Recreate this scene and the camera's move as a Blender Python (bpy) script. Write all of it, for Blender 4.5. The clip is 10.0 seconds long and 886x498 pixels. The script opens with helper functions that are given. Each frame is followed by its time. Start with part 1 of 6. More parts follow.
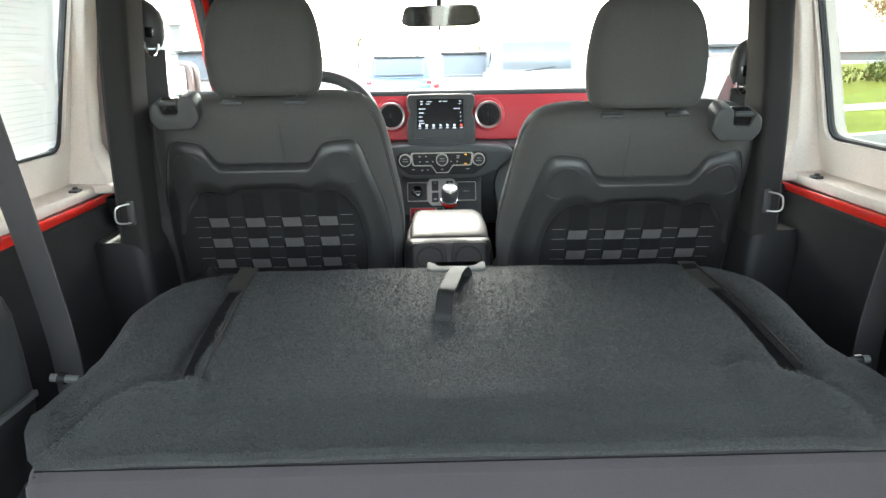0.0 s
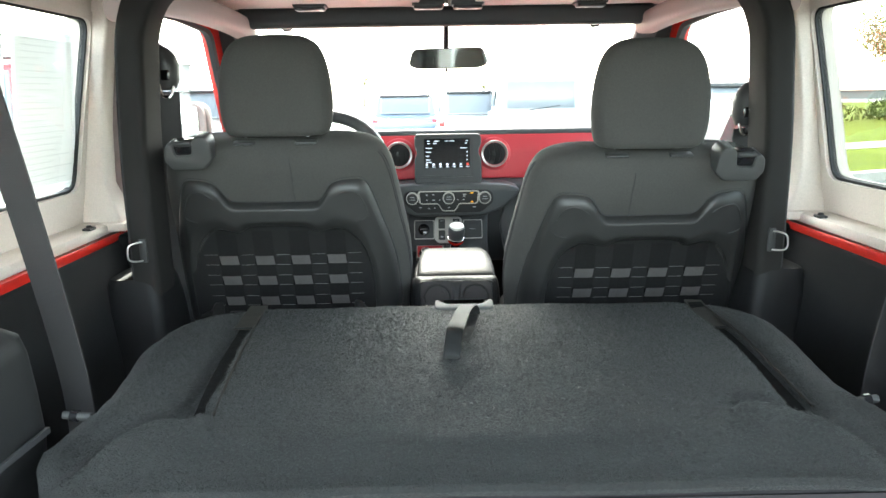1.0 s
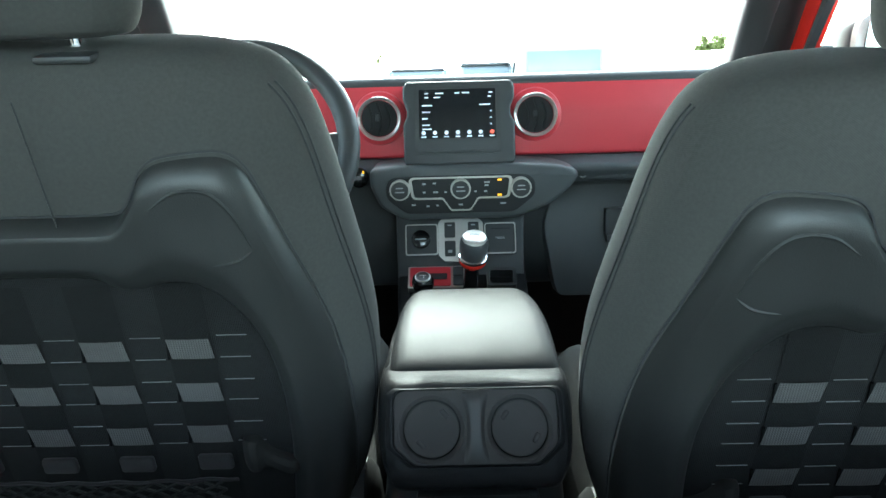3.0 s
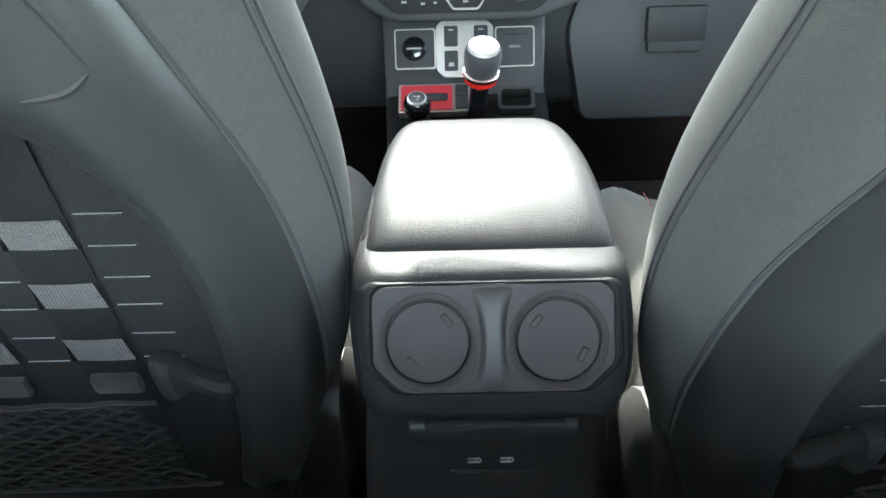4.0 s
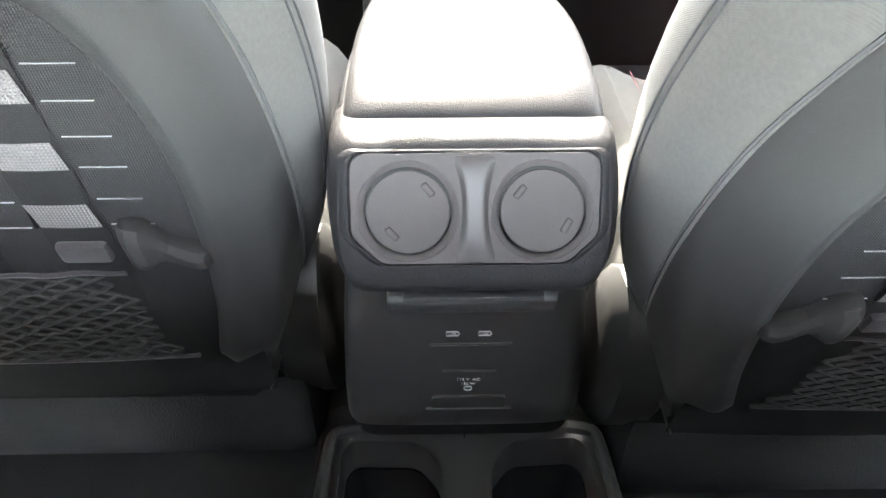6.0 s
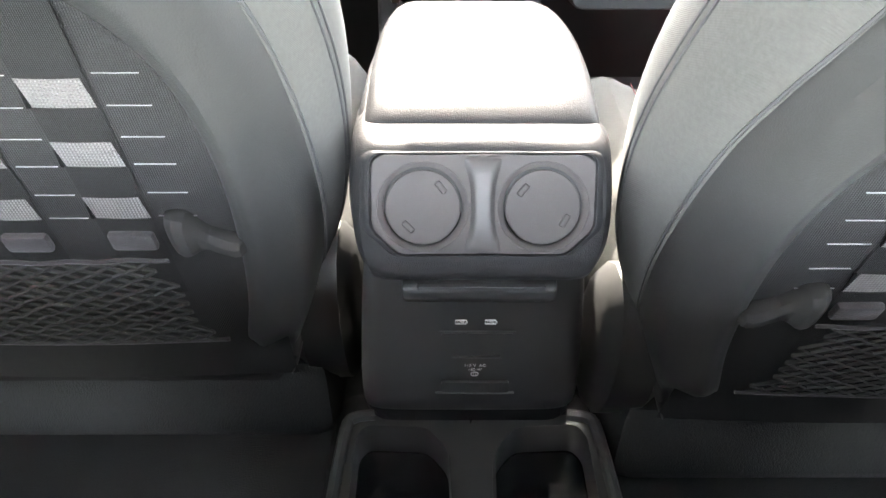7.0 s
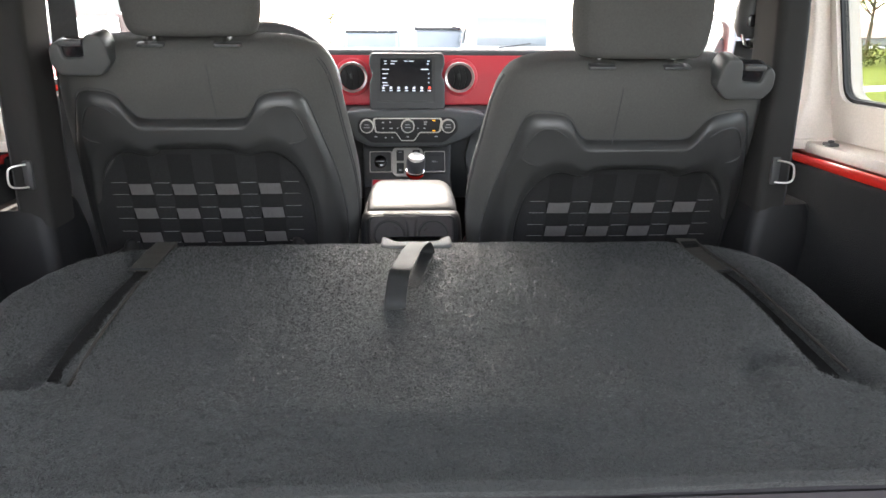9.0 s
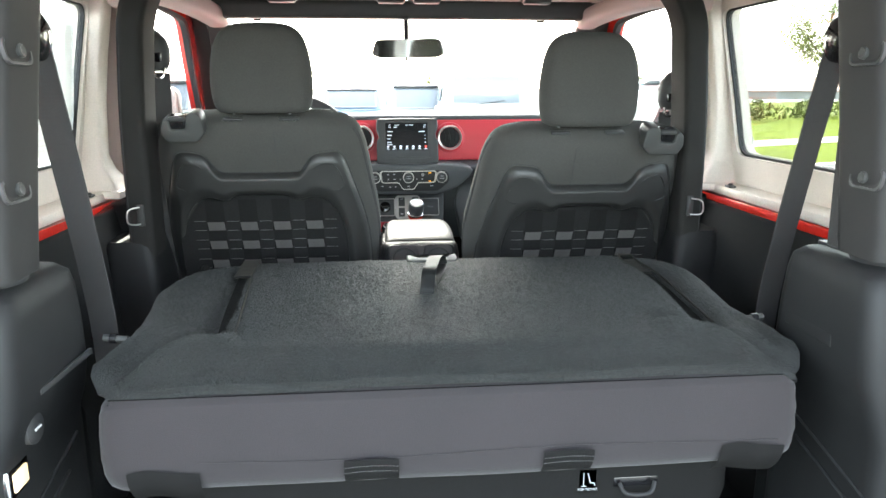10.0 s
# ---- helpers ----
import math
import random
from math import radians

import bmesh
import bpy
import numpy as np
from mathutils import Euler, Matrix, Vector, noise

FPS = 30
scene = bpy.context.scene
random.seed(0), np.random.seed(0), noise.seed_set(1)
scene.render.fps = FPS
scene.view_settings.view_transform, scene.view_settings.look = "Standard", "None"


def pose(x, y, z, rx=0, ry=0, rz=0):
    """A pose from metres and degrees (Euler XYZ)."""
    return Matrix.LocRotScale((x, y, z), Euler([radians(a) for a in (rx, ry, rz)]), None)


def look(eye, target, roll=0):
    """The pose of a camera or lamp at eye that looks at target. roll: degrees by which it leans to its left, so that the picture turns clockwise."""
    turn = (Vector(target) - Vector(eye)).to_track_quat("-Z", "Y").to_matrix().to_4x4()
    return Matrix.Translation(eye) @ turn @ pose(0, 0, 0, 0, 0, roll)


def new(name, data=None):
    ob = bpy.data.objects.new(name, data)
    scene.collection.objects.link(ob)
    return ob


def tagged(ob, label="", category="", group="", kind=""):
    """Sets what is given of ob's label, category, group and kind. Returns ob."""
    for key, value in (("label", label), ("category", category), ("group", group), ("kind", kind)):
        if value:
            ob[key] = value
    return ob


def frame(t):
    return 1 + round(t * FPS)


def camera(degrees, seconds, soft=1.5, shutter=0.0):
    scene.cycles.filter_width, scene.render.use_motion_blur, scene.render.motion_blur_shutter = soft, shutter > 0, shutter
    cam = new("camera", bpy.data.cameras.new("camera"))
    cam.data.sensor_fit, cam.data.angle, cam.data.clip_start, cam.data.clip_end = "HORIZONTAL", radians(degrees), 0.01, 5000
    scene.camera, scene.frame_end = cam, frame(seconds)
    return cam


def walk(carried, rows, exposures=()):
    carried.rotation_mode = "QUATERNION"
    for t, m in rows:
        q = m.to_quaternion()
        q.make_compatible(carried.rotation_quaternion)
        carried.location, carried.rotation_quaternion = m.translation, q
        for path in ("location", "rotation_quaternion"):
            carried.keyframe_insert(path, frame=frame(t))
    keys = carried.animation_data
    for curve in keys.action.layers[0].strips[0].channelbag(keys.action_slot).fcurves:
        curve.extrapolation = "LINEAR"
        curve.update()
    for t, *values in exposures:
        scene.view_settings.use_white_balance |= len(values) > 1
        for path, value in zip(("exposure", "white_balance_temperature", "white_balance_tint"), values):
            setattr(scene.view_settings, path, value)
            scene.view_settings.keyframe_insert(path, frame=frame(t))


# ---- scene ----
cam = camera(65.2, 10.0)
PATH = [
    (0, (-0.038, -0.027, 1.418), (-0.007, 1.897, 0.874), -0.9),
    (0.5, (-0.041, -0.037, 1.427), (-0.011, 1.902, 0.938), -0.8),
    (1, (-0.044, -0.04, 1.425), (-0.025, 1.911, 0.983), -0.9),
    (1.5, (-0.035, -0.001, 1.402), (-0.037, 1.955, 0.987), -1.0),
    (2, (-0.026, 0.215, 1.371), (-0.049, 2.172, 0.958), -1.2),
    (2.2, (-0.028, 0.355, 1.373), (-0.046, 2.312, 0.962), -1.1),
    (3.3, (-0.015, 1.012, 1.278), (-0.051, 2.908, 0.643), -1.8),
    (3.5, (-0.022, 1.071, 1.263), (-0.063, 2.918, 0.498), -1.8),
    (4, (-0.023, 1.135, 1.248), (-0.061, 2.87, 0.254), -1.9),
    (4.5, (-0.022, 1.156, 1.224), (-0.035, 2.812, 0.103), -1.4),
    (5, (-0.032, 1.148, 1.211), (-0.006, 2.752, 0.017), -0.8),
    (5.5, (-0.026, 1.141, 1.211), (-0.03, 2.724, -0.011), -0.9),
    (5.7, (-0.027, 1.141, 1.218), (-0.011, 2.709, -0.024), -0.4),
    (6.8, (-0.027, 1.126, 1.235), (0.001, 2.681, -0.022), 0.5),
    (7, (-0.03, 1.09, 1.249), (-0.025, 2.667, 0.019), 0.1),
    (7.2, (-0.039, 1.045, 1.272), (-0.025, 2.683, 0.125), -0.0),
    (7.5, (-0.041, 0.952, 1.31), (-0.018, 2.686, 0.312), 0.1),
    (8, (-0.034, 0.723, 1.338), (0.015, 2.561, 0.552), 0.3),
    (8.5, (-0.016, 0.449, 1.344), (0.064, 2.337, 0.689), 0.3),
    (9, (-0.012, 0.167, 1.351), (0.097, 2.071, 0.751), 0.3),
    (9.5, (-0.046, -0.076, 1.381), (0.094, 1.84, 0.824), 0.1),
    (10, (-0.102, -0.257, 1.399), (0.074, 1.683, 0.944), -0.1),
]
EXPOSURES = [(0.0, 4.32, 6710, 3), (1.0, 4.42, 6610, 0), (2.2, 4.22, 6460, 0), (3.3, 4.2, 5630, -14), (4.0, 5.45, 6220, -1), (5.5, 6.85, 6900, 7), (7.0, 7.0, 7050, 9), (7.5, 6.5, 7000, 11), (8.0, 5.85, 6900, 13), (8.5, 5.0, 6870, 10), (9.0, 4.35, 7000, 13), (9.5, 4.1, 7000, 10), (10.0, 4.5, 6650, 3)]
walk(cam, [(t, look(eye, target, roll)) for t, eye, target, roll in PATH], EXPOSURES)

# ---- world, sun, exposure ----
SUN_EL, SUN_AZ = 37.0, -5.0     # degrees; azimuth clockwise from straight ahead
world = bpy.data.worlds.new("sky")
scene.world = world
world.use_nodes = True
wn = world.node_tree.nodes
sky = wn.new("ShaderNodeTexSky")
sky.sky_type = "NISHITA"
sky.sun_disc = False
sky.sun_elevation = radians(SUN_EL)
sky.sun_rotation = radians(SUN_AZ)
sky.dust_density = 2.0
sky.air_density = 1.0
haze = wn.new("ShaderNodeHueSaturation")      # thin white haze over the blue
haze.inputs["Saturation"].default_value = 0.5
world.node_tree.links.new(sky.outputs[0], haze.inputs["Color"])
world.node_tree.links.new(haze.outputs[0], wn["Background"].inputs[0])
wn["Background"].inputs[1].default_value = 0.15
sun = new("sun", bpy.data.lights.new("sun", "SUN"))
sun.data.energy, sun.data.angle, sun.data.color = 0.95, radians(0.6), (1.0, 0.96, 0.90)
sun.matrix_world = look((0, 0, 30), Vector((0, 0, 30)) - Vector((math.sin(radians(SUN_AZ)) * math.cos(radians(SUN_EL)), math.cos(radians(SUN_AZ)) * math.cos(radians(SUN_EL)), math.sin(radians(SUN_EL)))))


# ---- materials ----
def material(name, color, rough=0.6, metal=0.0, vary=0.15, scale=8.0, bump=0.0, bscale=200.0, spec=0.5, fine=0.1, coat=0.0, kind="noise", sheen=0.0, dist=0.002, rag=2.0):
    """A procedural surface: colour broken at two scales, a fine relief."""
    m = bpy.data.materials.new(name)
    m.use_nodes = True
    nt, p = m.node_tree, m.node_tree.nodes["Principled BSDF"]
    tc = nt.nodes.new("ShaderNodeTexCoord")
    big, small = nt.nodes.new("ShaderNodeTexNoise"), nt.nodes.new("ShaderNodeTexNoise")
    big.inputs["Scale"].default_value, small.inputs["Scale"].default_value = scale, bscale
    big.inputs["Detail"].default_value = 5
    small.inputs["Detail"].default_value = rag
    small.inputs["Roughness"].default_value = 0.5 if rag < 3 else 0.75
    for n in (big, small):
        nt.links.new(tc.outputs["Object"], n.inputs["Vector"])
    add = nt.nodes.new("ShaderNodeMath")
    add.operation = "MULTIPLY_ADD"
    add.inputs[1].default_value = fine
    nt.links.new(small.outputs["Fac"], add.inputs[0])
    sc = nt.nodes.new("ShaderNodeMath")
    sc.operation = "MULTIPLY"
    sc.inputs[1].default_value = vary
    nt.links.new(big.outputs["Fac"], sc.inputs[0])
    nt.links.new(sc.outputs[0], add.inputs[2])
    ramp = nt.nodes.new("ShaderNodeMapRange")
    lo, hi = (0.0, 1.0) if rag < 3 else (0.27, 0.73)
    ramp.inputs["From Min"].default_value, ramp.inputs["From Max"].default_value = (vary + fine) * lo, (vary + fine) * hi
    ramp.inputs["To Min"].default_value, ramp.inputs["To Max"].default_value = 1 - vary - fine, 1 + vary + fine
    nt.links.new(add.outputs[0], ramp.inputs["Value"])
    mul = nt.nodes.new("ShaderNodeVectorMath")
    mul.operation = "SCALE"
    mul.inputs[0].default_value = color
    nt.links.new(ramp.outputs[0], mul.inputs["Scale"])
    nt.links.new(mul.outputs[0], p.inputs["Base Color"])
    rr = nt.nodes.new("ShaderNodeMapRange")
    rr.inputs["To Min"].default_value, rr.inputs["To Max"].default_value = max(0.02, rough - 0.08), min(1, rough + 0.08)
    nt.links.new(big.outputs["Fac"], rr.inputs["Value"])
    nt.links.new(rr.outputs[0], p.inputs["Roughness"])
    p.inputs["Metallic"].default_value = metal
    p.inputs["Specular IOR Level"].default_value = spec
    p.inputs["Coat Weight"].default_value = coat
    p.inputs["Sheen Weight"].default_value = sheen
    if bump:
        src = small.outputs["Fac"]
        if kind == "cells":
            v = nt.nodes.new("ShaderNodeTexVoronoi")
            v.feature = "SMOOTH_F1"
            v.inputs["Scale"].default_value = bscale
            nt.links.new(tc.outputs["Object"], v.inputs["Vector"])
            src = v.outputs["Distance"]
        if kind == "weave":
            w1, w2 = nt.nodes.new("ShaderNodeTexWave"), nt.nodes.new("ShaderNodeTexWave")
            w1.bands_direction, w2.bands_direction = "X", "Z"
            for w in (w1, w2):
                w.inputs["Scale"].default_value = bscale
                nt.links.new(tc.outputs["Object"], w.inputs["Vector"])
            mx = nt.nodes.new("ShaderNodeMath")
            mx.operation = "MULTIPLY"
            nt.links.new(w1.outputs["Fac"], mx.inputs[0])
            nt.links.new(w2.outputs["Fac"], mx.inputs[1])
            src = mx.outputs[0]
        if kind == "ribs":
            v = nt.nodes.new("ShaderNodeTexWave")
            v.bands_direction = "Y"
            v.inputs["Scale"].default_value = bscale
            nt.links.new(tc.outputs["Object"], v.inputs["Vector"])
            src = v.outputs["Fac"]
        if kind == "twill":
            v = nt.nodes.new("ShaderNodeTexWave")
            v.bands_direction = "DIAGONAL"
            v.inputs["Scale"].default_value = bscale
            nt.links.new(tc.outputs["Object"], v.inputs["Vector"])
            src = v.outputs["Fac"]
        b = nt.nodes.new("ShaderNodeBump")
        b.inputs["Strength"].default_value, b.inputs["Distance"].default_value = bump, dist
        nt.links.new(src, b.inputs["Height"])
        nt.links.new(b.outputs[0], p.inputs["Normal"])
    return m


def glowing(name, color, strength):
    m = bpy.data.materials.new(name)
    m.use_nodes = True
    p = m.node_tree.nodes["Principled BSDF"]
    p.inputs["Base Color"].default_value = (*color, 1)
    p.inputs["Emission Color"].default_value = (*color, 1)
    p.inputs["Emission Strength"].default_value = strength
    return m


def pane_material(name, tint):
    """Clear glass: what is behind shows through, the gloss grows towards grazing."""
    m = bpy.data.materials.new(name)
    m.use_nodes = True
    nt = m.node_tree
    nt.nodes.remove(nt.nodes["Principled BSDF"])
    tr, gl, mx, lw, pw, sc = (nt.nodes.new(k) for k in ("ShaderNodeBsdfTransparent", "ShaderNodeBsdfGlossy", "ShaderNodeMixShader", "ShaderNodeLayerWeight", "ShaderNodeMath", "ShaderNodeMath"))
    tr.inputs[0].default_value = (*tint, 1)
    gl.inputs["Roughness"].default_value = 0.02
    pw.operation, sc.operation = "POWER", "MULTIPLY_ADD"
    pw.inputs[1].default_value = 4.0
    sc.inputs[1].default_value, sc.inputs[2].default_value = 0.55, 0.035
    nt.links.new(lw.outputs["Facing"], pw.inputs[0])
    nt.links.new(pw.outputs[0], sc.inputs[0])
    nt.links.new(sc.outputs[0], mx.inputs[0])
    nt.links.new(tr.outputs[0], mx.inputs[1])
    nt.links.new(gl.outputs[0], mx.inputs[2])
    nt.links.new(mx.outputs[0], nt.nodes["Material Output"].inputs[0])
    return m


# strong fine colour speckle stands in for shade between the tufts
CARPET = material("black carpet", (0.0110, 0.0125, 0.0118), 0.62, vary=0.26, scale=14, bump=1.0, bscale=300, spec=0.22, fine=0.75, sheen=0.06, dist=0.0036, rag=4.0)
FELT = material("dark wall carpet", (0.017, 0.0175, 0.018), 0.95, vary=0.3, scale=14, bump=0.6, bscale=500, spec=0.1, fine=0.3)
FABRIC = material("charcoal seat fabric", (0.0445, 0.0437, 0.0412), 0.9, vary=0.14, scale=9, bump=0.16, bscale=320, spec=0.08, fine=0.2, kind="twill", sheen=0.03, dist=0.0005)
GREYCLOTH = material("grey underside cloth", (0.0222, 0.0198, 0.0210), 0.9, vary=0.16, scale=10, bump=0.25, bscale=700, spec=0.15, fine=0.18, sheen=0.1)
VINYL = material("black grained vinyl", (0.0165, 0.0162, 0.0168), 0.38, vary=0.10, scale=20, bump=0.32, bscale=1150, spec=0.03, fine=0.1, kind="cells", dist=0.0011)
PLASTIC = material("black moulded plastic", (0.027, 0.0275, 0.028), 0.52, vary=0.15, scale=16, bump=0.15, bscale=900, spec=0.45, fine=0.12, dist=0.0006)
SHELL = material("charcoal seat shell", (0.0172, 0.0171, 0.0166), 0.45, vary=0.14, scale=16, bump=0.25, bscale=800, spec=0.42, fine=0.14, dist=0.0007)
DASHGREY = material("dark grey grained dash plastic", (0.054, 0.057, 0.059), 0.55, vary=0.12, scale=12, bump=0.15, bscale=800, spec=0.4, fine=0.12, dist=0.0006)
TRIM = material("dark grey trim plastic", (0.035, 0.0357, 0.0367), 0.52, vary=0.12, scale=10, bump=0.2, bscale=700, spec=0.4, fine=0.1, dist=0.0008)
GLOSSBLACK = material("glossy black plastic", (0.008, 0.008, 0.009), 0.18, vary=0.1, scale=20, fine=0.05)
RUBBER = material("black rubber", (0.014, 0.014, 0.015), 0.75, vary=0.2, scale=30, bump=0.1, bscale=600)
HOOP = material("black padded bar cover", (0.0170, 0.0163, 0.0158), 0.85, vary=0.14, scale=12, bump=0.15, bscale=800, spec=0.12, fine=0.1, dist=0.0006)
POST = material("dark grey padded post cover", (0.0265, 0.0258, 0.0254), 0.7, vary=0.14, scale=12, bump=0.15, bscale=700, spec=0.2, fine=0.1, dist=0.0007)
COVER = material("black moulded pillar cover", (0.0085, 0.0085, 0.009), 0.6, vary=0.12, scale=14, bump=0.12, bscale=800, spec=0.25)
GAP = material("dark joint", (0.006, 0.006, 0.006), 0.95, vary=0.1, scale=20, spec=0.0)
PLUG = material("matt dark grey rubber plug", (0.0300, 0.0268, 0.0264), 0.75, vary=0.08, scale=20, bump=0.08, bscale=1100, spec=0.2)
REDDASH = material("matt red dash paint", (0.43, 0.026, 0.038), 0.42, vary=0.08, scale=6, bump=0.05, bscale=700, fine=0.05)
REDBODY = material("bright red body paint", (0.56, 0.018, 0.012), 0.25, vary=0.06, scale=4, coat=0.7, fine=0.03)
TOPWHITE = material("off-white textured hardtop", (0.63, 0.56, 0.50), 0.7, vary=0.16, scale=5, bump=0.35, bscale=300, spec=0.25, fine=0.14, dist=0.0012)
SILVER = material("satin silver plastic", (0.62, 0.60, 0.57), 0.32, metal=0.85, vary=0.06, scale=20, fine=0.04)
FRAMESILVER = material("satin metal trim", (0.40, 0.375, 0.345), 0.34, metal=0.8, vary=0.06, scale=20, fine=0.04)
CHROME = material("chrome", (0.82, 0.82, 0.83), 0.1, metal=1.0, vary=0.04, scale=20, fine=0.02)
GREYHANDLE = material("light grey plastic", (0.070, 0.072, 0.069), 0.55, vary=0.08, scale=25, bump=0.08, bscale=900, spec=0.12, fine=0.06)
WEBBING = material("grey nylon webbing", (0.053, 0.0492, 0.0475), 0.85, vary=0.1, scale=30, bump=0.7, bscale=130, fine=0.15, kind="weave", dist=0.001)
STRAP = material("black nylon strap", (0.0125, 0.0123, 0.0123), 0.9, vary=0.12, scale=30, bump=0.6, bscale=190, spec=0.12, fine=0.1, kind="weave", dist=0.0008)
PANELBLACK = material("black woven panel cloth", (0.0085, 0.0084, 0.0083), 0.9, vary=0.12, scale=30, bump=0.5, bscale=230, spec=0.12, fine=0.1, kind="weave", dist=0.0006)
NETGREY = material("dark grey elastic cord", (0.022, 0.0215, 0.021), 0.85, vary=0.2, scale=40, bump=0.3, bscale=500, spec=0.15, fine=0.15)
BELT = material("charcoal belt webbing", (0.0250, 0.0238, 0.0240), 0.75, vary=0.1, scale=20, bump=0.5, bscale=160, fine=0.1, kind="weave", dist=0.0008)
LOOPGREY = material("worn black nylon strap", (0.0072, 0.0076, 0.0075), 0.60, vary=0.2, scale=24, bump=0.2, bscale=400, spec=0.14, fine=0.1, dist=0.0006)
THREAD = material("light grey thread", (0.105, 0.105, 0.105), 0.8, vary=0.15, scale=60)
REDTHREAD = material("dark red thread", (0.09, 0.010, 0.010), 0.8, vary=0.15, scale=60)
WHITEINK = material("white print", (0.75, 0.76, 0.78), 0.6, vary=0.05, scale=60)
PALEINK = material("faint grey print", (0.69, 0.69, 0.69), 0.7, vary=0.1, scale=60)
GREYINK = material("grey print", (0.30, 0.30, 0.31), 0.6, vary=0.1, scale=60)
PAPER = material("white paper sheet", (0.78, 0.78, 0.77), 0.8, vary=0.04, scale=14, fine=0.03)
MIRROR = material("mirror glass", (0.62, 0.63, 0.62), 0.03, metal=1.0, vary=0.02, scale=5, fine=0.01)
SCREEN = material("dark screen glass", (0.012, 0.013, 0.015), 0.14, vary=0.1, scale=10, fine=0.02)
LIT = glowing("lit white screen marks", (0.85, 0.9, 1.0), 0.015)
LITRED = glowing("lit red screen mark", (0.9, 0.1, 0.06), 0.04)
AMBER = glowing("lit amber indicator", (1.0, 0.45, 0.02), 0.10)
LAMPGLOW = glowing("lit cargo lamp lens", (1.0, 0.70, 0.38), 0.028)
WHEELTRIM = material("black grained side trim", (0.0115, 0.0120, 0.0126), 0.58, vary=0.15, scale=16, bump=0.2, bscale=700, spec=0.28, fine=0.12, dist=0.0008)
LATCHGREY = material("mid grey moulded plastic", (0.038, 0.039, 0.038), 0.5, vary=0.1, scale=20, bump=0.1, bscale=900, spec=0.35)
PRINTGREY = material("pale printed area", (0.60, 0.59, 0.57), 0.8, vary=0.05, scale=20)
for leafy in (PAPER, PRINTGREY):      # paper lets some light through
    nt = leafy.node_tree
    glow, mixp = nt.nodes.new("ShaderNodeBsdfTranslucent"), nt.nodes.new("ShaderNodeMixShader")
    glow.inputs[0].default_value = (0.80, 0.80, 0.78, 1) if leafy == PAPER else (0.66, 0.65, 0.63, 1)
    mixp.inputs[0].default_value = 0.5
    nt.links.new(nt.nodes["Principled BSDF"].outputs[0], mixp.inputs[1])
    nt.links.new(glow.outputs[0], mixp.inputs[2])
    nt.links.new(mixp.outputs[0], nt.nodes["Material Output"].inputs[0])
PRINT = material("small white print", (0.45, 0.46, 0.47), 0.6, vary=0.05, scale=60)
GLASS = pane_material("window glass", (0.94, 0.96, 0.95))
# tint added on the right pane only, to hold down the bright outside
TINTED = pane_material("tinted rear side glass", (0.66, 0.68, 0.66))
ASPHALT = material("worn asphalt", (0.16, 0.16, 0.155), 0.9, vary=0.2, scale=0.6, bump=0.4, bscale=60, fine=0.2)
CONCRETE = material("pale concrete", (0.36, 0.345, 0.31), 0.9, vary=0.12, scale=1.5, bump=0.2, bscale=60, fine=0.1)
GRASS = material("mown grass", (0.090, 0.112, 0.011), 0.95, vary=0.4, scale=0.9, bump=0.8, bscale=40, fine=0.4, spec=0.05, dist=0.02)
LEAF = material("green leaves", (0.125, 0.140, 0.040), 0.7, vary=0.4, scale=2, fine=0.3, spec=0.2)
HEDGELEAF = material("yellow-green hedge leaves", (0.085, 0.095, 0.020), 0.7, vary=0.5, scale=1.2, fine=0.3, spec=0.2)
BARK = material("grey-brown bark", (0.11, 0.085, 0.06), 0.95, vary=0.3, scale=12, bump=0.6, bscale=40)
STUCCO = material("pale grey stucco", (0.30, 0.295, 0.28), 0.9, vary=0.1, scale=1, bump=0.1, bscale=20)
ROOFTILE = material("terracotta roof", (0.36, 0.23, 0.18), 0.85, vary=0.25, scale=2, bump=0.4, bscale=6)
# pale base colour stands in for sky reflection and glare on the glass
CARGLASS = material("car glass reflecting the sky", (0.13, 0.145, 0.157), 0.12, vary=0.1, scale=3)


# ---- mesh helpers ----
def part(name, bm, mat, parent=None, label="", smooth=True, sub=0, world_space=True):
    """Links a bmesh as one mesh object, under a thing or a part; the bmesh is in world metres unless world_space is off."""
    if parent is not None and world_space:
        root = parent
        while root.parent is not None:
            root = root.parent
        bm.transform(root.matrix_basis.inverted())
    bmesh.ops.recalc_face_normals(bm, faces=bm.faces[:])
    me = bpy.data.meshes.new(name)
    bm.to_mesh(me)
    bm.free()
    me.materials.append(mat)
    if smooth:
        me.shade_smooth()
        me.set_sharp_from_angle(angle=radians(38))
    ob = new(name, me)
    ob.parent = parent
    if sub:
        s = ob.modifiers.new("smooth", "SUBSURF")
        s.levels = s.render_levels = sub
    if label:
        ob["label"] = label
    return ob


def thing(name, at, label, category, group="", kind="", turn=(0, 0, 0)):
    ob = new(name)
    ob.empty_display_size = 0.05
    ob.matrix_basis = pose(*at, *turn)
    return tagged(ob, label, category, group, kind)


def merge(bm, other, m=None):
    if m is not None:
        other.transform(m)
    me = bpy.data.meshes.new("tmp")
    other.to_mesh(me)
    other.free()
    bm.from_mesh(me)
    bpy.data.meshes.remove(me)
    return bm


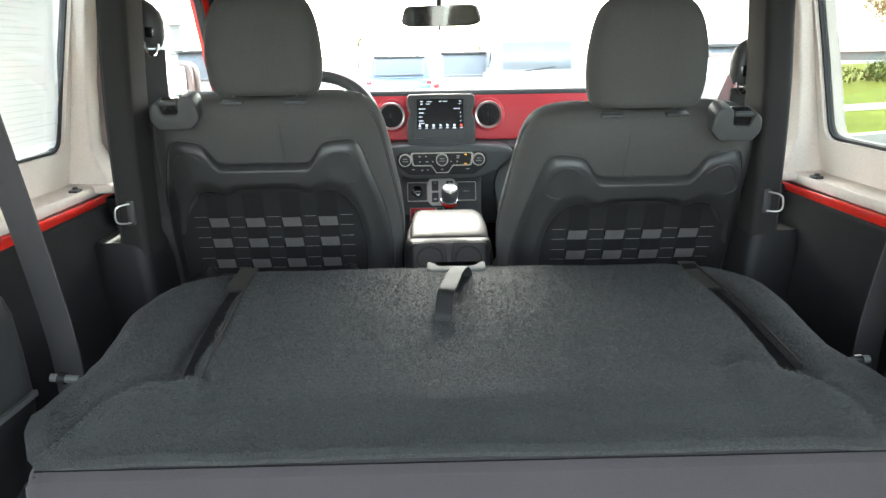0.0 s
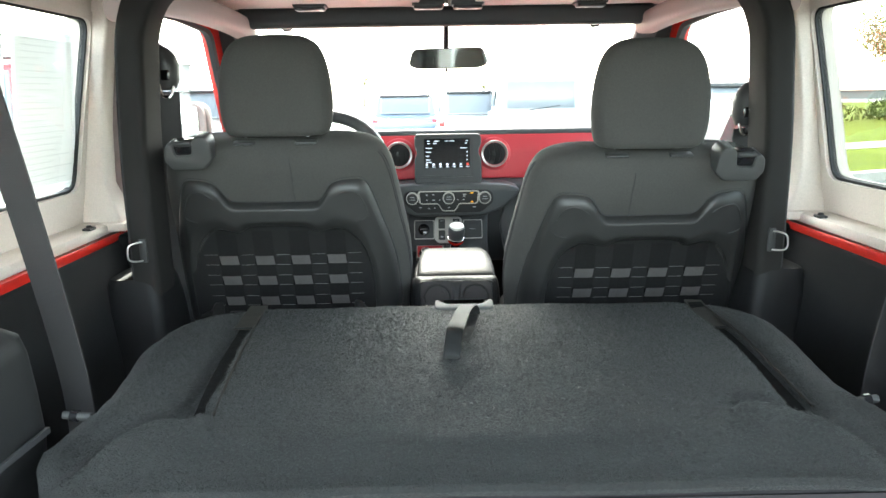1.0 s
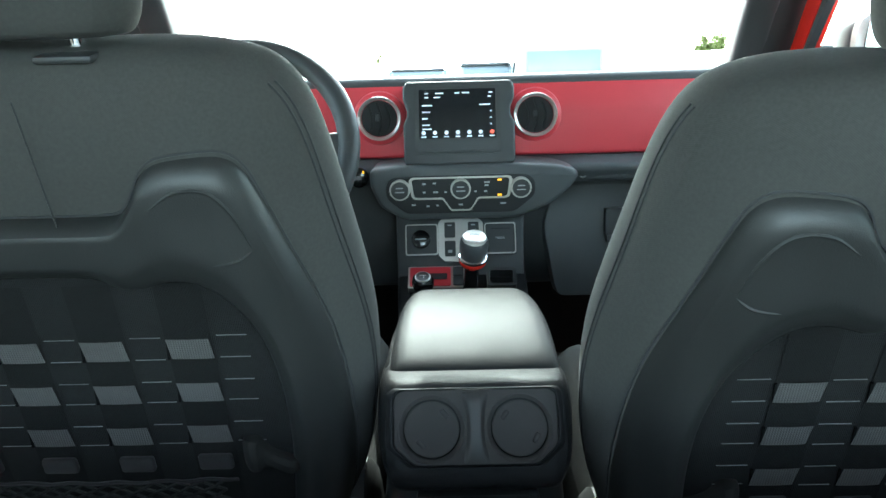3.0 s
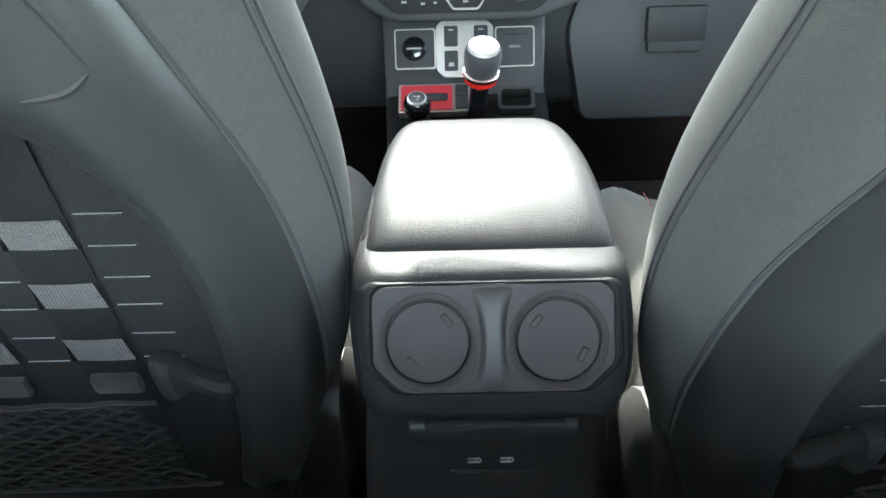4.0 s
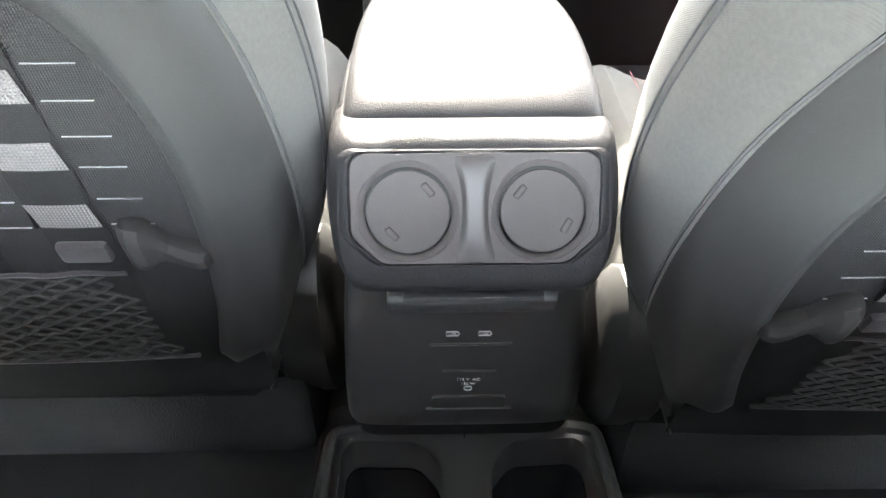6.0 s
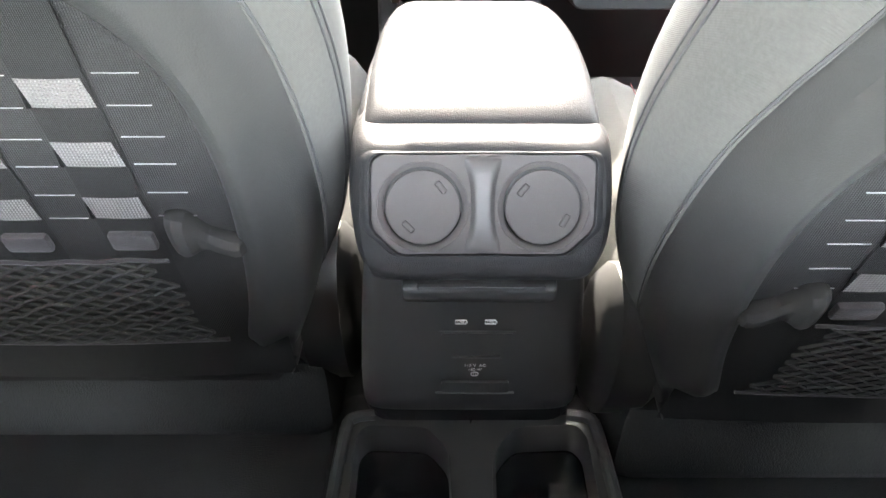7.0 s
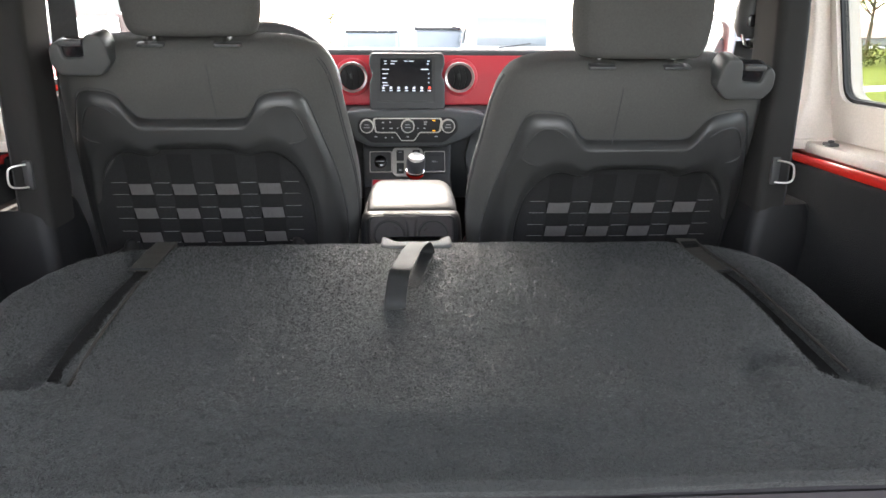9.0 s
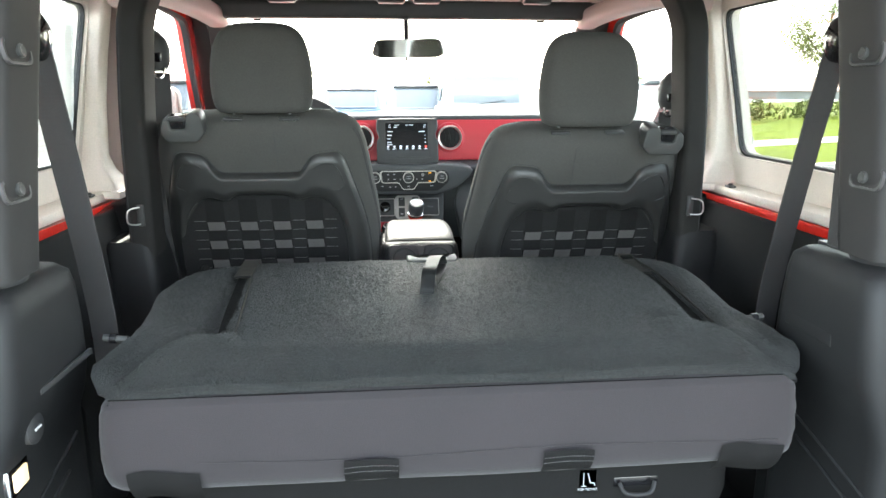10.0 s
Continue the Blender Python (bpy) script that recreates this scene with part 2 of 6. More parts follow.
def rbox(bm, c, s, r=0.0, seg=2, turn=(0, 0, 0)):
    """A box with rounded edges, centred at c."""
    b = bmesh.new()
    bmesh.ops.create_cube(b, size=1.0)
    b.transform(Matrix.Diagonal((*s, 1)))
    if r:
        bmesh.ops.bevel(b, geom=b.edges[:], offset=min(r, min(s) * 0.49), segments=seg, profile=0.5, affect="EDGES")
    return merge(bm, b, pose(*c, *turn))


def boxed(c, s, r=0.0, seg=2, turn=(0, 0, 0)):
    return rbox(bmesh.new(), c, s, r, seg, turn)


def prism(bm, outline, d0, d1, plane="xz", r=0.0, seg=2, m=None):
    """A flat outline given depth from d0 to d1 across its plane."""
    put = {"xz": lambda a, b, d: (a, d, b), "yz": lambda a, b, d: (d, a, b), "xy": lambda a, b, d: (a, b, d)}[plane]
    b = bmesh.new()
    lo, hi = ([b.verts.new(put(p[0], p[1], d)) for p in outline] for d in (d0, d1))
    n = len(outline)
    b.faces.new(lo)
    b.faces.new(hi[::-1])
    for i in range(n):
        b.faces.new((lo[i], hi[i], hi[(i + 1) % n], lo[(i + 1) % n]))
    bmesh.ops.recalc_face_normals(b, faces=b.faces[:])
    if r:
        caps = [e for e in b.edges if len(e.link_faces) == 2 and any(len(f.verts) == n and n != 4 for f in e.link_faces)] or b.edges[:]
        bmesh.ops.bevel(b, geom=caps, offset=r, segments=seg, profile=0.5, affect="EDGES")
    return merge(bm, b, m)


def rounded(pts, r, seg=4):
    """An outline with its corners rounded."""
    out, n = [], len(pts)
    for i in range(n):
        p, a, b = Vector(pts[i]), Vector(pts[i - 1]), Vector(pts[(i + 1) % n])
        q = min(r, (a - p).length * 0.45, (b - p).length * 0.45)
        s, e = p + (a - p).normalized() * q, p + (b - p).normalized() * q
        for k in range(seg + 1):
            f = k / seg
            out.append(tuple(s * (1 - f) ** 2 + p * 2 * f * (1 - f) + e * f * f))
    return out


def rect(x0, z0, x1, z1, r=0.0, seg=4):
    p = [(x0, z0), (x1, z0), (x1, z1), (x0, z1)]
    return rounded(p, r, seg) if r else p


def framed(bm, outer, inner, d0, d1, plane="xz", m=None):
    """A frame between two outlines with the same number of points."""
    put = {"xz": lambda a, b, d: (a, d, b), "yz": lambda a, b, d: (d, a, b), "xy": lambda a, b, d: (a, b, d)}[plane]
    b = bmesh.new()
    rings = [[b.verts.new(put(p[0], p[1], d)) for p in o] for o, d in ((outer, d0), (outer, d1), (inner, d1), (inner, d0))]
    n = len(outer)
    for k in range(4):
        for i in range(n):
            b.faces.new((rings[k][i], rings[k][(i + 1) % n], rings[(k + 1) % 4][(i + 1) % n], rings[(k + 1) % 4][i]))
    return merge(bm, b, m)


def curve_pts(pts, n=6):
    """A smooth line through the points (Catmull-Rom)."""
    v = [Vector(p) for p in pts]
    v = [v[0] * 2 - v[1]] + v + [v[-1] * 2 - v[-2]]
    out = []
    for i in range(1, len(v) - 2):
        for k in range(n):
            t = k / n
            a, b, c, d = v[i - 1:i + 3]
            out.append(0.5 * ((2 * b) + (c - a) * t + (2 * a - 5 * b + 4 * c - d) * t * t + (3 * b - a - 3 * c + d) * t ** 3))
    return out + [v[-2]]


def sweep(bm, pts, profile, side=None, closed=False, cap=True, scale=None):
    """A profile (list of (a, b)) swept along points; a runs along the side vector."""
    pts = [Vector(p) for p in pts]
    n, rings = len(pts), []
    side_now = Vector(side) if side is not None else None
    for i, p in enumerate(pts):
        t = (pts[(i + 1) % n] - pts[i - 1]) if closed else (pts[min(i + 1, n - 1)] - pts[max(i - 1, 0)])
        t.normalize()
        if side_now is None:
            side_now = t.orthogonal().normalized()
        s = (side_now - t * side_now.dot(t)).normalized()
        if side is None:
            side_now = s
        u = t.cross(s)
        k = scale[i] if scale else 1.0
        rings.append([bm.verts.new(p + (s * a + u * b) * k) for a, b in profile])
    m = len(profile)
    for i in range(n if closed else n - 1):
        a, b = rings[i], rings[(i + 1) % n]
        for j in range(m):
            bm.faces.new((a[j], a[(j + 1) % m], b[(j + 1) % m], b[j]))
    if cap and not closed:
        bm.faces.new(rings[0][::-1])
        bm.faces.new(rings[-1])
    return bm


def circle(r, n=10, ry=None):
    return [(r * math.cos(2 * math.pi * i / n), (ry or r) * math.sin(2 * math.pi * i / n)) for i in range(n)]


def flat(w, t):
    return [(-w / 2, -t / 2), (w / 2, -t / 2), (w / 2, t / 2), (-w / 2, t / 2)]


def lathe(bm, profile, m, n=24):
    """A profile of (radius, height) turned about the local z of m."""
    b = bmesh.new()
    rings = [[b.verts.new((r * math.cos(2 * math.pi * i / n), r * math.sin(2 * math.pi * i / n), h)) for i in range(n)] for r, h in profile]
    for a, c in zip(rings, rings[1:]):
        for i in range(n):
            b.faces.new((a[i], a[(i + 1) % n], c[(i + 1) % n], c[i]))
    b.faces.new(rings[0][::-1])
    b.faces.new(rings[-1])
    return merge(bm, b, m)


def loft(bm, rings, cap=True):
    vs = [[bm.verts.new(p) for p in r] for r in rings]
    n = len(vs[0])
    for a, b in zip(vs, vs[1:]):
        for i in range(n):
            bm.faces.new((a[i], a[(i + 1) % n], b[(i + 1) % n], b[i]))
    if cap:
        bm.faces.new(vs[0][::-1])
        bm.faces.new(vs[-1])
    return bm


def sheet(bm, nu, nv, fn):
    """A grid of quads: fn(u, v) gives the place, u and v from 0 to 1."""
    g = [[bm.verts.new(fn(i / nu, j / nv)) for j in range(nv + 1)] for i in range(nu + 1)]
    for i in range(nu):
        for j in range(nv):
            bm.faces.new((g[i][j], g[i + 1][j], g[i + 1][j + 1], g[i][j + 1]))
    return g


def letters(text, size, m, mat, parent, name="lettering", label=""):
    cu = bpy.data.curves.new("t", "FONT")
    cu.body, cu.size, cu.align_x, cu.align_y, cu.extrude = text, size, "CENTER", "CENTER", 0.0002
    tmp = bpy.data.objects.new("t", cu)
    me = bpy.data.meshes.new_from_object(tmp)
    bpy.data.objects.remove(tmp)
    bm = bmesh.new()
    bm.from_mesh(me)
    bpy.data.meshes.remove(me)
    bm.transform(m)
    return part(name, bm, mat, parent, label, smooth=False)


def smoothstep(a, b, x):
    t = max(0.0, min(1.0, (x - a) / (b - a)))
    return t * t * (3 - 2 * t)


def lerp(a, b, t):
    return a + (b - a) * t


def structure(name, bm, mat, label, smooth=True):
    return tagged(part(name, bm, mat, None, "", smooth), label, name.split("_")[0], "", "structure")

# ---- the vehicle's shell ----
def both(fn):
    for s in (-1, 1):
        fn(s)


structure("floor", rbox(rbox(bmesh.new(), (0, 1.80, 0.48), (1.60, 2.0, 0.06), 0.01), (0, 0.62, 0.60), (1.2, 0.40, 0.10), 0.01), FELT, "black carpeted vehicle floor")
structure("firewall", boxed((0, 2.78, 0.83), (1.5, 0.06, 0.70), 0.01), FELT, "dark firewall behind the dashboard")

# roof: two front panels and a rear panel, with shallow joints
bm = bmesh.new()
# rear panel lengthened out of view to keep sky light off the bench
rbox(bm, (0, 0.90, 1.715), (1.56, 1.46, 0.05), 0.012)
for s in (-1, 1):
    rbox(bm, (s * 0.385, 1.965, 1.712), (0.765, 0.63, 0.05), 0.014)
    rbox(bm, (s * 0.36, 1.95, 1.684), (0.56, 0.42, 0.012), 0.005)
rbox(bm, (0, 1.965, 1.725), (0.10, 0.66, 0.03), 0.004)
rbox(bm, (0, 1.64, 1.728), (1.50, 0.12, 0.03), 0.004)
rbox(bm, (0, 2.29, 1.725), (1.44, 0.10, 0.04), 0.004)
structure("ceiling", bm, TOPWHITE, "off-white hardtop roof seen from below")


def roof_latch(x, y):
    t = thing("roof_latch", (x, y, 1.687), "black plastic roof panel latch under the roof", "latch", "roof latches")
    part("latch_base", boxed((x, y, 1.679), (0.095, 0.07, 0.018), 0.006), PLASTIC, t)
    part("lever", boxed((x, y - 0.01, 1.667), (0.085, 0.045, 0.012), 0.005), TRIM, t)


for x in (-0.40, -0.055, 0.060, 0.42):
    roof_latch(x, 2.10)


def hardtop_side(s):
    side = "left" if s < 0 else "right"
    lean = Matrix.Translation((s * 0.825, 0, 1.226)) @ Matrix.Rotation(radians(-s * 6.5), 4, "Y") @ Matrix.Translation((-s * 0.825, 0, -1.226))
    outer = [(0.50, 1.125), (1.60, 1.125), (1.635, 1.40), (1.665, 1.70), (1.0, 1.70), (0.50, 1.70)]
    inner = [(0.72, 1.226), (1.468, 1.226), (1.497, 1.40), (1.535, 1.592), (1.0, 1.592), (0.72, 1.592)]
    o, i = rounded(outer, 0.03, 5), rounded(inner, 0.035, 5)
    bm = framed(bmesh.new(), o, i, s * 0.822, s * 0.865, "yz", lean)
    # raised lip round the opening
    lip_o = rounded([(0.70, 1.206), (1.486, 1.206), (1.516, 1.40), (1.556, 1.612), (1.0, 1.612), (0.70, 1.612)], 0.045, 5)
    framed(bm, lip_o, i, s * 0.8185, s * 0.824, "yz", lean)
    # flange that stands on the body sill
    rbox(bm, (s * 0.805, 1.06, 1.140), (0.075, 1.10, 0.024), 0.008)
    w = structure("wall_" + side, bm, TOPWHITE, "off-white hardtop side panel with a large window opening")
    g = structure("window_1" if s < 0 else "window_2", framed(bmesh.new(), rounded([(0.715, 1.222), (1.472, 1.222), (1.501, 1.40), (1.539, 1.596), (1.0, 1.596), (0.715, 1.596)], 0.037, 5), rounded([(0.726, 1.232), (1.4635, 1.232), (1.492, 1.40), (1.530, 1.587), (1.0, 1.587), (0.726, 1.587)], 0.032, 5), s * 0.8265, s * 0.840, "yz", lean), RUBBER, "fixed rear side window with a black rubber seal")
    p = part("pane", prism(bmesh.new(), rounded(inner, 0.035, 5), s * 0.830, s * 0.834, "yz", m=lean), GLASS if s < 0 else TINTED, g)
    p.visible_shadow = False
    # front post of the hardtop with its flared foot
    bm = bmesh.new()
    rings = []
    for z, x0, x1, y0, y1 in ((1.140, 0.745, 0.832, 1.486, 1.60), (1.160, 0.746, 0.832, 1.487, 1.60), (1.172, 0.751, 0.832, 1.490, 1.59), (1.200, 0.766, 0.832, 1.497, 1.57), (1.235, 0.776, 0.832, 1.502, 1.56), (1.36, 0.771, 0.825, 1.510, 1.565), (1.47, 0.760, 0.815, 1.520, 1.575), (1.59, 0.744, 0.80, 1.535, 1.59), (1.69, 0.73, 0.79, 1.55, 1.60)):
        rings.append([(s * x, y, z) for x, y in rounded([(x0, y0), (x1, y0), (x1, y1), (x0, y1)], 0.008, 3)])
    loft(bm, rings)
    part("post", bm, TOPWHITE, w)
    bm = bmesh.new()
    rbox(bm, (s * 0.782, 1.545, 1.1445), (0.104, 0.15, 0.019), 0.004)
    part("foot_plate", bm, TOPWHITE, w)
    bm = rbox(bmesh.new(), (s * 0.776, 1.405, 1.1545), (0.018, 0.026, 0.006), 0.002)
    lathe(bm, [(0.0062, 0.003), (0.0062, 0.0065), (0.0045, 0.0075)], pose(s * 0.776, 1.405, 1.1545), 6)
    part("bolt", bm, PLASTIC, w, "dark hardtop bolt")


both(hardtop_side)


def tub_side(s):
    side = "left" if s < 0 else "right"
    bm = boxed((s * 0.80, 1.06, 1.115), (0.075, 1.10, 0.026), 0.007)
    rbox(bm, (s * 0.82, 1.06, 0.80), (0.03, 1.14, 0.62), 0.005)
    structure("trim_" + side, bm, REDBODY, "bright red body sill below the hardtop")
    bm = bmesh.new()
    rings = []
    for y in (0.80, 0.86, 1.0, 1.2, 1.34, 1.42, 1.60):
        rings.append([(s * x, y, z) for x, z in rounded([(0.80, 0.50), (0.68, 0.50), (0.70, 0.78), (0.735, 1.00), (0.758, 1.111), (0.80, 1.111)], 0.012, 3)])
    loft(bm, rings)
    structure("baseboard_" + side, bm, FELT, "black carpeted side trim of the load space")


both(tub_side)


def tail_blocker(s):
    """Unseen plain body and hardtop sides behind the wheel housing, added to block light."""
    structure("wall_rear_" + ("left" if s < 0 else "right"), rbox(rbox(bmesh.new(), (s * 0.845, 0.33, 1.41), (0.04, 0.34, 0.56), 0.008), (s * 0.835, 0.30, 0.80), (0.06, 0.40, 0.62), 0.01), TOPWHITE, "unseen plain side added behind the wheel housing to block light")


both(tail_blocker)


def roll_hoop(s):
    """Padded main hoop: lower cover, upright, and the bend towards the roof rail."""
    side = "left" if s < 0 else "right"
    bm = bmesh.new()
    e = 0.006 if s > 0 else 0.0
    prof = rounded([(-0.050, -0.029), (0.050, -0.029), (0.050, 0.029), (-0.050, 0.029)], 0.016, 4)
    line = [(s * (0.660 + e), 1.425, 1.00), (s * (0.659 + e), 1.425, 1.15), (s * (0.656 + e), 1.425, 1.32), (s * (0.648 + e), 1.428, 1.46), (s * (0.637 + e), 1.43, 1.56), (s * 0.600, 1.435, 1.635), (s * 0.52, 1.44, 1.668), (s * 0.30, 1.44, 1.672), (0, 1.44, 1.672)]
    sweep(bm, curve_pts(line, 5), prof, side=(0, 1, 0))
    c = structure("column_" + side, bm, HOOP, "black padded roll bar upright")
    bm = bmesh.new()
    rings = []
    for z, x0, x1, y0, y1 in ((0.50, 0.60, 0.76, 1.34, 1.53), (0.80, 0.61, 0.75, 1.35, 1.53), (0.98, 0.625, 0.745, 1.362, 1.52), (1.035, 0.635, 0.745, 1.372, 1.51), (1.048, 0.640, 0.74, 1.376, 1.505)):
        rings.append([(s * x, y, z) for x, y in rounded([(x0, y0), (x1, y0), (x1, y1), (x0, y1)], 0.025, 3)])
    loft(bm, rings)
    part("lower_cover", bm, COVER, c, "black plastic pillar base cover")
    # vertical joint of the cover and the closing zip line
    part("seam", sweep(bmesh.new(), curve_pts([(s * (0.681 + e), 1.3785, 1.05), (s * (0.680 + e), 1.3785, 1.2), (s * (0.676 + e), 1.3785, 1.34), (s * (0.667 + e), 1.382, 1.48), (s * (0.657 + e), 1.384, 1.55)], 4), circle(0.0030, 6)), RUBBER, c)
    # wire hook
    # pillar base behind the hoop, put in to stop sun on the side trim
    structure("jamb_lower_" + side, boxed((s * 0.775, 1.545, 0.81), (0.10, 0.09, 0.62), 0.01), FELT, "dark carpeted door pillar base")
    h = thing("coat_hook", (s * (0.665 + e), 1.372, 1.112), "satin metal wire hook on the roll bar", "hook", "wire hooks")
    part("hook_plate", boxed((s * (0.654 + e), 1.375, 1.112), (0.016, 0.010, 0.050), 0.003), PLASTIC, h)
    part("wire", sweep(bmesh.new(), curve_pts([(s * (0.652 + e), 1.374, 1.131), (s * (0.662 + e), 1.363, 1.131), (s * (0.672 + e), 1.354, 1.128), (s * (0.676 + e), 1.351, 1.120), (s * (0.677 + e), 1.351, 1.103), (s * (0.673 + e), 1.354, 1.095), (s * (0.663 + e), 1.363, 1.092), (s * (0.652 + e), 1.374, 1.092)], 4), circle(0.0018, 8)), SILVER, h)
    # inner face of the door pillar behind the hardtop post
    bm = bmesh.new()
    loft(bm, [[(s * x, y, z) for x, y in rounded([(x0, y0), (x0 + 0.07, y0), (x0 + 0.07, y0 + 0.075), (x0, y0 + 0.075)], 0.010, 3)] for z, x0, y0 in ((1.10, 0.752, 1.601), (1.20, 0.752, 1.572), (1.25, 0.750, 1.562), (1.45, 0.738, 1.576), (1.68, 0.708, 1.602))])
    # pink of the rail colour stands in for light off the red body
    structure("jamb_upper_" + side, bm, RAIL, "pale pinkish painted door pillar")
    # roof rail
    bm = sweep(bmesh.new(), curve_pts([(s * 0.655, 1.40, 1.60), (s * 0.652, 1.60, 1.632), (s * 0.650, 1.85, 1.642), (s * 0.648, 2.10, 1.640), (s * 0.640, 2.27, 1.628)], 4), rounded([(-0.035, -0.03), (0.035, -0.03), (0.035, 0.03), (-0.035, 0.03)], 0.02, 4), side=(1, 0, 0))
    structure("beam_" + side, bm, RAIL, "light padded roof rail of the roll cage")
    sweep(bm := bmesh.new(), [(s * 0.648, 2.24, 1.66), (s * 0.655, 2.36, 1.60), (s * 0.675, 2.52, 1.42), (s * 0.69, 2.64, 1.26)], rounded([(-0.036, -0.025), (0.036, -0.025), (0.036, 0.025), (-0.036, 0.025)], 0.012, 3), side=(1, 0, 0))
    structure("jamb_" + side, bm, TRIM, "dark windscreen pillar")
    sweep(bm := bmesh.new(), [(s * 0.715, 2.30, 1.66), (s * 0.735, 2.46, 1.50), (s * 0.75, 2.66, 1.22)], rounded([(-0.045, -0.02), (0.045, -0.02), (0.045, 0.02), (-0.045, 0.02)], 0.008, 3), side=(1, 0, 0))
    structure("frame_" + side, bm, TRIM, "dark lined windscreen frame pillar")


RAIL = material("pale pinkish padded rail", (0.36, 0.29, 0.27), 0.6, vary=0.1, scale=10, bump=0.15, bscale=700, spec=0.4)
both(roll_hoop)

bm = sweep(bmesh.new(), [(-0.64, 2.235, 1.655), (-0.3, 2.255, 1.657), (0.3, 2.255, 1.657), (0.64, 2.235, 1.655)], rounded([(-0.034, -0.03), (0.034, -0.03), (0.034, 0.03), (-0.034, 0.03)], 0.02, 4), side=(0, 1, 0))
structure("beam_front", bm, TRIM, "dark padded front cross bar of the roll cage")
structure("frame_front", rbox(bmesh.new(), (0, 2.335, 1.668), (1.40, 0.07, 0.06), 0.015), TRIM, "dark windscreen header")
ws = structure("window_3", sweep(bmesh.new(), [(-0.70, 2.69, 1.205), (0.70, 2.69, 1.205)], flat(0.05, 0.03), side=(0, 1, 0)), RUBBER, "windscreen with a black lower seal")
wb = bmesh.new()
sheet(wb, 8, 1, lambda u, v: (lerp(-0.70, 0.70, u), lerp(2.69, 2.345, v) + 0.02 * (1 - (2 * u - 1) ** 2), lerp(1.21, 1.65, v)))
wp = part("pane", wb, GLASS, ws)
wp.visible_shadow = False


def visor(x, w):
    t = thing("sun_visor", (x, 2.30, 1.645), "folded dark sun visor under the windscreen header", "sun visor", "sun visors")
    part("visor_pad", boxed((x, 2.312, 1.642), (w, 0.11, 0.014), 0.006, turn=(10, 0, 0)), TRIM, t)
    part("pivot", boxed((x + (0.5 * w - 0.02) * (1 if x > 0 else -1), 2.34, 1.636), (0.03, 0.03, 0.02), 0.006), PLASTIC, t)


visor(-0.33, 0.42)
visor(0.30, 0.42)


def door(s):
    side = "1" if s < 0 else "2"
    lean = Matrix.Translation((s * 0.80, 0, 1.22)) @ Matrix.Rotation(radians(-s * 7), 4, "Y") @ Matrix.Translation((-s * 0.80, 0, -1.22))
    outer = [(1.56, 1.20), (2.66, 1.20), (2.40, 1.52), (2.28, 1.672), (2.0, 1.69), (1.60, 1.69)]
    inner = [(1.615, 1.235), (2.58, 1.235), (2.35, 1.50), (2.245, 1.628), (2.0, 1.640), (1.650, 1.640)]
    bm = framed(bmesh.new(), rounded(outer, 0.03, 4), rounded(inner, 0.05, 4), s * 0.785, s * 0.825, "yz", lean)
    rbox(bm, (s * 0.815, 2.13, 0.86), (0.04, 1.14, 0.70), 0.01)
    d = structure("door_" + side, bm, REDBODY, "red front door with a framed window")
    rbox(bm := bmesh.new(), (s * 0.775, 2.10, 0.92), (0.05, 1.02, 0.60), 0.02)
    part("inner_panel", bm, FELT, d, "black moulded door lining")
    part("window_seal", framed(bmesh.new(), rounded([(y + (0.012 if y < 2 else -0.012), z) for y, z in inner], 0.05, 4), rounded([(y + (0.028 if y < 2 else -0.028), z + (0.012 if z < 1.4 else -0.012)) for y, z in inner], 0.05, 4), s * 0.781, s * 0.80, "yz", lean), RUBBER, d)
    p = part("pane", prism(bmesh.new(), rounded(inner, 0.05, 4), s * 0.803, s * 0.806, "yz", m=lean), GLASS, d)
    p.visible_shadow = False
    m = thing("door_mirror", (s * 0.84, 2.44, 1.20), "door mirror with a pale rim and a bright reflecting glass", "mirror", "door mirrors")
    part("arm", boxed((s * 0.84, 2.45, 1.215), (0.10, 0.05, 0.05), 0.015), PLASTIC, m)
    part("housing", boxed((s * 0.937, 2.47, 1.295), (0.19, 0.11, 0.215), 0.035, 4), PLASTIC, m)
    part("rim", framed(bmesh.new(), [(s * 0.937 + a, 1.295 + b) for a, b in rect(-0.098, -0.110, 0.098, 0.110, 0.05, 6)], [(s * 0.937 + a, 1.295 + b) for a, b in rect(-0.080, -0.092, 0.080, 0.092, 0.04, 6)], 2.405, 2.425), RAIL, m, "pale plastic rim")
    part("glass", boxed((s * 0.937, 2.412, 1.295), (0.162, 0.006, 0.186), 0.003, turn=(3, 0, s * 8)), MIRROR, m)


both(door)

structure("bonnet", rbox(bmesh.new(), (0, 3.38, 0.90), (1.35, 1.15, 0.43), 0.05, 3), REDBODY, "red bonnet in front of the windscreen")


STRIP = ((0.647, 1.003), (0.795, 1.004))


